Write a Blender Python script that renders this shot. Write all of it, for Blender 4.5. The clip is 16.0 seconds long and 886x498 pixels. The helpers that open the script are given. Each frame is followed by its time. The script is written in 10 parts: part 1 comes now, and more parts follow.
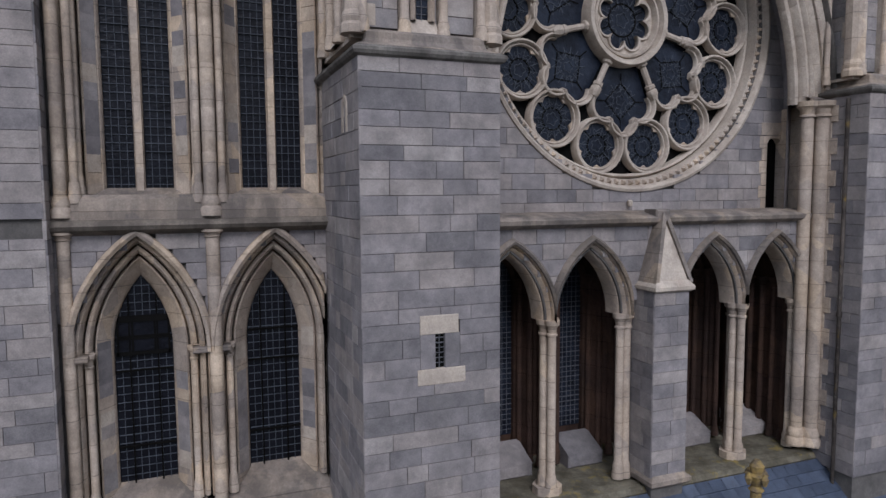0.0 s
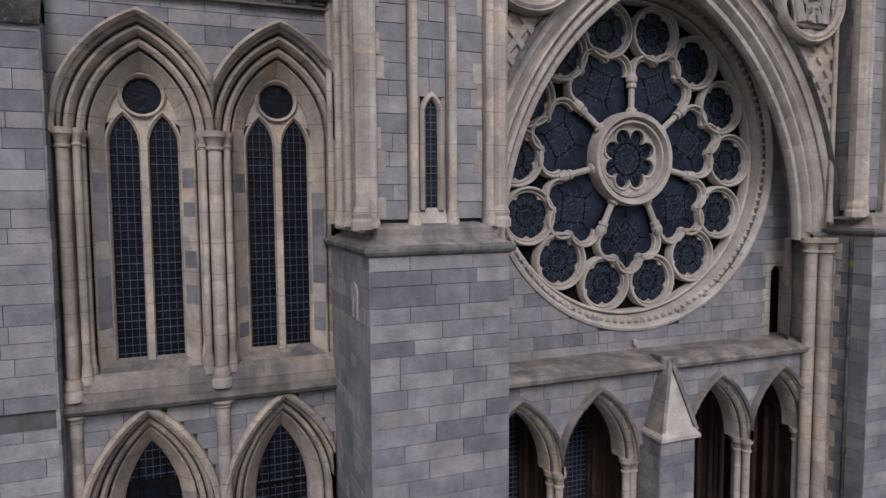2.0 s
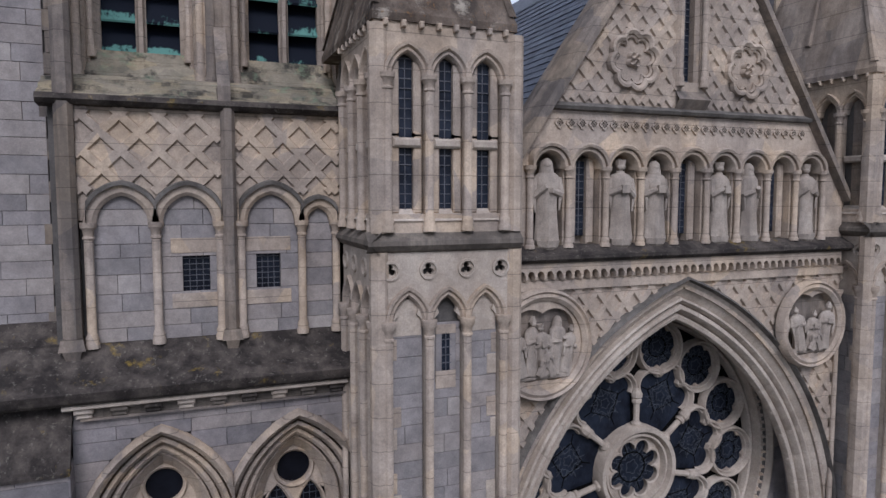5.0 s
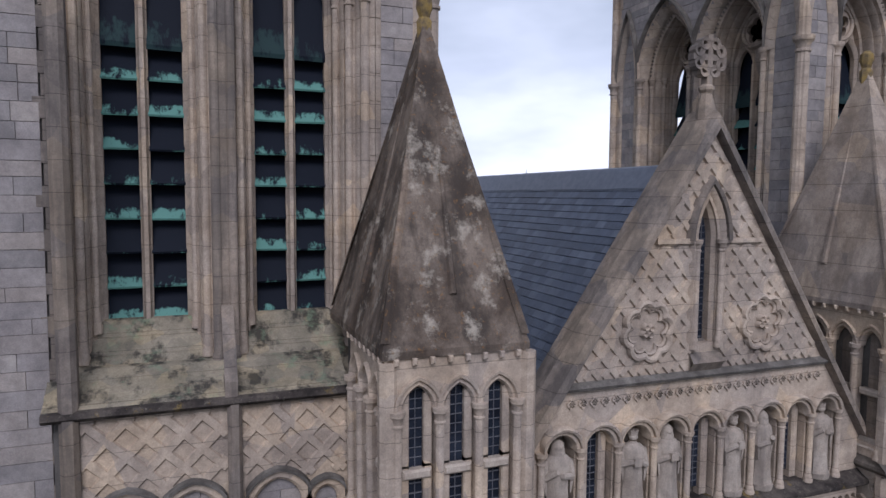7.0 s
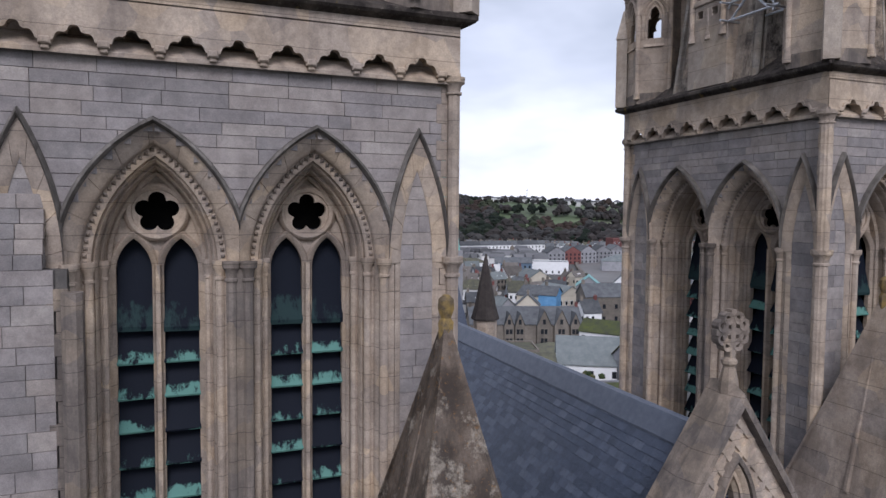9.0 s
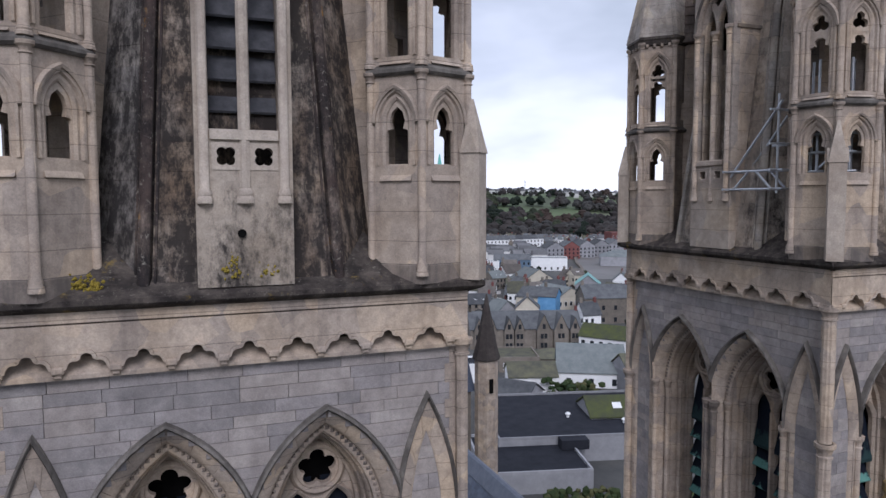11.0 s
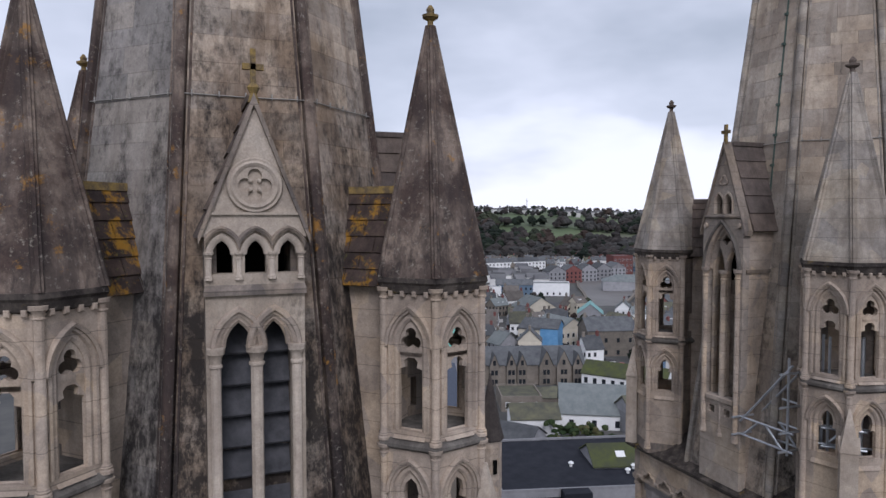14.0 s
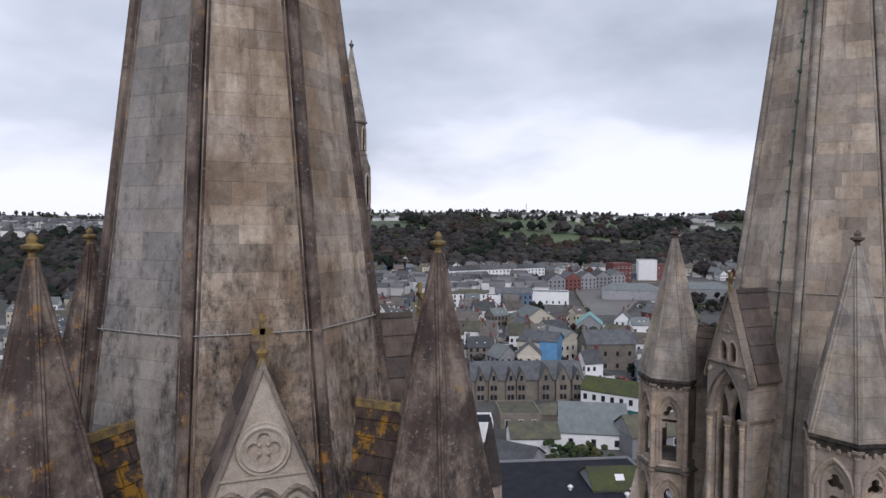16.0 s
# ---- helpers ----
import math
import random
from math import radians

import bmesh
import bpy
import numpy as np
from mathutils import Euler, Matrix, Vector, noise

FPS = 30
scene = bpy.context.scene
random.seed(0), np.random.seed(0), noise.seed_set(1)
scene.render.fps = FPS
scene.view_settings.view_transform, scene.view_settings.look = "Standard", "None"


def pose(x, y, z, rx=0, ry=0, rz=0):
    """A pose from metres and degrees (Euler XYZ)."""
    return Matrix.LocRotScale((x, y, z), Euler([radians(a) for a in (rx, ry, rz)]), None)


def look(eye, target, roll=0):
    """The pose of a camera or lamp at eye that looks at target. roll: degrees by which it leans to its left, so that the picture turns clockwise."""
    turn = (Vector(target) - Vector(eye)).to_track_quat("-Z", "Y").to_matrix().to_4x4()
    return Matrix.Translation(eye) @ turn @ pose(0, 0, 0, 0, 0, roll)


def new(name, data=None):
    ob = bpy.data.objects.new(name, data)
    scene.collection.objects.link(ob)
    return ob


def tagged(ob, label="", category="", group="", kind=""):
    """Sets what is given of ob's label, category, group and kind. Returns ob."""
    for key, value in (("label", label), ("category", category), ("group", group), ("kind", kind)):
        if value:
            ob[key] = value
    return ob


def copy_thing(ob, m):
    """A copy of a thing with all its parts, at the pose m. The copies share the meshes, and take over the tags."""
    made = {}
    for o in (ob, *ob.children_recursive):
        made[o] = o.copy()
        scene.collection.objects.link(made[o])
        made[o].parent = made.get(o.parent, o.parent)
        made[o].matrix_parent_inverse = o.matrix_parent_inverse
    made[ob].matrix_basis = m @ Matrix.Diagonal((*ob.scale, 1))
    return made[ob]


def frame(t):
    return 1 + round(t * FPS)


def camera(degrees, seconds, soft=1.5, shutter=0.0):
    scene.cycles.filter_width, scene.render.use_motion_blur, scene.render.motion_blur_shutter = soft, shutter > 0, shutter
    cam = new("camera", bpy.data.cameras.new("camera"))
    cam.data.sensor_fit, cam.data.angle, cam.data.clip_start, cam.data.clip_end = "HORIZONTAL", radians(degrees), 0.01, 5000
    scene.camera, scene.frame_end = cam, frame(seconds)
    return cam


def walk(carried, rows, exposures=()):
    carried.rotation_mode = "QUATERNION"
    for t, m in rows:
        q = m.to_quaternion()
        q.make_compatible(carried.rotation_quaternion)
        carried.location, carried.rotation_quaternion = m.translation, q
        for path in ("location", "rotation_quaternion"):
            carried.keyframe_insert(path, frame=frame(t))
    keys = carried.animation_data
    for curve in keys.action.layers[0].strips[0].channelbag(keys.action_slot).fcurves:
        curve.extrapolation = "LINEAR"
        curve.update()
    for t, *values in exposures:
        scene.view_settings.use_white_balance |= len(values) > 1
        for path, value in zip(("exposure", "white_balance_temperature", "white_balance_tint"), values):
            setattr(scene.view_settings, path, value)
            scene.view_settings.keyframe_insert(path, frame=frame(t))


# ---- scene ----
cam = camera(67.2, 16.0)
PATH = [
    (0, (-0.406, -11.577, 12.419), (0.318, -9.72, 12.25), -0.4),
    (0.5, (-0.362, -11.478, 12.987), (0.36, -9.62, 12.824), -0.4),
    (1, (-0.34, -11.482, 13.521), (0.378, -9.622, 13.363), -0.5),
    (1.5, (-0.443, -11.435, 14.118), (0.28, -9.576, 13.969), -0.5),
    (2, (-0.486, -11.44, 14.919), (0.24, -9.583, 14.765), -0.4),
    (2.5, (-0.513, -11.487, 15.819), (0.211, -9.629, 15.662), -0.3),
    (3, (-0.576, -11.507, 16.857), (0.151, -9.65, 16.699), -0.2),
    (3.5, (-0.572, -11.523, 17.84), (0.158, -9.667, 17.69), -0.1),
    (4, (-0.555, -11.53, 18.879), (0.171, -9.673, 18.726), -0.1),
    (4.2, (-0.583, -11.511, 19.203), (0.147, -9.654, 19.063), -0.1),
    (6.3, (-0.68, -10.829, 23.88), (0.055, -8.979, 23.69), 0.2),
    (6.5, (-0.63, -10.842, 24.231), (0.094, -8.987, 24.049), 0.4),
    (7, (-0.565, -10.747, 25.193), (0.155, -8.888, 25.035), 0.4),
    (7.5, (-0.642, -10.653, 26.191), (0.079, -8.792, 26.05), 0.7),
    (8, (-0.654, -10.515, 27.231), (0.067, -8.654, 27.107), 0.7),
    (8.5, (-0.658, -10.298, 28.313), (0.063, -8.436, 28.196), 0.5),
    (9, (-0.734, -10.232, 29.367), (-0.015, -8.37, 29.253), 0.5),
    (9.2, (-0.746, -10.272, 29.76), (-0.033, -8.407, 29.654), 0.3),
    (11.3, (-0.825, -9.911, 34.09), (-0.103, -8.052, 33.944), -0.3),
    (11.5, (-0.81, -9.862, 34.26), (-0.091, -7.998, 34.158), -0.7),
    (12, (-0.778, -9.838, 35.244), (-0.06, -7.974, 35.141), -0.4),
    (12.5, (-0.792, -9.874, 36.257), (-0.073, -8.01, 36.159), -0.4),
    (13, (-0.827, -9.831, 37.293), (-0.109, -7.967, 37.196), -0.2),
    (13.5, (-0.858, -9.758, 38.292), (-0.14, -7.894, 38.195), -0.1),
    (14, (-0.886, -9.658, 39.231), (-0.167, -7.794, 39.135), -0.0),
    (14.5, (-0.951, -9.638, 40.134), (-0.231, -7.774, 40.041), 0.1),
    (15, (-0.938, -9.577, 41.004), (-0.219, -7.713, 40.912), 0.2),
    (15.5, (-0.929, -9.5, 41.875), (-0.208, -7.637, 41.785), 0.2),
    (16, (-0.959, -9.465, 42.786), (-0.238, -7.602, 42.697), 0.2),
]
walk(cam, [(t, look(e, g, r)) for t, e, g, r in PATH], [(0.0, 0.29, 5670, 15.5), (4.0, 0.27, 5640, 17), (7.2, 0.15, 5640, 19.5), (9.0, 0.24, 5810, 19), (11.5, 0.14, 5680, 18.5), (16.0, 0.0, 5960, 18)])


# ---- sky and light ----
world = bpy.data.worlds.new("overcast_sky")
scene.world = world
world.use_nodes = True
wn, wl = world.node_tree.nodes, world.node_tree.links
wn.clear()
w_out = wn.new("ShaderNodeOutputWorld")
w_bg = wn.new("ShaderNodeBackground")
w_sky = wn.new("ShaderNodeTexSky")
w_sky.sky_type, w_sky.sun_disc = "NISHITA", False
w_sky.sun_elevation, w_sky.sun_rotation = radians(40), radians(194)
w_co = wn.new("ShaderNodeTexCoord")
w_map = wn.new("ShaderNodeMapping")
w_map.inputs["Scale"].default_value = (1.0, 1.0, 2.6)
w_map.inputs["Location"].default_value = (0.75, 0.4, 0.55)
w_noise = wn.new("ShaderNodeTexNoise")
w_noise.inputs["Scale"].default_value = 1.55
w_noise.inputs["Detail"].default_value = 5
w_noise.inputs["Roughness"].default_value = 0.53
w_ramp = wn.new("ShaderNodeValToRGB")
w_ramp.color_ramp.elements[0].position, w_ramp.color_ramp.elements[0].color = 0.34, (4.9, 5.3, 5.6, 1)
w_ramp.color_ramp.elements[1].position, w_ramp.color_ramp.elements[1].color = 0.66, (10.4, 10.5, 10.7, 1)
w_half = w_ramp.color_ramp.elements.new(0.51)
w_half.color = (7.3, 7.6, 7.9, 1)
w_sep = wn.new("ShaderNodeSeparateXYZ")
w_low = wn.new("ShaderNodeMapRange")
w_low.inputs["From Min"].default_value, w_low.inputs["From Max"].default_value = 0.06, 0.135
w_low.inputs["To Min"].default_value, w_low.inputs["To Max"].default_value = 1.0, 0.0
w_mixl = wn.new("ShaderNodeMixRGB")
w_mixl.inputs[2].default_value = (10.3, 10.35, 10.45, 1)
w_mix = wn.new("ShaderNodeMixRGB")
w_mix.inputs[0].default_value = 0.9
wl.new(w_co.outputs["Generated"], w_map.inputs["Vector"])
wl.new(w_map.outputs["Vector"], w_noise.inputs["Vector"])
wl.new(w_noise.outputs["Fac"], w_ramp.inputs["Fac"])
wl.new(w_co.outputs["Generated"], w_sep.inputs[0])
# the bright band under the cloud has a ragged upper edge
w_edge = wn.new("ShaderNodeMath")
w_edge.operation = "MULTIPLY_ADD"
w_edge.inputs[1].default_value, w_edge.inputs[2].default_value = -0.42, 0.21
w_sum = wn.new("ShaderNodeMath")
wl.new(w_noise.outputs["Fac"], w_edge.inputs[0])
wl.new(w_edge.outputs[0], w_sum.inputs[0])
wl.new(w_sep.outputs["Z"], w_sum.inputs[1])
wl.new(w_sum.outputs[0], w_low.inputs["Value"])
wl.new(w_low.outputs[0], w_mixl.inputs[0])
wl.new(w_ramp.outputs["Color"], w_mixl.inputs[1])
wl.new(w_sky.outputs["Color"], w_mix.inputs[1])
wl.new(w_mixl.outputs["Color"], w_mix.inputs[2])
wl.new(w_mix.outputs["Color"], w_bg.inputs["Color"])
w_bg.inputs["Strength"].default_value = 0.1
wl.new(w_bg.outputs[0], w_out.inputs[0])

sun_data = bpy.data.lights.new("sun", "SUN")
sun_data.energy, sun_data.angle, sun_data.color = 1.5, radians(24), (1.0, 0.96, 0.9)
sun = new("sun", sun_data)
sun.matrix_world = look((-8, -43, 61), (4, 4, 20))


# ---- mesh tools ----
class Mesh:
    """Vertices and faces gathered for one object."""

    def __init__(self):
        self.v, self.f = [], []

    def add(self, vs, fs):
        b = len(self.v)
        self.v += [tuple(p) for p in vs]
        self.f += [tuple(b + i for i in f) for f in fs]
        return self

    def box(self, x0, x1, y0, y1, z0, z1):
        return self.add([(x0, y0, z0), (x1, y0, z0), (x1, y1, z0), (x0, y1, z0), (x0, y0, z1), (x1, y0, z1), (x1, y1, z1), (x0, y1, z1)],
                        [(0, 3, 2, 1), (4, 5, 6, 7), (0, 1, 5, 4), (1, 2, 6, 5), (2, 3, 7, 6), (3, 0, 4, 7)])

    def bev(self, x0, x1, y0, y1, z0, z1, c):
        """A block whose front (low y) edges are chamfered by c."""
        vs = [(x0 + c, y0, z0 + c), (x1 - c, y0, z0 + c), (x1 - c, y0, z1 - c), (x0 + c, y0, z1 - c),
              (x0, y0 + c, z0), (x1, y0 + c, z0), (x1, y0 + c, z1), (x0, y0 + c, z1),
              (x0, y1, z0), (x1, y1, z0), (x1, y1, z1), (x0, y1, z1)]
        fs = [(0, 1, 2, 3)]
        for i in range(4):
            j = (i + 1) % 4
            fs += [(4 + i, 4 + j, j, i), (8 + i, 8 + j, 4 + j, 4 + i)]
        return self.add(vs, fs)

    def prism(self, poly, y0, y1):
        """A polygon in x and z, given anticlockwise as seen from low y, pushed from y0 (front) to y1."""
        n = len(poly)
        vs = [(x, y0, z) for x, z in poly] + [(x, y1, z) for x, z in poly]
        fs = [tuple(range(n)), tuple(range(2 * n - 1, n - 1, -1))]
        fs += [(i, n + i, n + (i + 1) % n, (i + 1) % n) for i in range(n)]
        return self.add(vs, fs)

    def rings(self, rows, closed=True, cap0=True, cap1=True):
        """Skin over rows of points, all of one length."""
        n = len(rows[0])
        vs = [p for r in rows for p in r]
        fs = []
        for k in range(len(rows) - 1):
            for i in range(n if closed else n - 1):
                j = (i + 1) % n
                fs.append((k * n + i, k * n + j, (k + 1) * n + j, (k + 1) * n + i))
        if closed and cap0:
            fs.append(tuple(range(n - 1, -1, -1)))
        if closed and cap1:
            fs.append(tuple(range((len(rows) - 1) * n, len(rows) * n)))
        return self.add(vs, fs)

    def lathe(self, x, y, prof, n=10, turn=0.0):
        """prof: rows of (radius, z)."""
        rows = [[(x + r * math.cos(turn + 2 * math.pi * i / n), y + r * math.sin(turn + 2 * math.pi * i / n), z) for i in range(n)] for r, z in prof]
        return self.rings(rows)

    def sweep(self, path, prof, closed=False):
        """path: rows of (x, z, nx, nz); prof: rows of (offset along the normal, y)."""
        rows = [[(x + nx * o, y, z + nz * o) for o, y in prof] for x, z, nx, nz in path]
        if closed:
            rows.append(rows[0])
        return self.rings(rows, closed=False)

    def put(self, name, mat, parent=None, label="", smooth=False, m=None):
        me = bpy.data.meshes.new(name)
        vs = self.v if m is None else [tuple(m @ Vector(p)) for p in self.v]
        me.from_pydata(vs, [], self.f)
        me.materials.append(mat)
        if smooth:
            me.polygons.foreach_set("use_smooth", [True] * len(me.polygons))
            me.set_sharp_from_angle(angle=radians(38))
        ob = new(name, me)
        if parent:
            ob.parent = parent
        if label:
            ob["label"] = label
        return ob


def empty(name, x=0, y=0, z=0):
    ob = new(name)
    ob.location = (x, y, z)
    ob.empty_display_size = 0.2
    return ob


def arch_xz(hw, rise, o, n=12, spring=0.0, cx=0.0, bottom=None):
    """A two-centred arch grown outwards by o: points from the left foot over the apex to the right foot."""
    r = (hw * hw + rise * rise) / (2 * hw)
    c = r - hw
    ro = r + o
    top = math.acos(min(1.0, c / ro))
    left = [(-(ro * math.cos(top * i / n) - c), ro * math.sin(top * i / n)) for i in range(n + 1)]
    pts = left + [(-x, z) for x, z in left[-2::-1]]
    pts = [(cx + x, spring + z) for x, z in pts]
    if bottom is not None:
        pts = [(pts[0][0], bottom)] + pts + [(pts[-1][0], bottom)]
    return pts


def arch_sweep(m, cx, spring, hw, rise, prof, bottom=None, n=12):
    """A moulding of profile rows (offset outwards, y) round a pointed arch and down its jambs."""
    cols = [arch_xz(hw, rise, o, n, spring, cx, bottom) for o, _ in prof]
    rows = [[(cols[k][i][0], prof[k][1], cols[k][i][1]) for k in range(len(prof))] for i in range(len(cols[0]))]
    return m.rings(jointed(rows, bottom is not None, n) if n > 8 else rows, closed=False)


def jointed(rows, jambs, n):
    """Cuts a fine joint across a moulding wherever one of its stones ends."""
    def between(a, b, f):
        return [tuple(p + (q - p) * f for p, q in zip(u, v)) for u, v in zip(a, b)]

    def joint(a, b, f):
        d = max(0.02, max(math.dist(u, v) for u, v in zip(a, b)))
        e = min(0.2, 0.007 / d)
        low = [(x, y + 0.014, z) for x, y, z in between(a, b, f)]
        return [between(a, b, f - e), low, between(a, b, f + e)]
    out = [rows[0]]
    for i in range(len(rows) - 1):
        a, b = rows[i], rows[i + 1]
        if jambs and i in (0, len(rows) - 2):
            k = max(1, round(math.dist(a[0], b[0]) / 0.46))
            for j in range(1, k):
                out += joint(a, b, j / k)
        else:
            q = i - (1 if jambs else 0)
            if q % (3 if n < 20 else 2) == 1:
                out += joint(a, b, 0.5)
        out.append(b)
    return out


def arch_panel(m, cx, spring, hw, rise, bottom, y, o=0.0, n=12):
    """A flat pointed panel that fills an arch."""
    pts = arch_xz(hw, rise, o, n, spring, cx, bottom)
    return m.add([(x, y, z) for x, z in pts], [tuple(range(len(pts) - 1, -1, -1))])


def circle_path(cx, cz, r, n, a0=0.0, a1=2 * math.pi):
    full = abs(a1 - a0 - 2 * math.pi) < 1e-6
    k = n if full else n + 1
    return [(cx + r * math.cos(a0 + (a1 - a0) * i / n), cz + r * math.sin(a0 + (a1 - a0) * i / n),
             math.cos(a0 + (a1 - a0) * i / n), math.sin(a0 + (a1 - a0) * i / n)) for i in range(k)]


def path_normals(pts, closed=True):
    """Adds outward normals to points that run anticlockwise."""
    n, out = len(pts), []
    for i in range(n):
        a = pts[(i - 1) % n] if closed or i else pts[i]
        b = pts[(i + 1) % n] if closed or i < n - 1 else pts[i]
        dx, dz = b[0] - a[0], b[1] - a[1]
        d = math.hypot(dx, dz) or 1
        out.append((pts[i][0], pts[i][1], dz / d, -dx / d))
    return out


def foil_r(lobes, r_lobe, r_centre, turn):
    """The radius of a foil's outline as a function of the angle."""
    step = 2 * math.pi / lobes

    def r(a):
        d = (a - turn + step / 2) % step - step / 2
        return r_centre * math.cos(d) + math.sqrt(max(0.0, r_lobe ** 2 - (r_centre * math.sin(d)) ** 2))
    return r


def star_plate(m, cx, cz, inner, inside, y, depth, n=72, far=1.5):
    """A plate from the outline inner(angle) out to where inside(x, z) ends; its inner rim is depth thick."""
    rows = []
    for i in range(n):
        a = 2 * math.pi * i / n
        c, s = math.cos(a), math.sin(a)
        r0 = inner(a)
        r1 = r0
        while r1 < far and inside(cx + c * r1, cz + s * r1):
            r1 += 0.01
        rows.append([(cx + c * r0, y + depth, cz + s * r0), (cx + c * r0, y, cz + s * r0), (cx + c * r1, y, cz + s * r1)])
    rows.append(rows[0])
    return m.rings(rows, closed=False)


def foil_path(cx, cz, fn, n, turn=0.0):
    return path_normals([(cx + fn(turn + 2 * math.pi * i / n) * math.cos(turn + 2 * math.pi * i / n),
                          cz + fn(turn + 2 * math.pi * i / n) * math.sin(turn + 2 * math.pi * i / n)) for i in range(n)])


def in_arch(x, z, cx, spring, hw, rise, bottom):
    if z < spring:
        return abs(x - cx) < hw and z > bottom
    r = (hw * hw + rise * rise) / (2 * hw)
    return (abs(x - cx) + r - hw) ** 2 + (z - spring) ** 2 < r * r


def arch_half(z, spring, hw, rise, o=0.0):
    """Half the width of an arch at height z; 0 above its apex."""
    if z <= spring:
        return hw + o
    r = (hw * hw + rise * rise) / (2 * hw)
    q = (r + o) ** 2 - (z - spring) ** 2
    return max(0.0, math.sqrt(q) - (r - hw)) if q > 0 else 0.0


def clamp_x(m, lo=-1e9, hi=1e9):
    m.v = [(min(max(x, lo), hi), y, z) for x, y, z in m.v]
    return m


def meet_x(m, spring, hw, rise, lim):
    """Ends the mouldings of an arch about x = 0 where they meet their neighbours at lim."""
    r = (hw * hw + rise * rise) / (2 * hw)
    c = r - hw
    out = []
    for x, y, z in m.v:
        if abs(x) > lim:
            q = math.hypot(abs(x) + c, z - spring) ** 2 - (lim + c) ** 2
            x, z = math.copysign(lim, x), spring + math.sqrt(max(0.0, q))
        out.append((x, y, z))
    m.v = out
    return m


def shared(name, mesh, parent=None, m=None, label=""):
    """Another object on the same mesh data."""
    ob = new(name, mesh)
    if parent:
        ob.parent = parent
    if m is not None:
        ob.matrix_basis = m
    if label:
        ob["label"] = label
    return ob


BLOCKS = {}


def block_mesh(w, h, mat):
    """One dressed stone, origin at its lower left front; alike stones share it."""
    key = (round(w, 2), round(h, 3), mat.name)
    if key not in BLOCKS:
        mm = Mesh().bev(0.003, w - 0.003, 0, 0.05, 0.003, h - 0.003, 0.005)
        me = bpy.data.meshes.new("stone")
        me.from_pydata(mm.v, [], mm.f)
        me.materials.append(mat)
        BLOCKS[key] = me
    return BLOCKS[key]


def cut_spans(x0, x1, holes):
    spans = [(x0, x1)]
    for a, b in holes:
        out = []
        for s, e in spans:
            if b <= s or a >= e:
                out.append((s, e))
            else:
                if a > s:
                    out.append((s, a))
                if b < e:
                    out.append((b, e))
        spans = out
    return spans


COURSES = (0.235, 0.26, 0.215, 0.28, 0.24, 0.20, 0.265, 0.25)


def ashlar(parent, x0, x1, z0, z1, y, mat, holes=None, m=None, seed=1, long=(0.32, 0.95), courses=COURSES, name="stone"):
    """Courses of single stones on the plane y, facing low y, each a part of parent. holes(z): spans of x left free."""
    rnd = random.Random(seed)
    z, k = z0, rnd.randrange(8)
    while z < z1 - 0.06:
        h = min(courses[k % len(courses)], z1 - z)
        if z1 - z - h < 0.08:
            h = z1 - z
        h = round(h, 3)
        k += rnd.choice((1, 2, 3))
        for s, e in cut_spans(x0, x1, holes(z + h / 2) if holes else []):
            x = s
            while x < e - 0.03:
                w = round(rnd.uniform(*long) / 0.05) * 0.05
                if e - x - w < 0.16:
                    w = e - x
                w = round(w, 2)
                mat_b = pose(x, y - rnd.uniform(0.0, 0.008), z)
                shared(name, block_mesh(w, h, mat), parent, mat_b if m is None else m @ mat_b)
                x += w
        z += h


def wall_plate(mesh, x0, x1, z0, z1, y, holes=None, step=0.06, depth=0.3):
    """The backing of a wall, with openings that go through it."""
    n = max(1, round((z1 - z0) / step)) if holes else 1
    chain, spans = [], []

    def close():
        for rows in chain:
            mesh.rings(rows)

    def row(s, e, z):
        return [(s, y, z), (e, y, z), (e, y + depth, z), (s, y + depth, z)]
    for i in range(n):
        a, b = z0 + (z1 - z0) * i / n, z0 + (z1 - z0) * (i + 1) / n
        now = [(round(s, 4), round(e, 4)) for s, e in cut_spans(x0, x1, holes((a + b) / 2) if holes else [])]
        if len(now) != len(spans) or any(abs(p[0] - q[0]) + abs(p[1] - q[1]) > 0.25 for p, q in zip(now, spans)):
            for rows, (s, e) in zip(chain, spans):
                rows.append(row(s, e, a))
            close()
            chain = [[row(s, e, a)] for s, e in now]
        elif now != spans:
            for rows, (s, e) in zip(chain, now):
                rows.append(row(s, e, (a + b) / 2))
        spans = now
    for rows, (s, e) in zip(chain, spans):
        rows.append(row(s, e, z1))
    close()
    return mesh


def shaft(m, x, y, z0, z1, r, n=9, cap=0.3, base=0.3):
    """A round shaft with a moulded base and a bell capital."""
    prof = []
    if base:
        prof += [(r * 1.55, z0), (r * 1.55, z0 + base * 0.35), (r * 1.3, z0 + base * 0.5), (r * 1.42, z0 + base * 0.7), (r * 1.1, z0 + base)]
    else:
        prof += [(r, z0)]
    if cap:
        prof += [(r, z0 + base + 0.01), (r, z1 - cap), (r * 1.3, z1 - cap + 0.01), (r * 1.3, z1 - cap * 0.85), (r * 1.02, z1 - cap * 0.8),
                 (r * 1.25, z1 - cap * 0.45), (r * 1.75, z1 - cap * 0.3), (r * 1.75, z1 - cap * 0.16), (r * 1.8, z1 - cap * 0.13), (r * 1.8, z1)]
    else:
        prof += [(r, z0 + base + 0.01), (r, z1)]
    return m.lathe(x, y, prof, n)


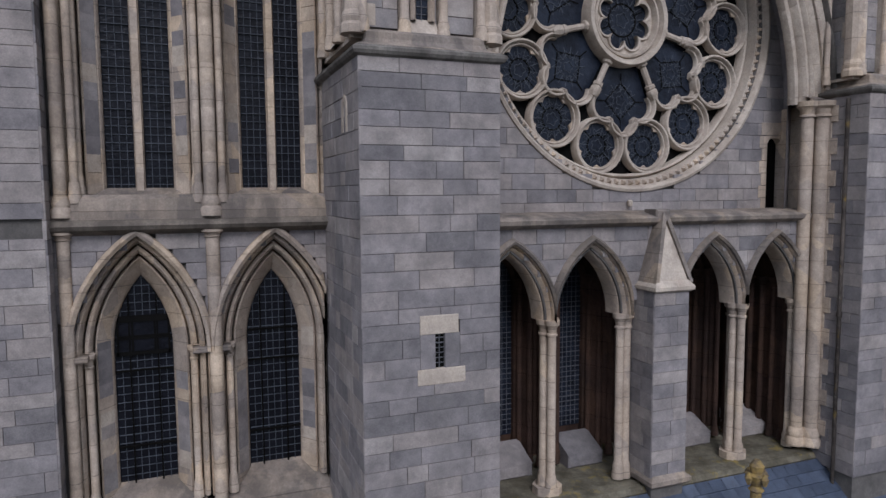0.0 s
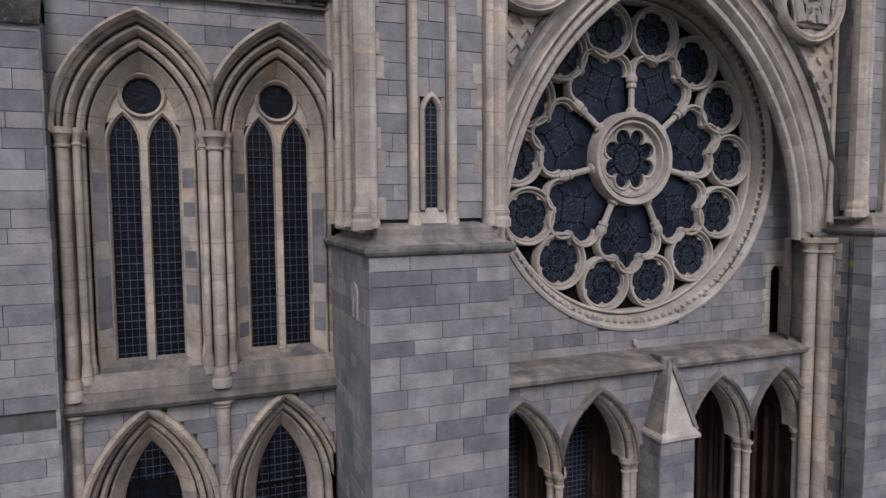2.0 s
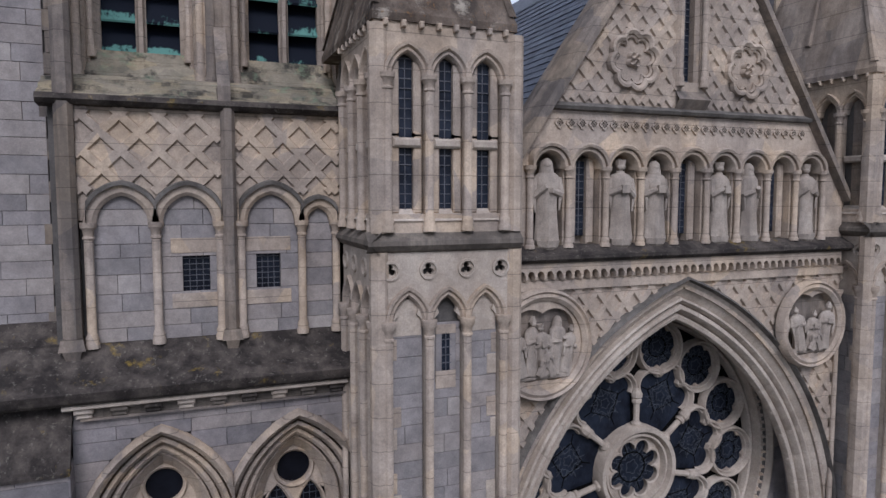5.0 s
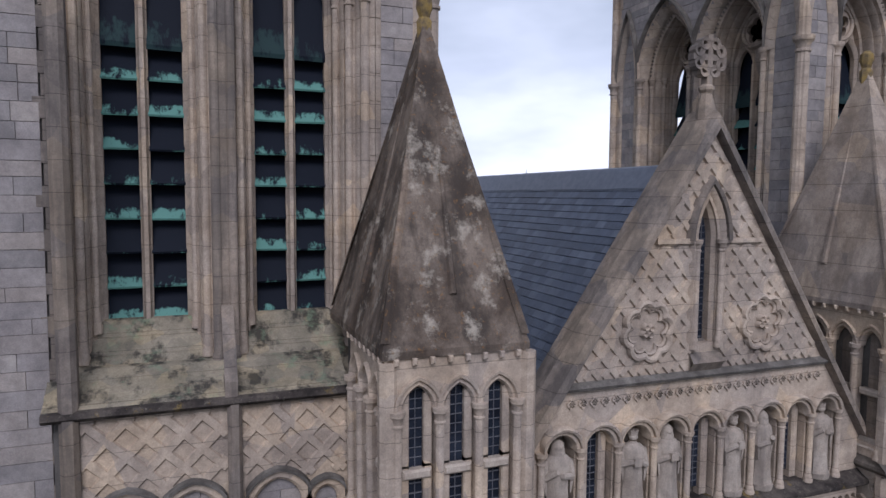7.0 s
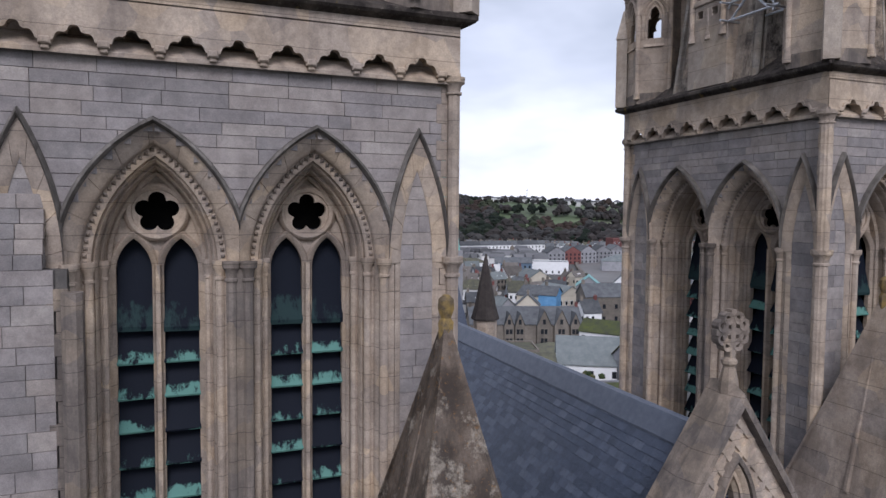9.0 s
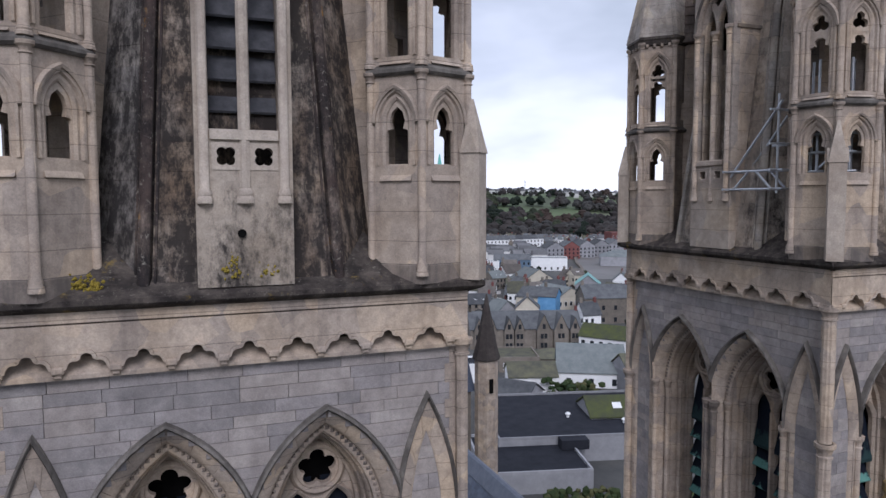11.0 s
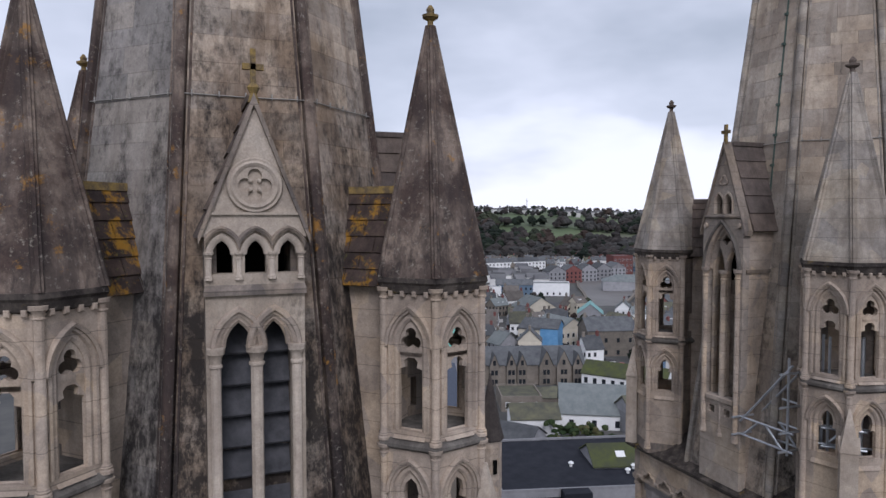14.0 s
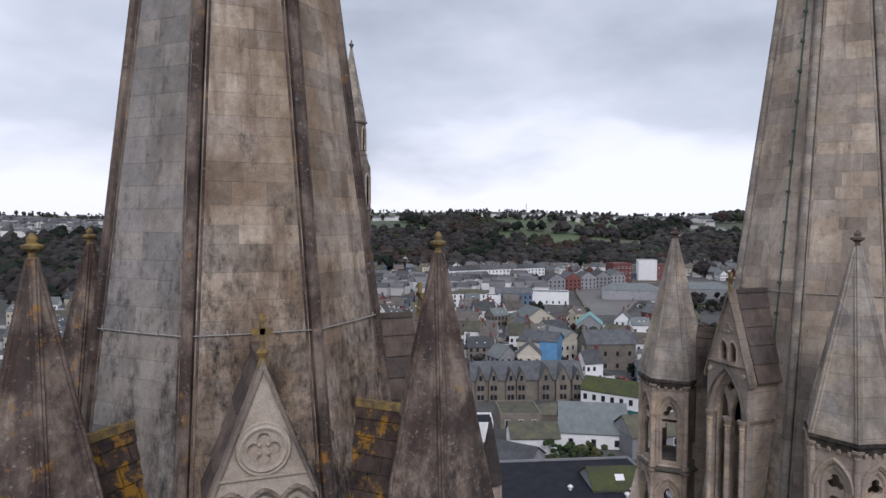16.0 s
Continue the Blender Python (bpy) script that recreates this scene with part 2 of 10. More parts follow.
# ---- materials ----
def nodes_of(name):
    mat = bpy.data.materials.new(name)
    mat.use_nodes = True
    nt = mat.node_tree
    return mat, nt.nodes, nt.links, nt.nodes["Principled BSDF"]


def noise_node(nd, lk, vec, scale, detail=4, rough=0.55):
    n = nd.new("ShaderNodeTexNoise")
    n.inputs["Scale"].default_value, n.inputs["Detail"].default_value, n.inputs["Roughness"].default_value = scale, detail, rough
    lk.new(vec, n.inputs["Vector"])
    return n.outputs["Fac"]


def stretched(nd, lk, vec, sx, sy, sz):
    mp = nd.new("ShaderNodeMapping")
    mp.inputs["Scale"].default_value = (sx, sy, sz)
    lk.new(vec, mp.inputs["Vector"])
    return mp.outputs[0]


def ramp(nd, lk, fac, stops):
    r = nd.new("ShaderNodeValToRGB")
    e = r.color_ramp.elements
    while len(e) < len(stops):
        e.new(0.5)
    for el, (p, c) in zip(e, stops):
        el.position, el.color = p, (*c, 1) if len(c) == 3 else c
    lk.new(fac, r.inputs["Fac"])
    return r.outputs["Color"]


def grey(v):
    return (v, v, v)


def mixed(nd, lk, fac, a, b, mode="MIX"):
    m = nd.new("ShaderNodeMixRGB")
    m.blend_type = mode
    for i, v in ((0, fac), (1, a), (2, b)):
        if isinstance(v, (int, float)):
            m.inputs[i].default_value = v
        elif isinstance(v, tuple):
            m.inputs[i].default_value = (*v, 1)
        else:
            lk.new(v, m.inputs[i])
    return m.outputs[0]


def bump(nd, lk, bsdf, height, strength, dist=0.02):
    b = nd.new("ShaderNodeBump")
    b.inputs["Strength"].default_value, b.inputs["Distance"].default_value = strength, dist
    lk.new(height, b.inputs["Height"])
    lk.new(b.outputs[0], bsdf.inputs["Normal"])


def stone(name, light, dark, stain, stain_at=(0.5, 0.68), grain=38.0, patch=1.3, rough=0.9, spread=0.0, streak=0.35, lichen=None, joints=0.0, bumps=0.35, lichen_at=(0.66, 0.72), soot=None, sharp=0.165, crust=None, blots=0.9):
    """Weathered stone: two tones in patches, fine grain, run-down stains, and lichen or joints where it has them.
    spread: how far single stones differ."""
    light, dark, stain = ((r, g, b + 0.10 * max(0.0, g - b)) for r, g, b in (light, dark, stain))
    light, dark = tuple(c * 0.78 for c in light), tuple(c * 0.70 for c in dark)
    mat, nd, lk, bs = nodes_of(name)
    pos = nd.new("ShaderNodeNewGeometry").outputs["Position"]
    col = ramp(nd, lk, noise_node(nd, lk, pos, patch, 5, 0.6), ((0.5 - sharp, dark), (0.5 + sharp, light)))
    fine = noise_node(nd, lk, pos, grain, 3, 0.7)
    col = mixed(nd, lk, 0.36, col, ramp(nd, lk, fine, ((0.3, grey(0.6)), (0.7, grey(1.36)))), "MULTIPLY")
    mid = noise_node(nd, lk, pos, 7.0, 6, 0.75)
    col = mixed(nd, lk, 0.48, col, ramp(nd, lk, mid, ((0.3, (0.60, 0.61, 0.63)), (0.5, grey(1.0)), (0.72, (1.36, 1.33, 1.28)))), "MULTIPLY")
    if spread:
        info = nd.new("ShaderNodeObjectInfo").outputs["Random"]
        tone = ramp(nd, lk, info, ((0.0, (1 - spread, 1 - spread * 0.98, 1 - spread * 0.9)), (0.45, (0.98, 0.97, 0.99)), (0.8, (1.08, 1.03, 0.98)), (1.0, (1 + spread * 0.8, 1 + spread * 0.72, 1 + spread * 0.6))))
        col = mixed(nd, lk, 1.0, col, tone, "MULTIPLY")
    run = noise_node(nd, lk, stretched(nd, lk, pos, 2.6, 2.6, 0.32), 1.0, 5, 0.65)
    col = mixed(nd, lk, ramp(nd, lk, run, ((stain_at[0], grey(0.0)), (stain_at[1], grey(streak)))), col, stain)
    blot = noise_node(nd, lk, pos, 4.5, 6, 0.7)
    col = mixed(nd, lk, ramp(nd, lk, blot, ((0.52, grey(0.0)), (0.74, grey(streak * blots)))), col, stain)
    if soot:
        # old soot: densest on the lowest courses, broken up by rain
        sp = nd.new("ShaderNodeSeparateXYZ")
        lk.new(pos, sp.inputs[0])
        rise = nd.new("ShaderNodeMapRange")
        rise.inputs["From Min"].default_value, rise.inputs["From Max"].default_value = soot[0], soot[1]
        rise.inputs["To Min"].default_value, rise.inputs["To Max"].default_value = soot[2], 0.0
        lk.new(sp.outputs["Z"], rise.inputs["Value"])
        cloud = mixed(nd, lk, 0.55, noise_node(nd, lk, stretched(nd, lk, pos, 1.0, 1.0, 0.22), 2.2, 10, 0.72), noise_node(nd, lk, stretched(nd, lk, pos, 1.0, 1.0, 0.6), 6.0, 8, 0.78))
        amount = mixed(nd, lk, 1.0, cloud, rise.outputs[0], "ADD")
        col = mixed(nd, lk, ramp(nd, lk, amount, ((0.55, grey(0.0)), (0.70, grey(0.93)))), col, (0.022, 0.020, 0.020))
    if lichen:
        spot = noise_node(nd, lk, pos, 2.3, 7, 0.72)
        col = mixed(nd, lk, ramp(nd, lk, spot, ((lichen_at[0], grey(0.0)), (lichen_at[1], grey(0.75)))), col, lichen)
    if crust:
        dot = noise_node(nd, lk, pos, 13.0, 6, 0.75)
        col = mixed(nd, lk, ramp(nd, lk, dot, ((0.58, grey(0.0)), (0.66, grey(0.6)))), col, crust)
    high = mixed(nd, lk, 0.5, fine, noise_node(nd, lk, pos, 9.0, 5, 0.6))
    if joints:
        sep = nd.new("ShaderNodeSeparateXYZ")
        lk.new(pos, sep.inputs[0])
        saw = nd.new("ShaderNodeMath")
        saw.operation = "FRACT"
        sc = nd.new("ShaderNodeMath")
        sc.operation = "MULTIPLY"
        sc.inputs[1].default_value = 1.0 / joints
        lk.new(sep.outputs["Z"], sc.inputs[0])
        lk.new(sc.outputs[0], saw.inputs[0])
        cell = nd.new("ShaderNodeTexVoronoi")
        cell.inputs["Scale"].default_value = 0.85 / joints
        lk.new(pos, cell.inputs["Vector"])
        part_of = nd.new("ShaderNodeSeparateXYZ")
        lk.new(cell.outputs["Color"], part_of.inputs[0])
        tone = ramp(nd, lk, part_of.outputs["X"], ((0.0, (0.80, 0.81, 0.84)), (0.3, (0.95, 0.95, 0.96)), (0.7, (1.04, 1.02, 0.99)), (1.0, (1.2, 1.14, 1.03))))
        col = mixed(nd, lk, 1.0, col, tone, "MULTIPLY")
        line = ramp(nd, lk, saw.outputs[0], ((0.0, grey(0.62)), (0.02, grey(0.62)), (0.035, grey(1.0)), (1.0, grey(1.0))))
        col = mixed(nd, lk, 1.0, col, line, "MULTIPLY")
    lk.new(col, bs.inputs["Base Color"])
    bs.inputs["Roughness"].default_value = rough
    bs.inputs["Specular IOR Level"].default_value = 0.12
    bump(nd, lk, bs, high, bumps)
    return mat


GRANITE = stone("granite_ashlar", (0.37, 0.338, 0.325), (0.265, 0.243, 0.237), (0.15, 0.138, 0.13), spread=0.34, streak=0.32, patch=2.2, grain=55)
GRANITE_UP = stone("pale_granite_ashlar", (0.43, 0.395, 0.37), (0.335, 0.305, 0.29), (0.18, 0.16, 0.145), spread=0.22, streak=0.3, patch=2.2, grain=55)
MORTAR = stone("lime_mortar", (0.185, 0.17, 0.155), (0.12, 0.11, 0.10), (0.07, 0.065, 0.06))
BATH = stone("buff_limestone", (0.62, 0.515, 0.405), (0.45, 0.365, 0.28), (0.16, 0.132, 0.113), stain_at=(0.52, 0.70), streak=0.40, joints=0.46)
BATH_OLD = stone("soiled_limestone", (0.38, 0.32, 0.262), (0.27, 0.223, 0.182), (0.10, 0.088, 0.078), stain_at=(0.42, 0.60), streak=0.7, joints=0.42)
SOILED = stone("dark_soiled_limestone", (0.27, 0.23, 0.185), (0.18, 0.15, 0.12), (0.075, 0.065, 0.055), stain_at=(0.40, 0.58), streak=0.75)
PALE = stone("pale_limestone", (0.65, 0.56, 0.455), (0.50, 0.415, 0.325), (0.23, 0.19, 0.155), streak=0.4)
WEATHER = stone("blackened_weathering", (0.125, 0.105, 0.088), (0.045, 0.038, 0.034), (0.026, 0.023, 0.021), patch=3.2, sharp=0.12, streak=0.7, crust=(0.20, 0.18, 0.15), lichen=(0.25, 0.17, 0.035), lichen_at=(0.59, 0.69))
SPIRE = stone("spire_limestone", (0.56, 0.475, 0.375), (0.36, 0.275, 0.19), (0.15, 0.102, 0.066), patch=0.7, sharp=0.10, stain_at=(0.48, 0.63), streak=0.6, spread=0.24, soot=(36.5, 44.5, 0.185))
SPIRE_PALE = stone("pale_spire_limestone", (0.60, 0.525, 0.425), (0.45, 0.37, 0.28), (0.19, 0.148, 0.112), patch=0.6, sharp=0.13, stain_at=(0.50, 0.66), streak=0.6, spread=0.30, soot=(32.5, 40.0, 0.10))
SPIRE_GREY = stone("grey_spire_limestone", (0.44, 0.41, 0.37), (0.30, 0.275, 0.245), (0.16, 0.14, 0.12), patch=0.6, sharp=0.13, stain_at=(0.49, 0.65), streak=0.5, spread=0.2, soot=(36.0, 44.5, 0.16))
HOOD = stone("rain_greyed_limestone", (0.27, 0.245, 0.215), (0.16, 0.145, 0.125), (0.07, 0.062, 0.055), patch=3.0, stain_at=(0.42, 0.6), streak=0.7)
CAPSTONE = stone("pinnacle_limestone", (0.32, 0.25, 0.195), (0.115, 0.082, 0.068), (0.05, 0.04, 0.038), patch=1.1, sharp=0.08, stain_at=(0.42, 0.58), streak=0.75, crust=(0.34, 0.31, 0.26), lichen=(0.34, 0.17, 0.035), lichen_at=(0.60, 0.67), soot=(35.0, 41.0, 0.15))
CAP_PALE = stone("pale_pinnacle_limestone", (0.50, 0.45, 0.385), (0.36, 0.315, 0.262), (0.14, 0.118, 0.098), patch=1.6, sharp=0.1, stain_at=(0.50, 0.66), streak=0.5, joints=0.4)
SLABSTONE = stone("brown_roof_slabs", (0.20, 0.165, 0.14), (0.115, 0.092, 0.078), (0.05, 0.042, 0.038), patch=1.4, streak=0.6, spread=0.25)
PYRAMID = stone("turret_roof_stone", (0.28, 0.225, 0.17), (0.12, 0.09, 0.065), (0.045, 0.037, 0.031), patch=1.2, sharp=0.12, stain_at=(0.45, 0.60), streak=0.75, lichen=(0.42, 0.37, 0.30), lichen_at=(0.54, 0.67), crust=(0.24, 0.125, 0.045), spread=0.14)
PYRAMID_PALE = stone("pale_turret_roof_stone", (0.46, 0.385, 0.31), (0.33, 0.265, 0.205), (0.14, 0.115, 0.095), patch=1.2, sharp=0.12, stain_at=(0.48, 0.64), streak=0.55, joints=0.52)
MOSSY = stone("mossy_stone_slates", (0.125, 0.092, 0.075), (0.066, 0.05, 0.045), (0.03, 0.026, 0.026), patch=3.0, streak=0.5, lichen=(0.36, 0.185, 0.022), lichen_at=(0.535, 0.61), spread=0.35, crust=(0.13, 0.125, 0.04))
GREENSTONE = stone("algae_stained_sill", (0.43, 0.375, 0.27), (0.29, 0.255, 0.18), (0.045, 0.042, 0.036), stain_at=(0.50, 0.61), streak=0.9, blots=0.2, lichen=(0.19, 0.26, 0.17), lichen_at=(0.56, 0.70), joints=0.235)
LUCARNE = stone("lucarne_limestone", (0.55, 0.47, 0.375), (0.42, 0.345, 0.26), (0.20, 0.165, 0.135), streak=0.45, soot=(32.4, 34.4, 0.10))
STATUE = stone("statue_limestone", (0.56, 0.485, 0.40), (0.42, 0.35, 0.28), (0.16, 0.135, 0.115), stain_at=(0.46, 0.64), streak=0.6, bumps=0.5)
# brown stone, darkened further: the gallery's shade is put into the colour
BROWN_SHADE = stone("shaded_porch_sandstone", (0.105, 0.062, 0.045), (0.055, 0.035, 0.027), (0.035, 0.026, 0.022), streak=0.6, joints=0.5)


def slate_mat():
    mat, nd, lk, bs = nodes_of("roof_slate")
    pos = nd.new("ShaderNodeNewGeometry").outputs["Position"]
    isl = nd.new("ShaderNodeNewGeometry").outputs["Random Per Island"]
    col = ramp(nd, lk, isl, ((0.0, (0.036, 0.047, 0.072)), (0.6, (0.050, 0.064, 0.097)), (1.0, (0.078, 0.094, 0.13))))
    n = noise_node(nd, lk, pos, 6.0, 5, 0.65)
    col = mixed(nd, lk, 0.7, col, ramp(nd, lk, n, ((0.3, grey(0.7)), (0.75, grey(1.4)))), "MULTIPLY")
    lk.new(col, bs.inputs["Base Color"])
    bs.inputs["Roughness"].default_value = 0.55
    bump(nd, lk, bs, noise_node(nd, lk, pos, 30.0, 4), 0.3)
    return mat


SLATE = slate_mat()


def glass_mat(name="leaded_glass", low=(0.008, 0.0095, 0.015), high=(0.024, 0.030, 0.045)):
    """Old leaded glass: dark, slightly uneven, with faint colour from quarry to quarry."""
    mat, nd, lk, bs = nodes_of(name)
    pos = nd.new("ShaderNodeNewGeometry").outputs["Position"]
    col = ramp(nd, lk, noise_node(nd, lk, pos, 3.0, 4), ((0.35, low), (0.7, high)))
    lk.new(col, bs.inputs["Base Color"])
    bs.inputs["Roughness"].default_value = 0.3
    bs.inputs["Specular IOR Level"].default_value = 0.14
    bump(nd, lk, bs, noise_node(nd, lk, pos, 11.0, 3), 0.5, 0.03)
    return mat


GLASS = glass_mat()
GLASS_DARK = glass_mat("unlit_leaded_glass", (0.004, 0.004, 0.006), (0.010, 0.011, 0.016))


def plain(name, a, b, rough=0.6, metal=0.0, scale=6.0, bumps=0.15, gloss=0.4):
    mat, nd, lk, bs = nodes_of(name)
    pos = nd.new("ShaderNodeNewGeometry").outputs["Position"]
    lk.new(ramp(nd, lk, noise_node(nd, lk, pos, scale, 5, 0.65), ((0.3, a), (0.7, b))), bs.inputs["Base Color"])
    bs.inputs["Roughness"].default_value, bs.inputs["Metallic"].default_value = rough, metal
    bs.inputs["Specular IOR Level"].default_value = gloss
    bump(nd, lk, bs, noise_node(nd, lk, pos, scale * 6, 3), bumps)
    return mat


LEAD = plain("lead_cames", (0.045, 0.05, 0.06), (0.085, 0.093, 0.108), 0.7, gloss=0.15)
LATTICE = plain("window_lattice", (0.085, 0.085, 0.095), (0.15, 0.15, 0.16), 0.7, gloss=0.2)
LEADING = plain("lead_sheet", (0.075, 0.09, 0.12), (0.12, 0.135, 0.17), 0.5)
# near-black: the dark of unlit openings put into colour; also iron, lead, tyres
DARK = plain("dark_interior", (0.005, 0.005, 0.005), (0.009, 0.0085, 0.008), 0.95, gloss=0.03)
STEEL = plain("galvanised_tube", (0.42, 0.44, 0.47), (0.58, 0.60, 0.63), 0.4, 0.7)
GREENROD = plain("copper_strip", (0.045, 0.075, 0.062), (0.08, 0.11, 0.09), 0.7)
WIRE = plain("weathered_cable", (0.24, 0.23, 0.21), (0.36, 0.34, 0.31), 0.7)
GOLDLICH = stone("lichen_crusted_stone", (0.36, 0.25, 0.07), (0.19, 0.145, 0.085), (0.10, 0.08, 0.06), patch=6.0, sharp=0.1)


def copper_mat(name="louvre_copper", green=0.85):
    """Blackened copper louvres whose lower edges run green."""
    mat, nd, lk, bs = nodes_of(name)
    geo = nd.new("ShaderNodeNewGeometry").outputs["Position"]
    gen = nd.new("ShaderNodeTexCoord").outputs["Generated"]
    sep = nd.new("ShaderNodeSeparateXYZ")
    lk.new(gen, sep.inputs[0])
    edge = ramp(nd, lk, sep.outputs["Z"], ((0.0, grey(0.98)), (0.06, grey(0.86)), (0.28, grey(0.70)), (0.58, grey(0.0))))
    n = noise_node(nd, lk, stretched(nd, lk, geo, 1.5, 1.5, 0.55), 2.6, 7, 0.72)
    blade = ramp(nd, lk, nd.new("ShaderNodeObjectInfo").outputs["Random"], ((0.0, grey(0.72)), (1.0, grey(1.22))))
    fac = mixed(nd, lk, 1.0, mixed(nd, lk, 1.0, edge, n, "MULTIPLY"), blade, "MULTIPLY")
    col = mixed(nd, lk, ramp(nd, lk, fac, ((0.36, grey(0.0)), (0.43, grey(green)))), (0.010, 0.013, 0.021), (0.14, 0.31, 0.265))
    lk.new(col, bs.inputs["Base Color"])
    bs.inputs["Roughness"].default_value = 0.6
    bs.inputs["Specular IOR Level"].default_value = 0.08
    bump(nd, lk, bs, noise_node(nd, lk, geo, 9.0, 4), 0.3)
    return mat


COPPER = copper_mat()
COPPER_BLACK = copper_mat("black_louvre_copper", 0.12)
VERDIGRIS = plain("green_copper_roof", (0.16, 0.50, 0.42), (0.24, 0.60, 0.52), 0.6, scale=1.5)
WOODLV = plain("grey_louvre_boards", (0.055, 0.056, 0.062), (0.10, 0.10, 0.108), 0.85, gloss=0.06)


# ---- materials of the town ----
def town_mat(name, a, b, spread=0.25, rough=0.85, island=False, scale=0.45):
    mat, nd, lk, bs = nodes_of(name)
    pos = nd.new("ShaderNodeNewGeometry").outputs["Position"]
    col = ramp(nd, lk, noise_node(nd, lk, pos, scale, 6, 0.7), ((0.3, a), (0.7, b)))
    src = nd.new("ShaderNodeNewGeometry").outputs["Random Per Island"] if island else nd.new("ShaderNodeObjectInfo").outputs["Random"]
    col = mixed(nd, lk, 1.0, col, ramp(nd, lk, src, ((0.0, grey(1 - spread)), (1.0, grey(1 + spread)))), "MULTIPLY")
    lk.new(col, bs.inputs["Base Color"])
    bs.inputs["Roughness"].default_value = rough
    bs.inputs["Specular IOR Level"].default_value = 0.15
    return mat


W_WHITE = town_mat("white_render", (0.70, 0.70, 0.69), (0.82, 0.82, 0.81), 0.08)
W_CREAM = town_mat("cream_render", (0.50, 0.45, 0.36), (0.60, 0.55, 0.45), 0.15)
W_STONE = town_mat("town_stone", (0.13, 0.115, 0.098), (0.24, 0.21, 0.175), 0.15)
W_GREY = town_mat("grey_render", (0.22, 0.22, 0.23), (0.32, 0.32, 0.33), 0.2)
W_RED = town_mat("red_brick", (0.15, 0.06, 0.055), (0.21, 0.09, 0.08), 0.2)
W_BLUE = town_mat("blue_cladding", (0.10, 0.15, 0.21), (0.15, 0.21, 0.28), 0.1)
SHEETING = town_mat("blue_scaffold_sheet", (0.10, 0.25, 0.45), (0.17, 0.35, 0.56), 0.1)
R_SLATE = town_mat("town_slate", (0.065, 0.068, 0.074), (0.125, 0.13, 0.132), 0.3, 0.8)
R_WORN = town_mat("worn_brown_slate", (0.085, 0.075, 0.068), (0.155, 0.14, 0.125), 0.3, 0.8)
R_PALE = town_mat("pale_slate", (0.115, 0.13, 0.13), (0.18, 0.195, 0.19), 0.2, 0.8)
R_MOSS = town_mat("mossy_roof", (0.05, 0.052, 0.042), (0.085, 0.10, 0.030), 0.15)
R_OLIVE = town_mat("lichened_roof", (0.065, 0.066, 0.06), (0.14, 0.135, 0.085), 0.15)
R_BLACK = town_mat("bitumen_roof", (0.014, 0.015, 0.020), (0.026, 0.028, 0.035), 0.1, 0.9)
R_TEAL = town_mat("pale_green_roof", (0.19, 0.36, 0.35), (0.27, 0.45, 0.43), 0.1)
PANE = plain("window_pane", (0.015, 0.018, 0.022), (0.03, 0.034, 0.04), 0.2)
SHOP = plain("teal_shopfront", (0.02, 0.09, 0.09), (0.03, 0.13, 0.13), 0.5)
WHITEPAINT = plain("white_paint", (0.68, 0.68, 0.67), (0.78, 0.78, 0.77), 0.5)
WATER = plain("river_mud_water", (0.12, 0.113, 0.105), (0.18, 0.17, 0.16), 0.55, scale=0.05, gloss=0.2)
ASPHALT = plain("asphalt", (0.045, 0.045, 0.048), (0.075, 0.075, 0.078), 0.9, scale=0.3)


def ground_mat():
    mat, nd, lk, bs = nodes_of("town_ground")
    pos = nd.new("ShaderNodeNewGeometry").outputs["Position"]
    town = ramp(nd, lk, noise_node(nd, lk, pos, 0.05, 6, 0.7), ((0.35, (0.045, 0.046, 0.046)), (0.65, (0.10, 0.097, 0.088))))
    field = ramp(nd, lk, noise_node(nd, lk, pos, 0.006, 4, 0.6), ((0.40, (0.065, 0.075, 0.045)), (0.52, (0.08, 0.115, 0.05)), (0.60, (0.11, 0.14, 0.07)), (0.7, (0.10, 0.095, 0.07))))
    sep = nd.new("ShaderNodeSeparateXYZ")
    lk.new(pos, sep.inputs[0])
    up = nd.new("ShaderNodeMapRange")
    up.inputs["From Min"].default_value, up.inputs["From Max"].default_value = -6.0, 4.0
    lk.new(sep.outputs["Z"], up.inputs["Value"])
    lk.new(mixed(nd, lk, up.outputs[0], town, field), bs.inputs["Base Color"])
    bs.inputs["Roughness"].default_value = 0.95
    return mat


GROUND = ground_mat()


def wood_mat(name, stops):
    mat, nd, lk, bs = nodes_of(name)
    isl = nd.new("ShaderNodeNewGeometry").outputs["Random Per Island"]
    pos = nd.new("ShaderNodeNewGeometry").outputs["Position"]
    col = ramp(nd, lk, isl, stops)
    col = mixed(nd, lk, 0.8, col, ramp(nd, lk, noise_node(nd, lk, pos, 0.45, 5, 0.75), ((0.3, grey(0.72)), (0.7, grey(1.28)))), "MULTIPLY")
    lk.new(col, bs.inputs["Base Color"])
    bs.inputs["Roughness"].default_value = 0.95
    bs.inputs["Specular IOR Level"].default_value = 0.1
    return mat


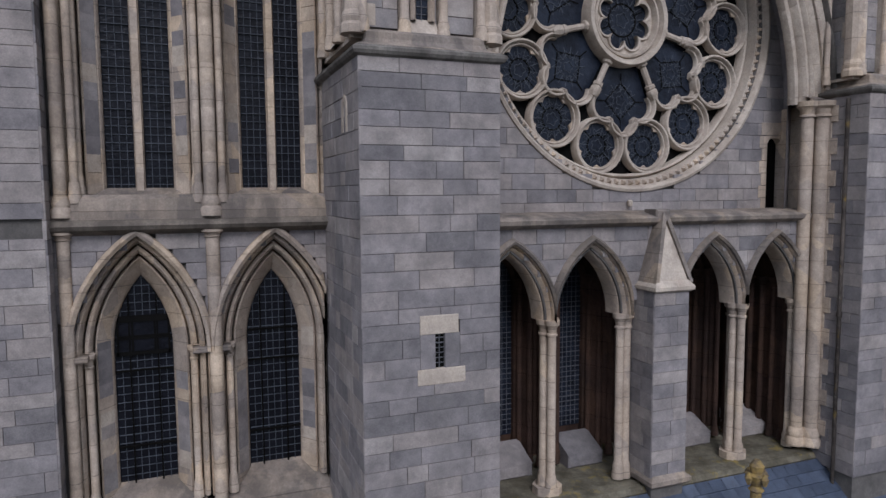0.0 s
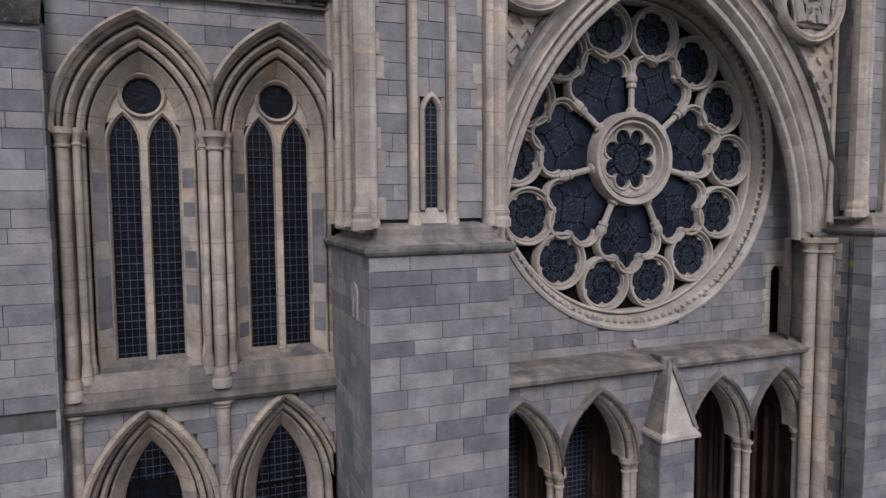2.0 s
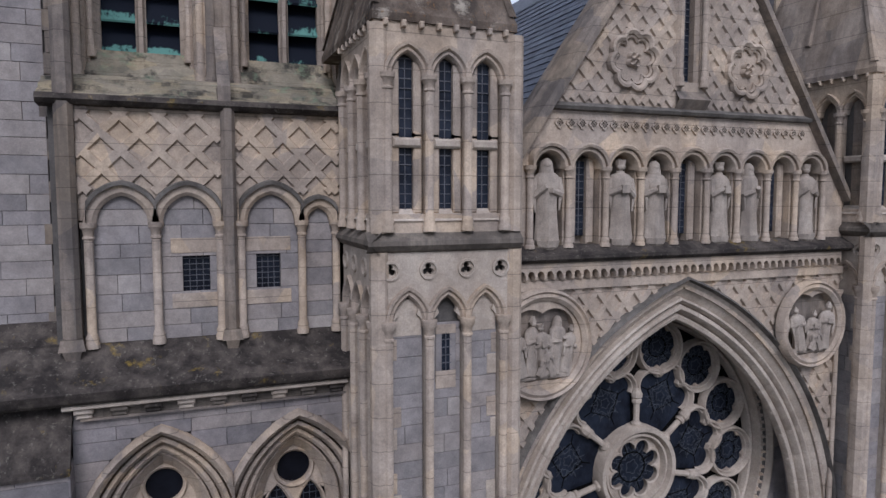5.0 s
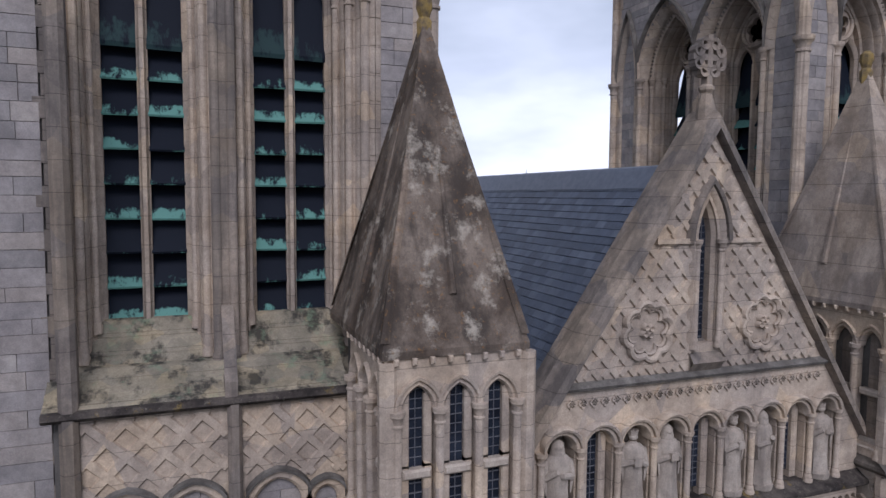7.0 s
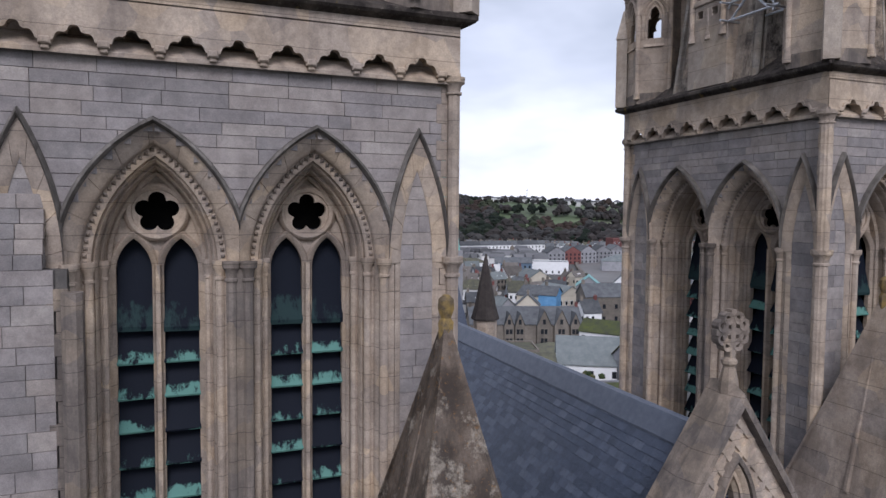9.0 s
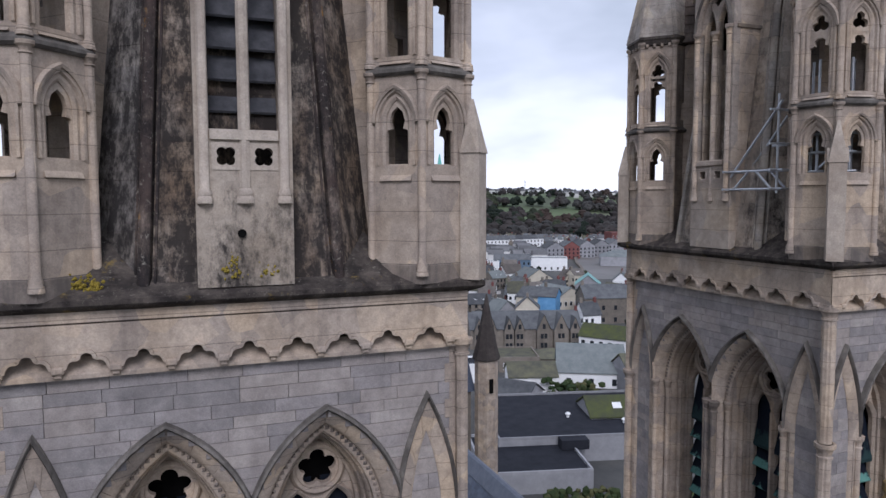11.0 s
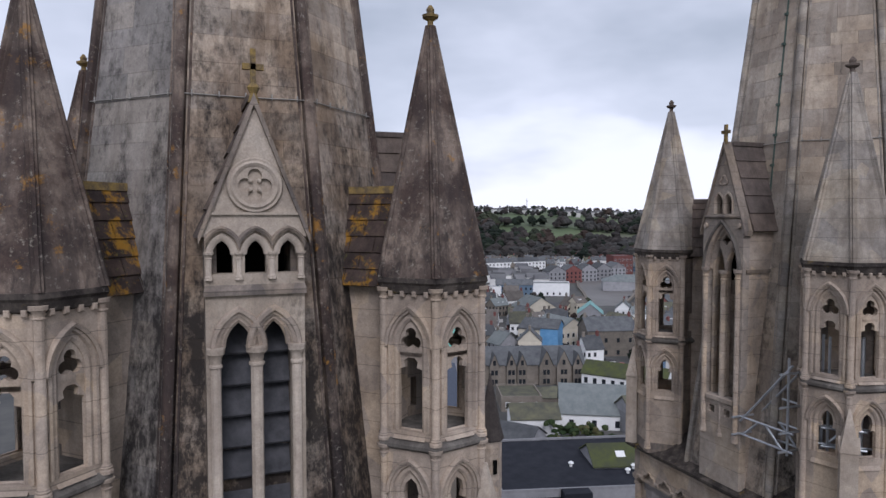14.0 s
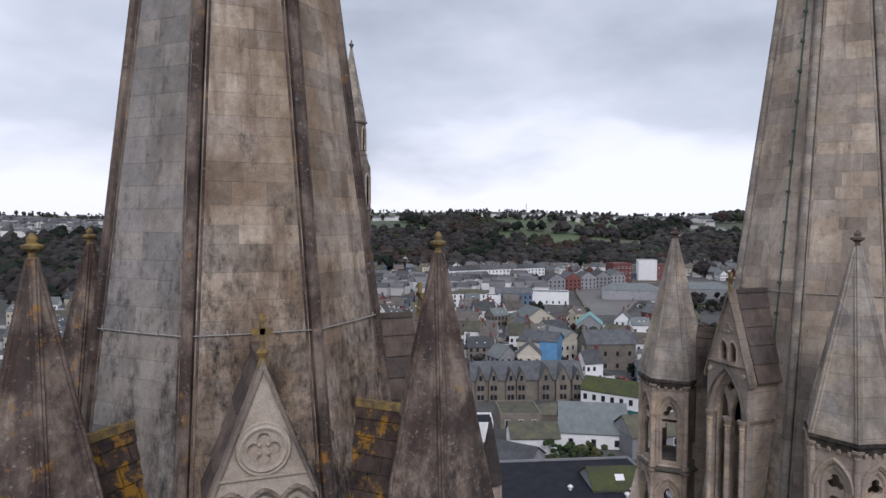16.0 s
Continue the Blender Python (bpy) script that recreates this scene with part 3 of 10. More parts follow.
WOODS = {"bare": wood_mat("bare_brown_trees", ((0.0, (0.026, 0.024, 0.023)), (0.5, (0.038, 0.034, 0.032)), (1.0, (0.054, 0.047, 0.044)))),
         "grey": wood_mat("bare_grey_trees", ((0.0, (0.037, 0.037, 0.036)), (0.5, (0.050, 0.049, 0.047)), (1.0, (0.066, 0.063, 0.059)))),
         "dark": wood_mat("dark_evergreens", ((0.0, (0.010, 0.014, 0.011)), (0.5, (0.016, 0.022, 0.016)), (1.0, (0.026, 0.032, 0.022)))),
         "rust": wood_mat("russet_trees", ((0.0, (0.036, 0.027, 0.023)), (0.5, (0.050, 0.037, 0.031)), (1.0, (0.066, 0.050, 0.041)))),
         "moss": wood_mat("olive_trees", ((0.0, (0.022, 0.027, 0.019)), (0.5, (0.032, 0.038, 0.024)), (1.0, (0.046, 0.052, 0.033))))}
SHRUB = wood_mat("green_shrubs", ((0.0, (0.02, 0.035, 0.015)), (0.6, (0.045, 0.06, 0.025)), (1.0, (0.09, 0.085, 0.04))))


# ---- the two bell towers ----
TA, TB, TY, AX = 0.0, 15.03, 3.26, 7.45
HALF = 3.26
FACES = {"west": pose(0, 0, 0), "north": pose(0, 0, 0, 0, 0, -90), "east": pose(0, 0, 0, 0, 0, 180), "south": pose(0, 0, 0, 0, 0, 90)}
KEPT = {}


def once(key, make):
    """The mesh data of an object built at its first use, for its repeats."""
    if key not in KEPT:
        KEPT[key] = make()
    return KEPT[key]


def data_of(m, name, mat, smooth=False):
    ob = m.put(name, mat, smooth=smooth)
    me = ob.data
    bpy.data.objects.remove(ob)
    return me


SPR, BHW, BRISE, BX = 28.52, 0.64, 1.348, 1.14
ORDERS = [(0.0, 1.02), (0.0, 0.80), (0.04, 0.76), (0.07, 0.78), (0.075, 0.58), (0.10, 0.53), (0.135, 0.55), (0.14, 0.42), (0.17, 0.37), (0.20, 0.39), (0.21, 0.30), (0.27, 0.27),
          (0.335, 0.27), (0.34, 0.18), (0.37, 0.14), (0.54, 0.0), (0.60, -0.01)]
SET = 0.38          # how far the tracery stands back in its splay
HOOD_PROF = [(0.575, 0.0), (0.58, -0.09), (0.61, -0.135), (0.645, -0.12), (0.66, -0.06), (0.66, 0.03)]


def belfry_holes(z):
    out = []
    for s in (-1, 1):
        w = arch_half(z, SPR, BHW, BRISE, 0.55)
        if w > 0 and z > 22.3:
            out.append((s * BX - w, s * BX + w))
        w = arch_half(z, SPR, 0.275, 1.5, 0.24)
        if w > 0 and z > 22.3:
            out.append((s * 2.77 - w, s * 2.77 + w))
    return sorted(out)


def window_order():
    """The moulded jambs and arch of one belfry window, about x = 0."""
    m = Mesh()
    arch_sweep(m, 0, SPR, BHW, BRISE, ORDERS, 22.28, 14)
    return m


def belfry_face(tower, key, full):
    fm = FACES[key] @ pose(0, -HALF, 0)

    def add(name, make, mat, label="", smooth=True, m=Matrix()):
        me = once(name + mat.name, lambda: data_of(make(), name, mat, smooth))
        return shared(name, me, tower, fm @ m, label)

    # backing of the wall, with the openings through it
    def wall():
        m = wall_plate(Mesh(), -3.19, 3.19, 22.2, 31.5, 0.06, lambda z: [(a, b) for a, b in belfry_holes(z) if abs(a + b) < 3.6])
        return m
    add("belfry_wall", wall, MORTAR, smooth=False)
    if not full:
        return

    # granite between and beside the arches
    def holes(z):
        return belfry_holes(z)
    ashlar(tower, -3.18, 3.18, 29.2, 31.47, 0.0, GRANITE_UP, holes, fm, 11 + len(key), (0.35, 1.0), (0.205, 0.225, 0.185, 0.24, 0.21, 0.175, 0.23, 0.20))
    for s in (-1, 1):
        x0, x1 = sorted((s * 2.40, s * 3.06))
        ashlar(tower, x0, x1, 22.3, 30.1, 0.045, GRANITE_UP, lambda z: [(-9, s * 2.77 - max(0.0, arch_half(z, SPR, 0.30, 1.7))), (s * 2.77 + max(0.0, arch_half(z, SPR, 0.30, 1.7)), 9)], fm, 17 + s + len(key), (0.22, 0.6))

        # buff quoins and the shaft on the corner
        z, k = 22.25, 0
        while z < 31.44:
            h = 0.32 if k % 2 else 0.27
            w = 0.30 if k % 2 else 0.22
            h = round(min(h, 31.47 - z), 3)
            shared("quoin", block_mesh(w, h, BATH), tower, fm @ pose(3.38 - w if s > 0 else -3.38, -0.012, z))
            z += h
            k += 1
        add("corner_shaft", lambda: shaft(shaft(Mesh(), 3.36, -0.06, 22.25, 28.62, 0.105, cap=0.34), 3.36, -0.06, 28.62, 31.52, 0.105, cap=0.28, base=0.0), BATH, m=Matrix.Diagonal((s, 1, 1, 1)))

        # narrow blind arch beside the windows
        def blind():
            m = Mesh()
            arch_sweep(m, 2.77, SPR, 0.275, 1.5, [(0.0, 0.11), (0.0, 0.04), (0.04, 0.0), (0.10, -0.01), (0.11, 0.03)], 22.28, 10)
            return arch_sweep(m, 2.77, SPR, 0.275, 1.5, [(0.0, 0.10), (0.0, 0.03), (0.06, -0.02), (0.235, -0.045), (0.26, 0.02)], None, 12)
        add("blind_arch", blind, BATH, m=Matrix.Diagonal((s, 1, 1, 1)))

        def blind_hood():
            m = arch_sweep(Mesh(), 0, SPR, 0.275, 1.5, [(0.215, -0.02), (0.22, -0.09), (0.245, -0.125), (0.275, -0.09), (0.285, 0.02)], None, 14)
            m = meet_x(m, SPR, 0.275, 1.5, 0.50)
            m.v = [(x + 2.77, y, z) for x, y, z in m.v]
            return m
        add("blind_hood", blind_hood, HOOD, m=Matrix.Diagonal((s, 1, 1, 1)))

        # the window itself
        wm = pose(s * BX, 0, 0)
        orders = window_order()
        orders = clamp_x(orders, *((-9, BX - 0.001) if s < 0 else (-BX + 0.001, 9)))
        me = once(f"order{s}", lambda: data_of(orders, "window_order", BATH, True))
        shared("window_order", me, tower, fm @ wm)

        def hood():
            m = Mesh()
            arch_sweep(m, 0, SPR, BHW, BRISE, HOOD_PROF, None, 14)
            return meet_x(m, SPR, BHW, BRISE, BX + 0.01)
        me = once(f"hood{s}", lambda: data_of(hood(), "hood_mould", HOOD, True))
        shared("hood_mould", me, tower, fm @ wm, "soiled stone hood mould over the arch")

        # dogtooth band round the arch
        def teeth():
            m = Mesh()
            for o, yy in ((0.29, 0.275),):
                pts = arch_xz(BHW, BRISE, o, 60, SPR)
                acc = 0.0
                for a, b in zip(pts, pts[1:]):
                    acc += math.dist(a, b)
                    if acc > 0.082:
                        acc = 0.0
                        x, z = a
                        m.add([(x - 0.032, yy, z - 0.032), (x + 0.032, yy, z - 0.032), (x + 0.032, yy, z + 0.032), (x - 0.032, yy, z + 0.032), (x, yy - 0.05, z)],
                              [(0, 1, 4), (1, 2, 4), (2, 3, 4), (3, 0, 4)])
            return m
        me = once("teeth", lambda: data_of(teeth(), "dogtooth_band", BATH_OLD))
        tagged(shared("dogtooth_band", me, tower, fm @ wm), kind="stuff")

        # shafts of the jambs
        for side in (-1, 1):
            for o, yy, r, zb in ((0.08, 0.60, 0.055, 23.05), (0.24, 0.29, 0.065, 22.65), (0.44, 0.02, 0.075, 22.45)):
                if side * s < 0 and o > 0.4:
                    continue
                me = once(f"js{o}", lambda: data_of(shaft(Mesh(), 0, 0, zb, SPR + 0.08, r, cap=0.30), "jamb_shaft", BATH, True))
                shared("jamb_shaft", me, tower, fm @ wm @ pose(side * (BHW + o), yy, 0))

        # tracery: mullion, two pointed lights and a cinquefoil in a circle
        def tracery():
            m = Mesh()
            bar = [(0.0, 0.60), (0.0, 0.50), (0.035, 0.46), (0.05, 0.46), (0.08, 0.50), (0.08, 0.60)]
            for c in (-0.325, 0.325):
                arch_sweep(m, c, 28.42, 0.255, 0.50, [(-0.01, 0.62), (-0.01, 0.52), (0.03, 0.47), (0.065, 0.45), (0.10, 0.52)], 23.2, 8)
            m.rings([[(-0.07, 0.60, z), (-0.07, 0.52, z), (-0.03, 0.42, z), (0.03, 0.42, z), (0.07, 0.52, z), (0.07, 0.60, z)] for z in (23.0, 28.5)])
            m.sweep(circle_path(0, 29.31, 0.37, 28), [(-0.03, 0.52), (-0.02, 0.46), (0.03, 0.43), (0.07, 0.46), (0.09, 0.52)], True)
            foil = foil_r(5, 0.125, 0.19, math.pi / 2)
            star_plate(m, 0, 29.31, foil, lambda x, z: math.hypot(x, z - 29.31) < 0.36, 0.50, 0.12, 60)
            foil0 = lambda a: 0.38
            star_plate(m, 0, 29.31, foil0, lambda x, z: in_arch(x, z, 0, SPR, BHW + 0.02, BRISE, 28.3) and not any(in_arch(x, z, c, 28.42, 0.26, 0.52, 0) for c in (-0.325, 0.325)), 0.54, 0.08, 72)
            return m
        me = once("tracery", lambda: data_of(tracery(), "tracery", BATH, True))
        shared("tracery", me, tower, fm @ wm @ pose(0, SET, 0) @ Matrix.Diagonal((1.03, 1, 1, 1)))

        # copper louvres in both lights
        def louvre():
            m = Mesh()
            a, b = (0.50, 0.0), (0.84, 0.60)
            return m.add([(-0.25, a[0], a[1]), (0.25, a[0], a[1]), (0.25, b[0], b[1]), (-0.25, b[0], b[1]),
                          (-0.25, a[0] + 0.015, a[1] - 0.03), (0.25, a[0] + 0.015, a[1] - 0.03), (0.25, b[0], b[1] - 0.04), (-0.25, b[0], b[1] - 0.04)],
                         [(0, 1, 2, 3), (7, 6, 5, 4), (0, 4, 5, 1), (1, 5, 6, 2), (3, 7, 4, 0)])
        lme = once("louvre", lambda: data_of(louvre(), "louvre", COPPER))
        head_me = once("louvre_head", lambda: data_of(louvre(), "louvre_head", COPPER_BLACK))
        for c in (-0.325, 0.325):
            for i in range(9):
                z = 23.18 + 0.545 * i
                rl = random.Random(i * 7 + int(c * 100) + s)
                tall = Matrix.Diagonal((1.06, 1, 2.5 if i == 8 else 1.0, 1))
                shared("louvre", head_me if i == 8 else lme, tower, fm @ wm @ pose(c * 1.03, SET + rl.uniform(-0.02, 0.03), z, rl.uniform(-1.5, 1.5), rl.uniform(-1.0, 1.0), 0) @ tall)
        # weathered sill below the lights
        step_prof = [(-0.12, 22.26)]
        for k in range(4):
            step_prof += [(-0.12 + 0.235 * k, 22.28 + 0.235 * k), (0.085 + 0.235 * k, 22.50 + 0.235 * k), (0.115 + 0.235 * k, 22.50 + 0.235 * k)]
        step_prof += [(0.86, 23.22), (1.15, 23.22)]
        sill = Mesh().rings([[(x, yy, z) for yy, z in step_prof] for x in (-BX + 0.01, BX - 0.01)], closed=False)
        me = once("sill", lambda: data_of(sill, "sloping_sill", GREENSTONE))
        shared("sloping_sill", me, tower, fm @ wm, "algae-green sloping stone sill")
        # near-black sheet stands for the unlit inside behind the louvres
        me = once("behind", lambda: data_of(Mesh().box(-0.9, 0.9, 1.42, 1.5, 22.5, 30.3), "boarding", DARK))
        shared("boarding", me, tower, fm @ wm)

    # middle pier between the windows
    def pier():
        m = Mesh()
        m.box(-0.10, 0.10, -0.05, 0.1, 22.3, SPR)
        shaft(m, -0.12, -0.03, 22.45, SPR + 0.08, 0.075)
        return shaft(m, 0.12, -0.03, 22.45, SPR + 0.08, 0.075)
    add("middle_pier", pier, BATH_OLD)

    # frieze of little trefoil arches under the cornice
    def frieze():
        m = Mesh()
        pitch = 0.69
        tre = []
        for a0, a1, ox, oz in ((180, 72, -0.15, 0.02), (175, 5, 0.0, 0.12), (108, 0, 0.15, 0.02)):
            tre += [(ox + 0.115 * math.cos(radians(a0 + (a1 - a0) * i / 6)), oz + 0.115 * math.sin(radians(a0 + (a1 - a0) * i / 6))) for i in range(7)]
        for k in range(-5, 6):
            cx = k * pitch
            lo, hi = max(-3.42, cx - pitch / 2), min(3.42, cx + pitch / 2)
            if hi - lo < 0.1:
                continue
            pts = [(min(max(cx + x, lo), hi), 31.56 + z) for x, z in tre] if abs(k) < 5 else [(lo, 31.56), (hi, 31.56)]
            top = [(lo + (hi - lo) * i / (len(pts) - 1), 32.16) for i in range(len(pts))]
            edge = [(lo, 31.56)] + pts + [(hi, 31.56)]
            top = [(lo, 32.16)] + top + [(hi, 32.16)]
            m.rings([[(x, 0.06, z), (x, -0.17, z), (x2, -0.17, z2)] for (x, z), (x2, z2) in zip(edge, top)], closed=False)
            m.sweep(path_normals([(x, z) for x, z in edge[::-1]], False), [(0.012, -0.15), (0.012, -0.205), (-0.035, -0.205), (-0.035, -0.15)])
            if k < 5:
                m.bev(hi - 0.075, hi + 0.075, -0.22, 0.05, 31.49, 31.59, 0.02)
                m.bev(hi - 0.05, hi + 0.05, -0.18, 0.05, 31.43, 31.49, 0.015)
        m.box(-3.42, 3.42, -0.17, 0.06, 32.14, 32.34)
        m.box(-3.18, 3.18, 0.34, 0.42, 31.3, 32.3)
        m.rings([[(x, -0.125, 31.40), (x, -0.125, 31.46), (x, 0.10, 31.66), (x, 0.34, 31.72)] for x in (-3.30, 3.30)], closed=False)
        return m
    add("trefoil_frieze", frieze, BATH, "frieze of small trefoil arches on corbels", smooth=False)

    def cornice():
        m = Mesh()
        prof = [(-0.13, 32.28), (-0.16, 32.30), (-0.30, 32.36), (-0.34, 32.40), (-0.34, 32.47), (-0.28, 32.50), (0.30, 32.78), (0.40, 32.78)]
        return m.rings([[(s * (HALF + 0.06 - yy), yy, z) for yy, z in prof] for s in (-1, 1)], closed=False)
    add("weathered_cornice", cornice, WEATHER, "blackened sloping cornice with yellow lichen", smooth=False)


def bell_tower(cx, faces, label):
    tower = tagged(empty("bell_tower", cx, TY, 22.2), label, "tower", "west towers")
    tower.location.z = 0
    for key in ("west", "north", "east", "south"):
        belfry_face(tower, key, key in faces)
    Mesh().box(-3.2, 3.2, -3.0, 3.2, -4, 22.2).put("core", MORTAR, tower)
    # near-black box added so the openings show unlit depth
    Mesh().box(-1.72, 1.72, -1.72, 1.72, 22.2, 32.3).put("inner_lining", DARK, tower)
    return tower


bell_tower(TA, ("west",), "square granite bell tower with buff stone louvred windows")
bell_tower(TB, ("west", "north"), "square granite bell tower seen on two sides")


# ---- spires ----
def spire_r(z):
    return 3.24 - (z - 33.0) * 0.1177


def octagon(r, z, turn=math.pi / 8):
    c = r / math.cos(math.pi / 8)
    return [(c * math.cos(turn + i * math.pi / 4), c * math.sin(turn + i * math.pi / 4), z) for i in range(8)]


def spire(cx, label):
    top = tagged(empty("spire", cx, TY, 0), label, "spire", "west spires")
    # each side in slabs of stone; the lower ones are blackened
    for side in range(8):
        an = (side + 1) * math.pi / 4
        ca, sa = math.cos(an), math.sin(an)
        rn = random.Random(side * 3 + int(cx))
        near = side in ((4, 5, 6) if cx < 5 else (3, 4, 5))
        lo = 32.55
        while lo < 50:
            hi = lo + (rn.choice((0.30, 0.36, 0.42)) if near else 2.2)
            w0, w1 = spire_r(lo) * math.tan(math.pi / 8) - 0.11, spire_r(hi) * math.tan(math.pi / 8) - 0.11
            cuts = [-1.0]
            while near and cuts[-1] < 1.0 - 0.7 / w0:
                cuts.append(cuts[-1] + rn.uniform(0.42, 0.85) / w0)
            cuts = [u for u in cuts if u < 1.0 - 0.25 / w0] + [1.0]
            for u0, u1 in zip(cuts, cuts[1:]):
                j = 0.0018
                q = [(u0 * w0 + j, lo + j), (u1 * w0 - j, lo + j), (u1 * w1 - j, hi - j), (u0 * w1 + j, hi - j)]
                off = rn.uniform(0, 0.006)

                def place(u, z, o):
                    r = spire_r(z) + o
                    return (ca * r - sa * u, sa * r + ca * u, z)
                m = Mesh().add([place(u, z, off) for u, z in q] + [place(u, z, -0.03) for u, z in q], [(0, 1, 2, 3), (0, 4, 5, 1), (1, 5, 6, 2), (2, 6, 7, 3), (3, 7, 4, 0)])
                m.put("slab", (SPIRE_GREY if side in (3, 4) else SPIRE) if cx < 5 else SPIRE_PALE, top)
            lo = hi
    m = Mesh().rings([octagon(spire_r(z) - 0.065, z) for z in (32.5, 41.0, 50.0)] + [octagon(0.03, 59.8)])
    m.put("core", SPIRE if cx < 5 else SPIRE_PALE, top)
    # roll mouldings down the eight arrises
    for i in range(8):
        a = math.pi / 8 + i * math.pi / 4
        m = Mesh()
        rows_r = []
        for z in (32.55, 38.5, 44.0, 52.0, 59.4):
            r = max(0.05, spire_r(z)) / math.cos(math.pi / 8)
            c, s = math.cos(a), math.sin(a)
            prof = [(-0.10, -0.165), (-0.035, -0.155), (-0.03, -0.125), (-0.085, -0.10), (-0.08, -0.075), (0.03, -0.085), (0.07, -0.055), (0.085, 0.0), (0.07, 0.055), (0.03, 0.085), (-0.08, 0.075), (-0.085, 0.10), (-0.03, 0.125), (-0.035, 0.155), (-0.10, 0.165)]
            rows_r.append([(c * (r + p - 0.01) - s * q, s * (r + p - 0.01) + c * q, z) for p, q in prof])
        m.rings(rows_r, closed=False)
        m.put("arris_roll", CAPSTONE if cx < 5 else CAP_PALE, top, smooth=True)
    # lightning cable round the spire
    m = Mesh()
    ring = octagon(spire_r(41.05) + 0.03, 41.05)
    for i in range(8):
        a, b = Vector(ring[i]), Vector(ring[(i + 1) % 8])
        n = Vector((0, 0, 1))
        d = (b - a).normalized()
        e = d.cross(n)
        rows_c = [[tuple(p + e * 0.012 * math.cos(t) + n * (0.012 * math.sin(t) - 0.02 * (0.5 - abs(u - 0.5)))) for t in (0, 2.1, 4.2)] for u, p in ((u / 4, a.lerp(b, u / 4)) for u in range(5))]
        m.rings(rows_c)
        for u in (0.1, 0.3, 0.5, 0.7, 0.9):
            p = a.lerp(b, u)
            m.lathe(p.x, p.y, ((0.012, p.z - 0.03), (0.012, p.z + 0.06)), 5)
    m.put("cable", WIRE, top)
    return top


spire(TA, "tall octagonal stone spire, stained brown and grey")
right_spire = spire(TB, "tall pale octagonal stone spire")
# copper lightning strip down one side of the far spire
m = Mesh()
for k in range(24):
    z0, z1 = 33.0 + k * 0.75, 33.0 + (k + 1) * 0.75
    a = math.radians(180 + 10)
    r0, r1 = spire_r(z0) / math.cos(math.radians(10)) + 0.02, spire_r(z1) / math.cos(math.radians(10)) + 0.02
    c, s = math.cos(a), math.sin(a)
    m.rings([[(c * r0 - s * u + 0, s * r0 + c * u, z0) for u in (-0.02, 0.02)] + [(c * (r0 - 0.04) - s * u, s * (r0 - 0.04) + c * u, z0) for u in (0.02, -0.02)],
             [(c * r1 - s * u + 0, s * r1 + c * u, z1) for u in (-0.02, 0.02)] + [(c * (r1 - 0.04) - s * u, s * (r1 - 0.04) + c * u, z1) for u in (0.02, -0.02)]])
    m.box(c * r1 - 0.05, c * r1 + 0.03, s * r1 - 0.04, s * r1 + 0.04, z1 - 0.03, z1 + 0.03)
m.put("lightning_strip", GREENROD, right_spire, "green copper lightning strip")


# ---- hexagonal corner pinnacles ----
def hexa(r, z, turn=0.0):
    return [(r * math.cos(turn + i * math.pi / 3), r * math.sin(turn + i * math.pi / 3), z) for i in range(6)]


PR = 0.88


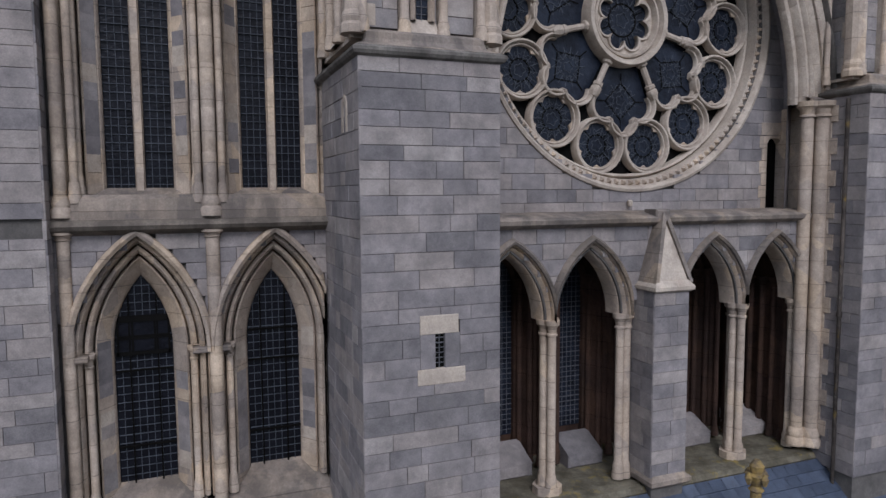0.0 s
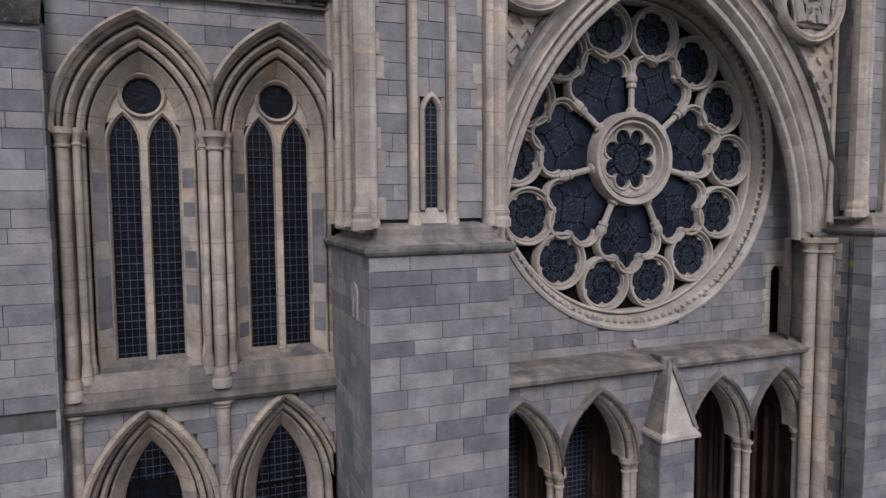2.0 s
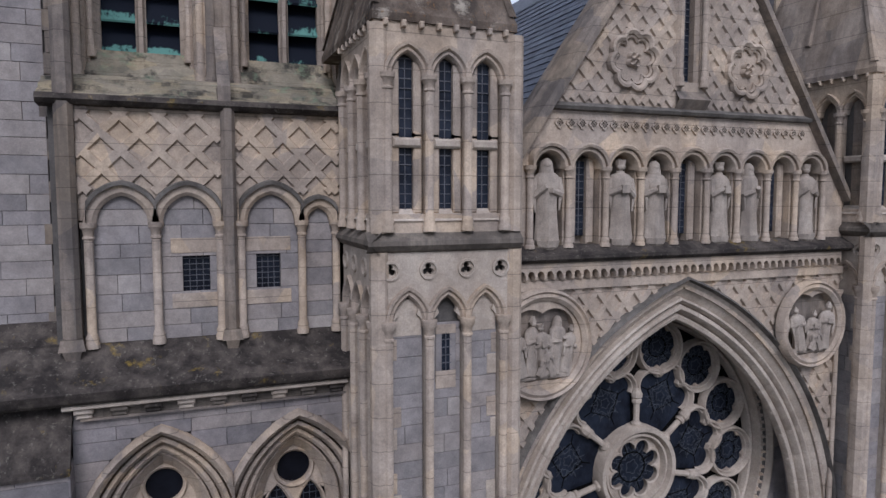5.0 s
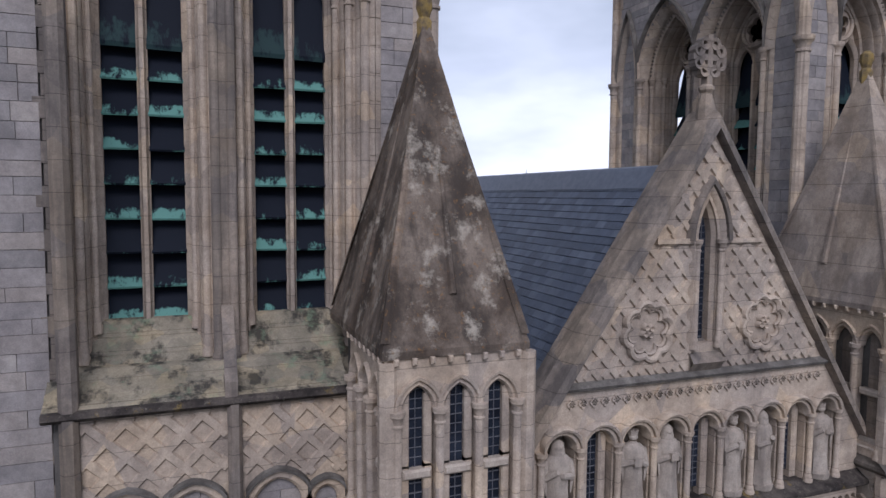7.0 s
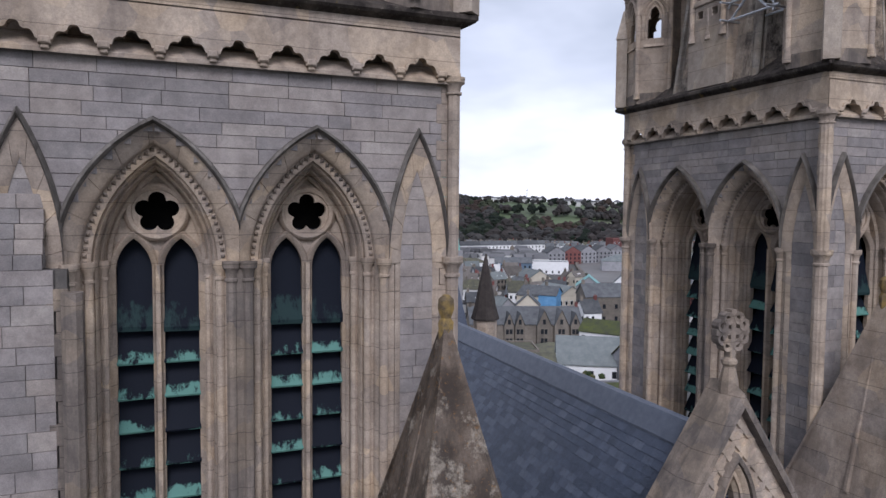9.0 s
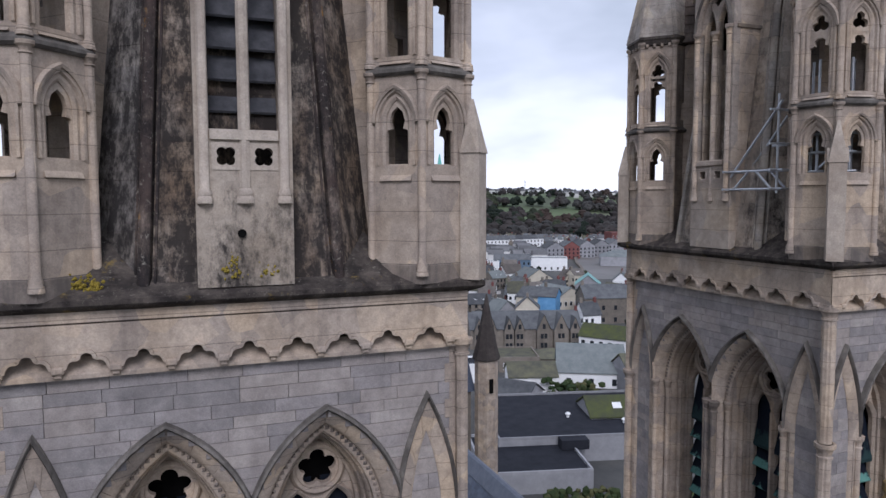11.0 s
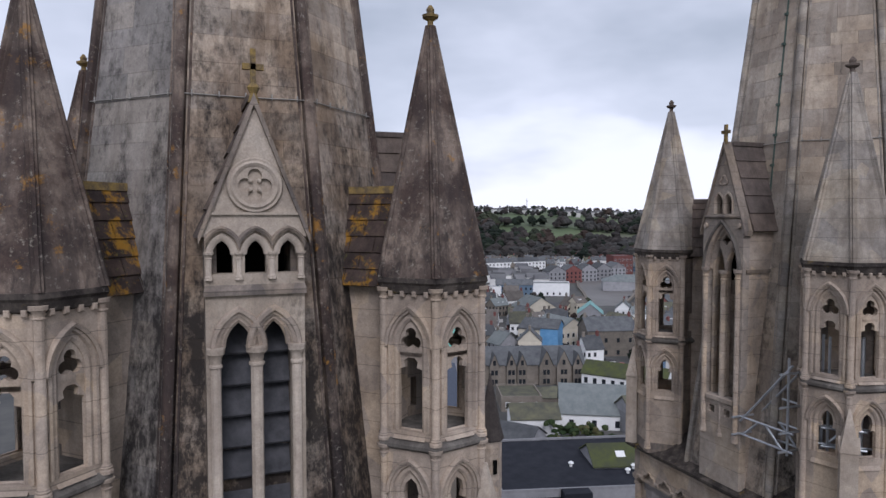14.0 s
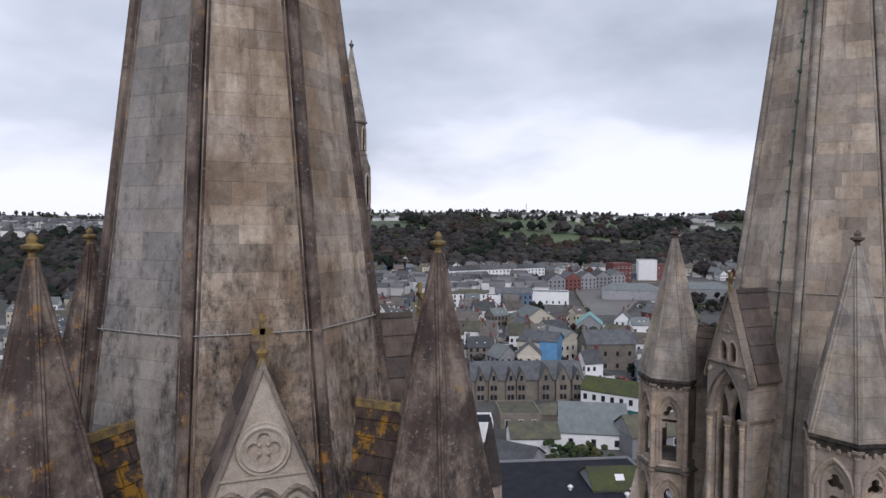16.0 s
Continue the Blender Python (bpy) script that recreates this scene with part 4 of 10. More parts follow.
def make_pinnacle():
    """One pinnacle about its own axis, its outer corner along +x; two storeys of open arches under a spirelet."""
    top = empty("corner_pinnacle")
    apo = PR * math.cos(math.pi / 6)
    hw_face = PR / 2

    def holes(z):
        out = []
        for spr, rise, sill, hw in ((34.95, 0.42, 34.30, 0.25), (37.25, 0.48, 35.95, 0.26)):
            w = arch_half(z, spr, hw, rise, 0.04)
            if w > 0 and z > sill:
                out.append((-w, w))
        return out
    fw = wall_plate(Mesh(), -hw_face + 0.01, hw_face - 0.01, 32.5, 38.1, 0.0, holes, 0.05, 0.16)
    face_me = data_of(fw, "wall", BATH)
    solid_me = data_of(wall_plate(Mesh(), -hw_face + 0.01, hw_face - 0.01, 32.5, 38.1, 0.0, lambda z: [(-0.12, 0.12)] if 36.0 < z < 36.5 else [], 0.05, 0.16), "wall", BATH_OLD)
    am = Mesh()
    for spr, rise, sill, hw in ((34.95, 0.42, 34.30, 0.25), (37.25, 0.48, 35.95, 0.26)):
        arch_sweep(am, 0, spr, hw, rise, [(-0.07, 0.10), (-0.06, 0.03), (-0.02, -0.0), (0.03, 0.015), (0.05, -0.03), (0.09, -0.03), (0.10, 0.01)], sill, 8)
        arch_sweep(am, 0, spr, hw, rise, [(0.085, 0.0), (0.09, -0.06), (0.13, -0.075), (0.155, -0.04), (0.155, 0.01)], None, 8)
    # trefoil heads: a pierced circle over a cusped light
    star_plate(am, 0, 37.36, foil_r(3, 0.088, 0.092, math.pi / 2), lambda x, z: in_arch(x, z, 0, 37.25, 0.25, 0.47, 37.10), 0.05, 0.09, 54)
    am.prism([(-0.25, 37.08), (0.25, 37.08), (0.25, 37.16), (-0.25, 37.16)], 0.05, 0.14)
    for s in (-1, 1):
        am.prism([(s * 0.25, 36.78), (s * 0.19, 36.90), (s * 0.10, 36.93), (s * 0.115, 37.02), (s * 0.05, 37.085), (s * 0.25, 37.085)][::-s], 0.05, 0.14)
    for s in (-1, 1):
        am.prism([(s * 0.24, 34.72), (s * 0.17, 34.84), (s * 0.10, 34.86), (s * 0.13, 34.98), (s * 0.09, 35.12), (s * 0.0, 35.20), (s * 0.0, 35.36), (s * 0.14, 35.22), (s * 0.24, 34.96)][::-s], 0.05, 0.13)
    # sloping sills
    for z, d in ((34.30, 0.24), (35.95, 0.12)):
        am.add([(-0.27, 0.10, z + 0.02), (0.27, 0.10, z + 0.02), (0.27, -0.05, z - d), (-0.27, -0.05, z - d), (-0.27, 0.10, z - d), (0.27, 0.10, z - d)], [(0, 3, 2, 1), (0, 4, 3), (1, 2, 5), (2, 3, 4, 5)])
    arch_me = data_of(am, "arch_moulding", BATH, True)
    for i in range(6):
        ang = 60 * i + 30
        fm = pose(0, 0, 0, 0, 0, ang + 90) @ pose(0, -apo, 0)
        inner = i in (2, 3)
        shared("wall", solid_me if inner else face_me, top, fm)
        if not inner:
            shared("arch_moulding", arch_me, top, fm)
    sh = data_of(shaft(shaft(Mesh(), 0, 0, 32.6, 35.72, 0.065, cap=0.16, base=0.2), 0, 0, 35.78, 38.16, 0.065, cap=0.18, base=0.12), "angle_shaft", BATH, True)
    for i in range(6):
        a = i * math.pi / 3
        shared("angle_shaft", sh, top, pose(PR * math.cos(a), PR * math.sin(a), 0))
    Mesh().rings([hexa(PR + 0.04, 35.66), hexa(PR + 0.09, 35.70), hexa(PR + 0.09, 35.75), hexa(PR - 0.02, 35.84)]).put("string_course", HOOD, top)
    Mesh().rings([hexa(PR + 0.02, 32.47), hexa(PR + 0.02, 32.75), hexa(PR - 0.06, 32.85)]).put("plinth", BATH_OLD, top)
    m = Mesh().rings([hexa(PR - 0.02, 38.05), hexa(PR + 0.05, 38.08), hexa(PR + 0.08, 38.20), hexa(PR + 0.11, 38.24), hexa(PR + 0.09, 38.31)])
    m.put("eaves_mould", WEATHER, top)
    cb = data_of(Mesh().bev(-0.035, 0.035, -0.07, 0.02, 38.02, 38.11, 0.012), "corbel", BATH)
    for i in range(6):
        if i in (2, 3):
            continue
        fm = pose(0, 0, 0, 0, 0, 60 * i + 120) @ pose(0, -apo, 0)
        for u in (-0.3, -0.1, 0.1, 0.3):
            shared("corbel", cb, top, fm @ pose(u, 0, 0))
    tip = 42.26
    m = Mesh().rings([hexa(PR + 0.07, 38.30), hexa(0.05, tip)])
    m.put("spirelet", CAPSTONE, top)
    for i in range(6):
        a = i * math.pi / 3
        c, s = math.cos(a), math.sin(a)
        m = Mesh()
        m.rings([[(c * (r + p) - s * q, s * (r + p) + c * q, z) for p, q in ((-0.05, -0.075), (0.0, -0.06), (0.0, -0.03), (0.035, -0.02), (0.035, 0.02), (0.0, 0.03), (0.0, 0.06), (-0.05, 0.075))]
                 for r, z in ((PR + 0.08, 38.32), (0.05, tip))], closed=False)
        m.put("spirelet_rib", CAPSTONE, top)
    m = Mesh().lathe(0, 0, ((0.07, tip - 0.12), (0.075, tip), (0.05, tip + 0.02), (0.05, tip + 0.08), (0.13, tip + 0.13), (0.14, tip + 0.17), (0.06, tip + 0.20), (0.07, tip + 0.26), (0.02, tip + 0.33)), 8)
    m.put("finial", GOLDLICH, top, "lichen-yellow carved finial", True)
    # the wall that ties the pinnacle to the spire, with its stone-slated ridge roof
    Mesh().box(-1.7, -0.55, -0.36, 0.36, 32.5, 38.1).put("link_wall", BATH, top)
    m = Mesh().prism([(-0.50, 38.12), (0.50, 38.12), (0.0, 39.66)], -0.3, 1.75)
    m.v = [(-y, x, z) for x, y, z in m.v]
    m.put("link_roof", MOSSY, top)
    for sgn in (-1, 1):
        ang = math.atan2(1.58, 0.54)
        tl = Mesh().add([(0, 0, 0.04), (-0.445, 0, 0.04), (-0.445, 0.31, 0.01), (0, 0.31, 0.01), (0, 0, 0), (-0.445, 0, 0)], [(0, 1, 2, 3), (0, 4, 5, 1)])
        tm = data_of(tl, "stone_slate", MOSSY)
        for k in range(6):
            for j in range(3):
                x0 = -0.40 - j * 0.46 - (0.22 if k % 2 else 0.0)
                f0 = k / 6
                pm = pose(x0, 0.54 - 0.54 * f0, 38.12 + 1.58 * f0, 180 - math.degrees(ang), 0, 0) @ Matrix.Diagonal((1, 1, -1, 1))
                shared("stone_slate", tm, top, Matrix.Diagonal((1, sgn, 1, 1)) @ pm)
    m = Mesh().prism([(-0.07, 39.62), (0.07, 39.62), (0.05, 39.74), (-0.05, 39.74)], 0.1, 1.75)
    m.v = [(-y, x, z) for x, y, z in m.v]
    m.put("ridge_stone", GOLDLICH, top)
    # small gabled buttress at the outer corner
    m = Mesh().box(PR - 0.06, PR + 0.26, -0.16, 0.16, 32.5, 34.55)
    m.rings([[(PR - 0.06, -0.18, 34.5), (PR + 0.28, -0.18, 34.5), (PR + 0.28, 0.18, 34.5), (PR - 0.06, 0.18, 34.5)], [(PR + 0.08 + a, b, 35.35) for a, b in ((-0.02, -0.02), (0.02, -0.02), (0.02, 0.02), (-0.02, 0.02))]])
    m.prism([(PR - 0.02, 34.5), (PR + 0.24, 34.5), (PR + 0.11, 34.8)], -0.19, 0.19)
    m.put("corner_buttress", PALE, top)
    return top


pin0 = make_pinnacle()
corners = [(cx, sx, sy) for cx in (TA, TB) for sx in (-1, 1) for sy in (-1, 1)]
for k, (cx, sx, sy) in enumerate(corners):
    mt = pose(cx + 2.80 * sx, TY + 2.80 * sy, 0, 0, 0, math.degrees(math.atan2(sy, sx)))
    if k == 0:
        pin = pin0
        pin.matrix_basis = mt
    else:
        pin = copy_thing(pin0, mt)
    if cx == TB:
        # the far tower's spirelets take paler stone
        for piece in pin.children_recursive:
            if piece.data and piece.material_slots and piece.material_slots[0].material == CAPSTONE:
                piece.material_slots[0].link = "OBJECT"
                piece.material_slots[0].material = CAP_PALE
            elif piece.data and piece.material_slots and piece.material_slots[0].material in (MOSSY, GOLDLICH):
                piece.material_slots[0].link = "OBJECT"
                piece.material_slots[0].material = SLABSTONE
    tagged(pin, "hexagonal stone pinnacle with open arches under a lichened spirelet" if cx == TA else "pale hexagonal stone pinnacle with open arches and spirelet", "pinnacle", "corner pinnacles")


# ---- broaches: low stone pyramids in the angles between spire and pinnacles ----
def broach(cx, x, y):
    m = Mesh().rings([[(-0.6, -0.42, 32.62), (0.6, -0.42, 32.62), (0.6, 0.7, 32.7), (-0.6, 0.7, 32.7)], [(a * 0.02, 0.45 + b * 0.02, 33.45) for a, b in ((-1, -1), (1, -1), (1, 1), (-1, 1))]])
    ob = m.put("corner_weathering", WEATHER)
    ob.location = (cx + x, TY + y, 0)
    return tagged(ob, "blackened stone weathering between spire and pinnacle", "stone slope")


for cx in (TA, TB):
    for x in (-1.75, 1.75):
        broach(cx, x, -HALF + 0.38)
    for y in (-1.75, 1.75):
        b = broach(cx, -HALF + 0.38, y)
        b.rotation_euler.z = radians(-90)


# ---- lucarnes: tall gabled windows on the spire's cardinal sides ----
def lucarne_roof(top, F, G0, GT):
    """Stone slabs down both slopes, and a ridge stone."""
    run = math.hypot(0.74, GT + 0.12 - G0)
    for s in (-1, 1):
        n = (s * (GT + 0.12 - G0) / run, 0.74 / run)
        for k in range(5):
            f0, f1 = k / 5, (k + 1) / 5 + 0.03
            q = [(s * 0.75 * (1 - f), G0 + (GT + 0.06 - G0) * f) for f in (f0, min(f1, 1.0))]
            vs = []
            for (x, z), up in zip(q, (0.05, 0.015)):
                vs += [(x + n[0] * up, F + 0.20, z + n[1] * up), (x + n[0] * up, -1.55, z + n[1] * up)]
            vs += [(q[0][0], F + 0.20, q[0][1]), (q[0][0], -1.55, q[0][1])]
            Mesh().add(vs, [(0, 1, 3, 2), (4, 5, 1, 0), (0, 2, 4)]).put("roof_slab", SLABSTONE, top)
    Mesh().bev(-0.07, 0.07, F + 0.20, -1.4, GT + 0.02, GT + 0.12, 0.03).put("ridge_stone", SLABSTONE, top)


def make_lucarne():
    top = empty("spire_lucarne")
    F = -3.50

    def holes(z):
        out = []
        for c in (-0.235, 0.235):
            w = arch_half(z, 37.45, 0.19, 0.36, 0.05)
            if w > 0 and z > 34.75:
                out.append((c - w, c + w))
        for c in (-0.44, 0.0, 0.44):
            w = arch_half(z, 38.72, 0.125, 0.20, 0.02)
            if w > 0 and z > 38.45:
                out.append((c - w, c + w))
        for c in (-0.25, 0.26):
            if 34.22 < z < 34.53:
                w = math.sqrt(max(0, 0.155 ** 2 - (z - 34.375) ** 2))
                out.append((c - w, c + w))
        return sorted(out)
    m = Mesh()
    wall_plate(m, -0.66, 0.66, 32.55, 38.98, F, holes, 0.04, 0.22)
    m.put("front_wall", LUCARNE, top)
    m = Mesh()
    for s in (-1, 1):
        m.box(min(s * 0.66, s * 0.5), max(s * 0.66, s * 0.5), F + 0.22, -1.9, 32.6, 38.98)
    m.put("side_wall", BATH_OLD, top)
    # near-black sheet puts the lucarne's inner shade into colour
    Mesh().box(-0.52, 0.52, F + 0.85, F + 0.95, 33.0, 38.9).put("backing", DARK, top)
    m = Mesh()
    for c in (-0.235, 0.235):
        arch_sweep(m, c, 37.45, 0.19, 0.36, [(-0.02, 0.16 + F), (-0.02, 0.05 + F), (0.02, 0.01 + F), (0.06, 0.03 + F), (0.07, -0.02 + F), (0.12, -0.03 + F), (0.13, 0.01 + F)], None, 8)
        arch_sweep(m, c, 37.45, 0.19, 0.36, [(0.12, F), (0.12, F - 0.07), (0.17, F - 0.08), (0.19, F - 0.03), (0.19, F + 0.01)], None, 8)
    m = clamp_x(m, -0.655, 0.655)
    m.put("arch_moulding", BATH, top, smooth=True)
    for x, y, r in ((-0.54, F - 0.01, 0.07), (0.0, F + 0.03, 0.085), (0.54, F - 0.01, 0.07)):
        shaft(Mesh(), x, y, 33.72, 37.47, r, cap=0.28, base=0.2).put("shaft", PALE, top, smooth=True)
    m = Mesh().box(-0.46, 0.46, F - 0.05, F + 0.02, 34.60, 34.74)
    m.put("transom", PALE, top)
    m = Mesh()
    for c in (-0.25, 0.26):
        star_plate(m, c, 34.375, foil_r(4, 0.07, 0.078, math.pi / 4), lambda x, z: max(abs(x - c), abs(z - 34.375)) < 0.185, F - 0.012, 0.08, 40)
    m.put("quatrefoil_panel", PALE, top)
    lb = data_of(Mesh().add([(-0.5, 0.42, 0), (0.5, 0.42, 0), (0.5, 0.66, 0.50), (-0.5, 0.66, 0.50), (-0.5, 0.44, -0.03), (0.5, 0.44, -0.03)], [(0, 1, 2, 3), (0, 4, 5, 1)]), "louvre_board", WOODLV)
    for k in range(7):
        shared("louvre_board", lb, top, pose(0, F, 34.6 + k * 0.45))
    m = Mesh().box(-0.68, 0.68, F - 0.06, F + 0.1, 38.17, 38.24)
    m.add([(-0.68, F - 0.06, 38.24), (0.68, F - 0.06, 38.24), (0.64, F + 0.06, 38.38), (-0.64, F + 0.06, 38.38)], [(0, 1, 2, 3)])
    m.put("ledge", BATH_OLD, top)
    m = Mesh()
    for c in (-0.44, 0.0, 0.44):
        arch_sweep(m, c, 38.72, 0.125, 0.20, [(-0.01, 0.14 + F), (-0.01, 0.02 + F), (0.03, -0.02 + F), (0.08, -0.03 + F), (0.09, 0.01 + F)], None, 7)
    for x in (-0.61, -0.22, 0.22, 0.61):
        shaft(m, x, F + 0.0, 38.38, 38.76, 0.04, cap=0.10, base=0.06, n=8)
    m.put("small_arcade", PALE, top, smooth=True)
    for c in (-0.44, 0.0, 0.44):
        q = meet_x(arch_sweep(Mesh(), 0, 38.72, 0.125, 0.20, [(0.10, F), (0.10, F - 0.05), (0.135, F - 0.07), (0.16, F - 0.03), (0.165, F + 0.01)], None, 8), 38.72, 0.125, 0.20, 0.22)
        q.v = [(x + c, y, z + 0.02) for x, y, z in q.v]
        q.put("hood_mould", BATH_OLD, top, smooth=True)
    # gable with a roundel
    m = Mesh().prism([(-0.70, 38.96), (0.70, 38.96), (0.0, 40.78)], F + 0.012, -2.0)
    m.put("gable", PALE, top)
    for s in (-1, 1):
        m = Mesh().prism([(s * 0.74, 38.86), (s * 0.74, 38.98), (0.0, 40.90), (0.0, 40.74)][::-s], F - 0.05, F + 0.20)
        m.put("gable_coping", BATH_OLD, top)
    lucarne_roof(top, F, 38.94, 40.80)
    m = Mesh().sweep(circle_path(0, 39.66, 0.30, 28), [(-0.05, F + 0.0), (-0.04, F - 0.05), (0.0, F - 0.07), (0.03, F - 0.045), (0.06, F - 0.05), (0.08, F)], True)
    m.put("roundel", PALE, top, "carved roundel with a cross flower", True)
    star_plate(Mesh(), 0, 39.66, foil_r(4, 0.093, 0.13, 0.0), lambda x, z: math.hypot(x, z - 39.66) < 0.265, F - 0.04, 0.05, 80).put("sunk_quatrefoil", PALE, top)
    for k in range(4):
        a = math.pi / 4 + k * math.pi / 2
        p = Mesh().lathe(0, 0, ((0.012, -0.04), (0.034, -0.02), (0.03, 0.015), (0.012, 0.03)), 8)
        p.v = [(0.085 * math.cos(a) + x, F - 0.02 - z, 39.66 + 0.085 * math.sin(a) + y) for x, y, z in p.v]
        p.put("cusp", PALE, top, smooth=True)
    m = Mesh().box(-0.60, 0.60, F - 0.03, F + 0.02, 39.26, 39.30)
    m.put("string", PALE, top)
    m = Mesh().box(-0.035, 0.035, F + 0.0, F + 0.07, 40.85, 41.5)
    m.box(-0.14, 0.14, F + 0.0, F + 0.07, 41.22, 41.30)
    m.lathe(0, F + 0.03, ((0.08, 40.78), (0.05, 40.9), (0.09, 40.98), (0.03, 41.06)), 7)
    m.put("cross_finial", GOLDLICH, top, "lichen-covered stone cross", False)
    # black stub: the shade in the hole is given by colour
    m = Mesh().lathe(0, 0, ((0.06, 0.0), (0.06, 0.08)), 10)
    m.v = [(x - 0.06, F + 0.04 - z, y + 33.30) for x, y, z in m.v]
    m.put("drain_hole", DARK, top)
    return top


def make_tall_lucarne():
    """The other spire's window: two lancets under one great arch, with two small openings in the gable."""
    top = empty("spire_lucarne")
    F = -3.50
    G0, GT = 38.88, 40.97

    def holes(z):
        out = []
        w = arch_half(z, 37.92, 0.45, 1.05, 0.02)
        if w > 0 and z > 34.75:
            out.append((-w, w))
        for c in (-0.15, 0.15):
            w = arch_half(z, 39.58, 0.105, 0.19, 0.02)
            if w > 0 and z > 39.30:
                out.append((c - w, c + w))
        for c in (-0.25, 0.25):
            if 34.25 < z < 34.50:
                w = math.sqrt(max(0, 0.125 ** 2 - (z - 34.375) ** 2))
                out.append((c - w, c + w))
        if z > G0:
            h = max(0.0, 0.70 * (GT - z) / (GT - G0))
            out += [(-9, -h), (h, 9)]
        return sorted(out)
    wall_plate(Mesh(), -0.66, 0.66, 32.55, GT - 0.06, F, holes, 0.04, 0.2).put("front_wall", LUCARNE_PALE, top)
    for s in (-1, 1):
        Mesh().box(min(s * 0.66, s * 0.5), max(s * 0.66, s * 0.5), F + 0.2, -1.9, 32.6, G0 + 0.05).put("side_wall", BATH, top)
        Mesh().box(min(s * 0.66, s * 0.70), max(s * 0.66, s * 0.70), F + 0.1, -1.9, 37.88, 37.96).put("side_string", BATH_OLD, top)
    # two near-black sheets hold the shade inside arch and gable
    Mesh().box(-0.52, 0.52, F + 0.8, F + 0.9, 33.0, 39.05).put("backing", DARK, top)
    Mesh().box(-0.35, 0.35, F + 0.4, F + 0.45, 39.2, 39.9).put("backing", DARK, top)
    arch_sweep(Mesh(), 0, 37.92, 0.45, 1.03, [(-0.05, 0.2 + F), (-0.05, 0.10 + F), (-0.01, 0.05 + F), (0.03, 0.06 + F), (0.04, -0.01 + F), (0.10, -0.04 + F), (0.115, 0.01 + F)], None, 10).put("arch_moulding", BATH, top, smooth=True)
    arch_sweep(Mesh(), 0, 37.92, 0.45, 1.03, [(0.10, F), (0.10, F - 0.07), (0.145, F - 0.09), (0.17, F - 0.03), (0.17, F + 0.01)], None, 10).put("hood_mould", HOOD, top, smooth=True)
    m = Mesh()
    for c in (-0.215, 0.215):
        arch_sweep(m, c, 37.88, 0.17, 0.60, [(-0.005, 0.24 + F), (-0.005, 0.14 + F), (0.03, 0.10 + F), (0.055, 0.14 + F)], 34.75, 8)
    star_plate(m, 0, 38.66, foil_r(4, 0.06, 0.065, 0.0), lambda x, z: in_arch(x, z, 0, 37.92, 0.44, 1.01, 37.7) and not any(in_arch(x, z, c, 37.88, 0.175, 0.61, 0) for c in (-0.215, 0.215)), F + 0.12, 0.08, 72)
    m.put("tracery", BATH, top, smooth=True)
    for x, y, r in ((-0.53, F - 0.01, 0.065), (0.0, F + 0.06, 0.075), (0.53, F - 0.01, 0.065)):
        shaft(Mesh(), x, y, 33.72, 37.96 if x else 37.90, r, cap=0.24, base=0.2).put("shaft", BATH, top, smooth=True)
    Mesh().bev(-0.46, 0.46, F - 0.05, F + 0.02, 34.60, 34.74, 0.02).put("transom", BATH, top)
    m = Mesh()
    for c in (-0.25, 0.25):
        star_plate(m, c, 34.375, foil_r(4, 0.058, 0.062, math.pi / 4), lambda x, z: max(abs(x - c), abs(z - 34.375)) < 0.16, F - 0.012, 0.08, 40)
    m.put("quatrefoil_panel", BATH, top)
    m = Mesh()
    for c in (-0.15, 0.15):
        arch_sweep(m, c, 39.58, 0.105, 0.19, [(0.0, 0.14 + F), (0.0, 0.02 + F), (0.03, -0.02 + F), (0.07, -0.02 + F), (0.08, 0.01 + F)], 39.31, 7)
    m.put("small_arcade", BATH, top, smooth=True)
    for c in (-0.55, 0.55):
        Mesh().lathe(c, 0, ((0.02, 0.0), (0.075, 0.02), (0.06, 0.07)), 8).put("boss", BATH, top, m=pose(0, F + 0.01, 39.02, 90, 0, 0), smooth=True)
    Mesh().bev(-0.58, 0.58, F - 0.06, F + 0.02, 39.20, 39.27, 0.02).put("string", BATH_OLD, top)
    Mesh().sweep(foil_path(0, 40.12, foil_r(3, 0.06, 0.06, math.pi / 2), 30), [(-0.02, F + 0.02), (-0.01, F - 0.03), (0.02, F - 0.03), (0.03, F + 0.01)], True).put("trefoil", BATH, top, smooth=True)
    for s in (-1, 1):
        Mesh().prism([(s * 0.74, G0 - 0.10), (s * 0.74, G0 + 0.02), (0.0, GT + 0.12), (0.0, GT - 0.04)][::-s], F - 0.05, F + 0.20).put("gable_coping", BATH_OLD, top)
    lucarne_roof(top, F, G0, GT)
    m = Mesh().box(-0.035, 0.035, F, F + 0.07, 41.02, 41.5)
    m.box(-0.12, 0.12, F, F + 0.07, 41.28, 41.36)
    m.put("cross_finial", GOLDLICH, top, "lichen-covered stone cross")
    return top


LUCARNE_PALE = stone("pale_lucarne_limestone", (0.53, 0.46, 0.385), (0.40, 0.335, 0.27), (0.20, 0.165, 0.14), streak=0.4, joints=0.5)
luc0, luc1 = make_lucarne(), make_tall_lucarne()
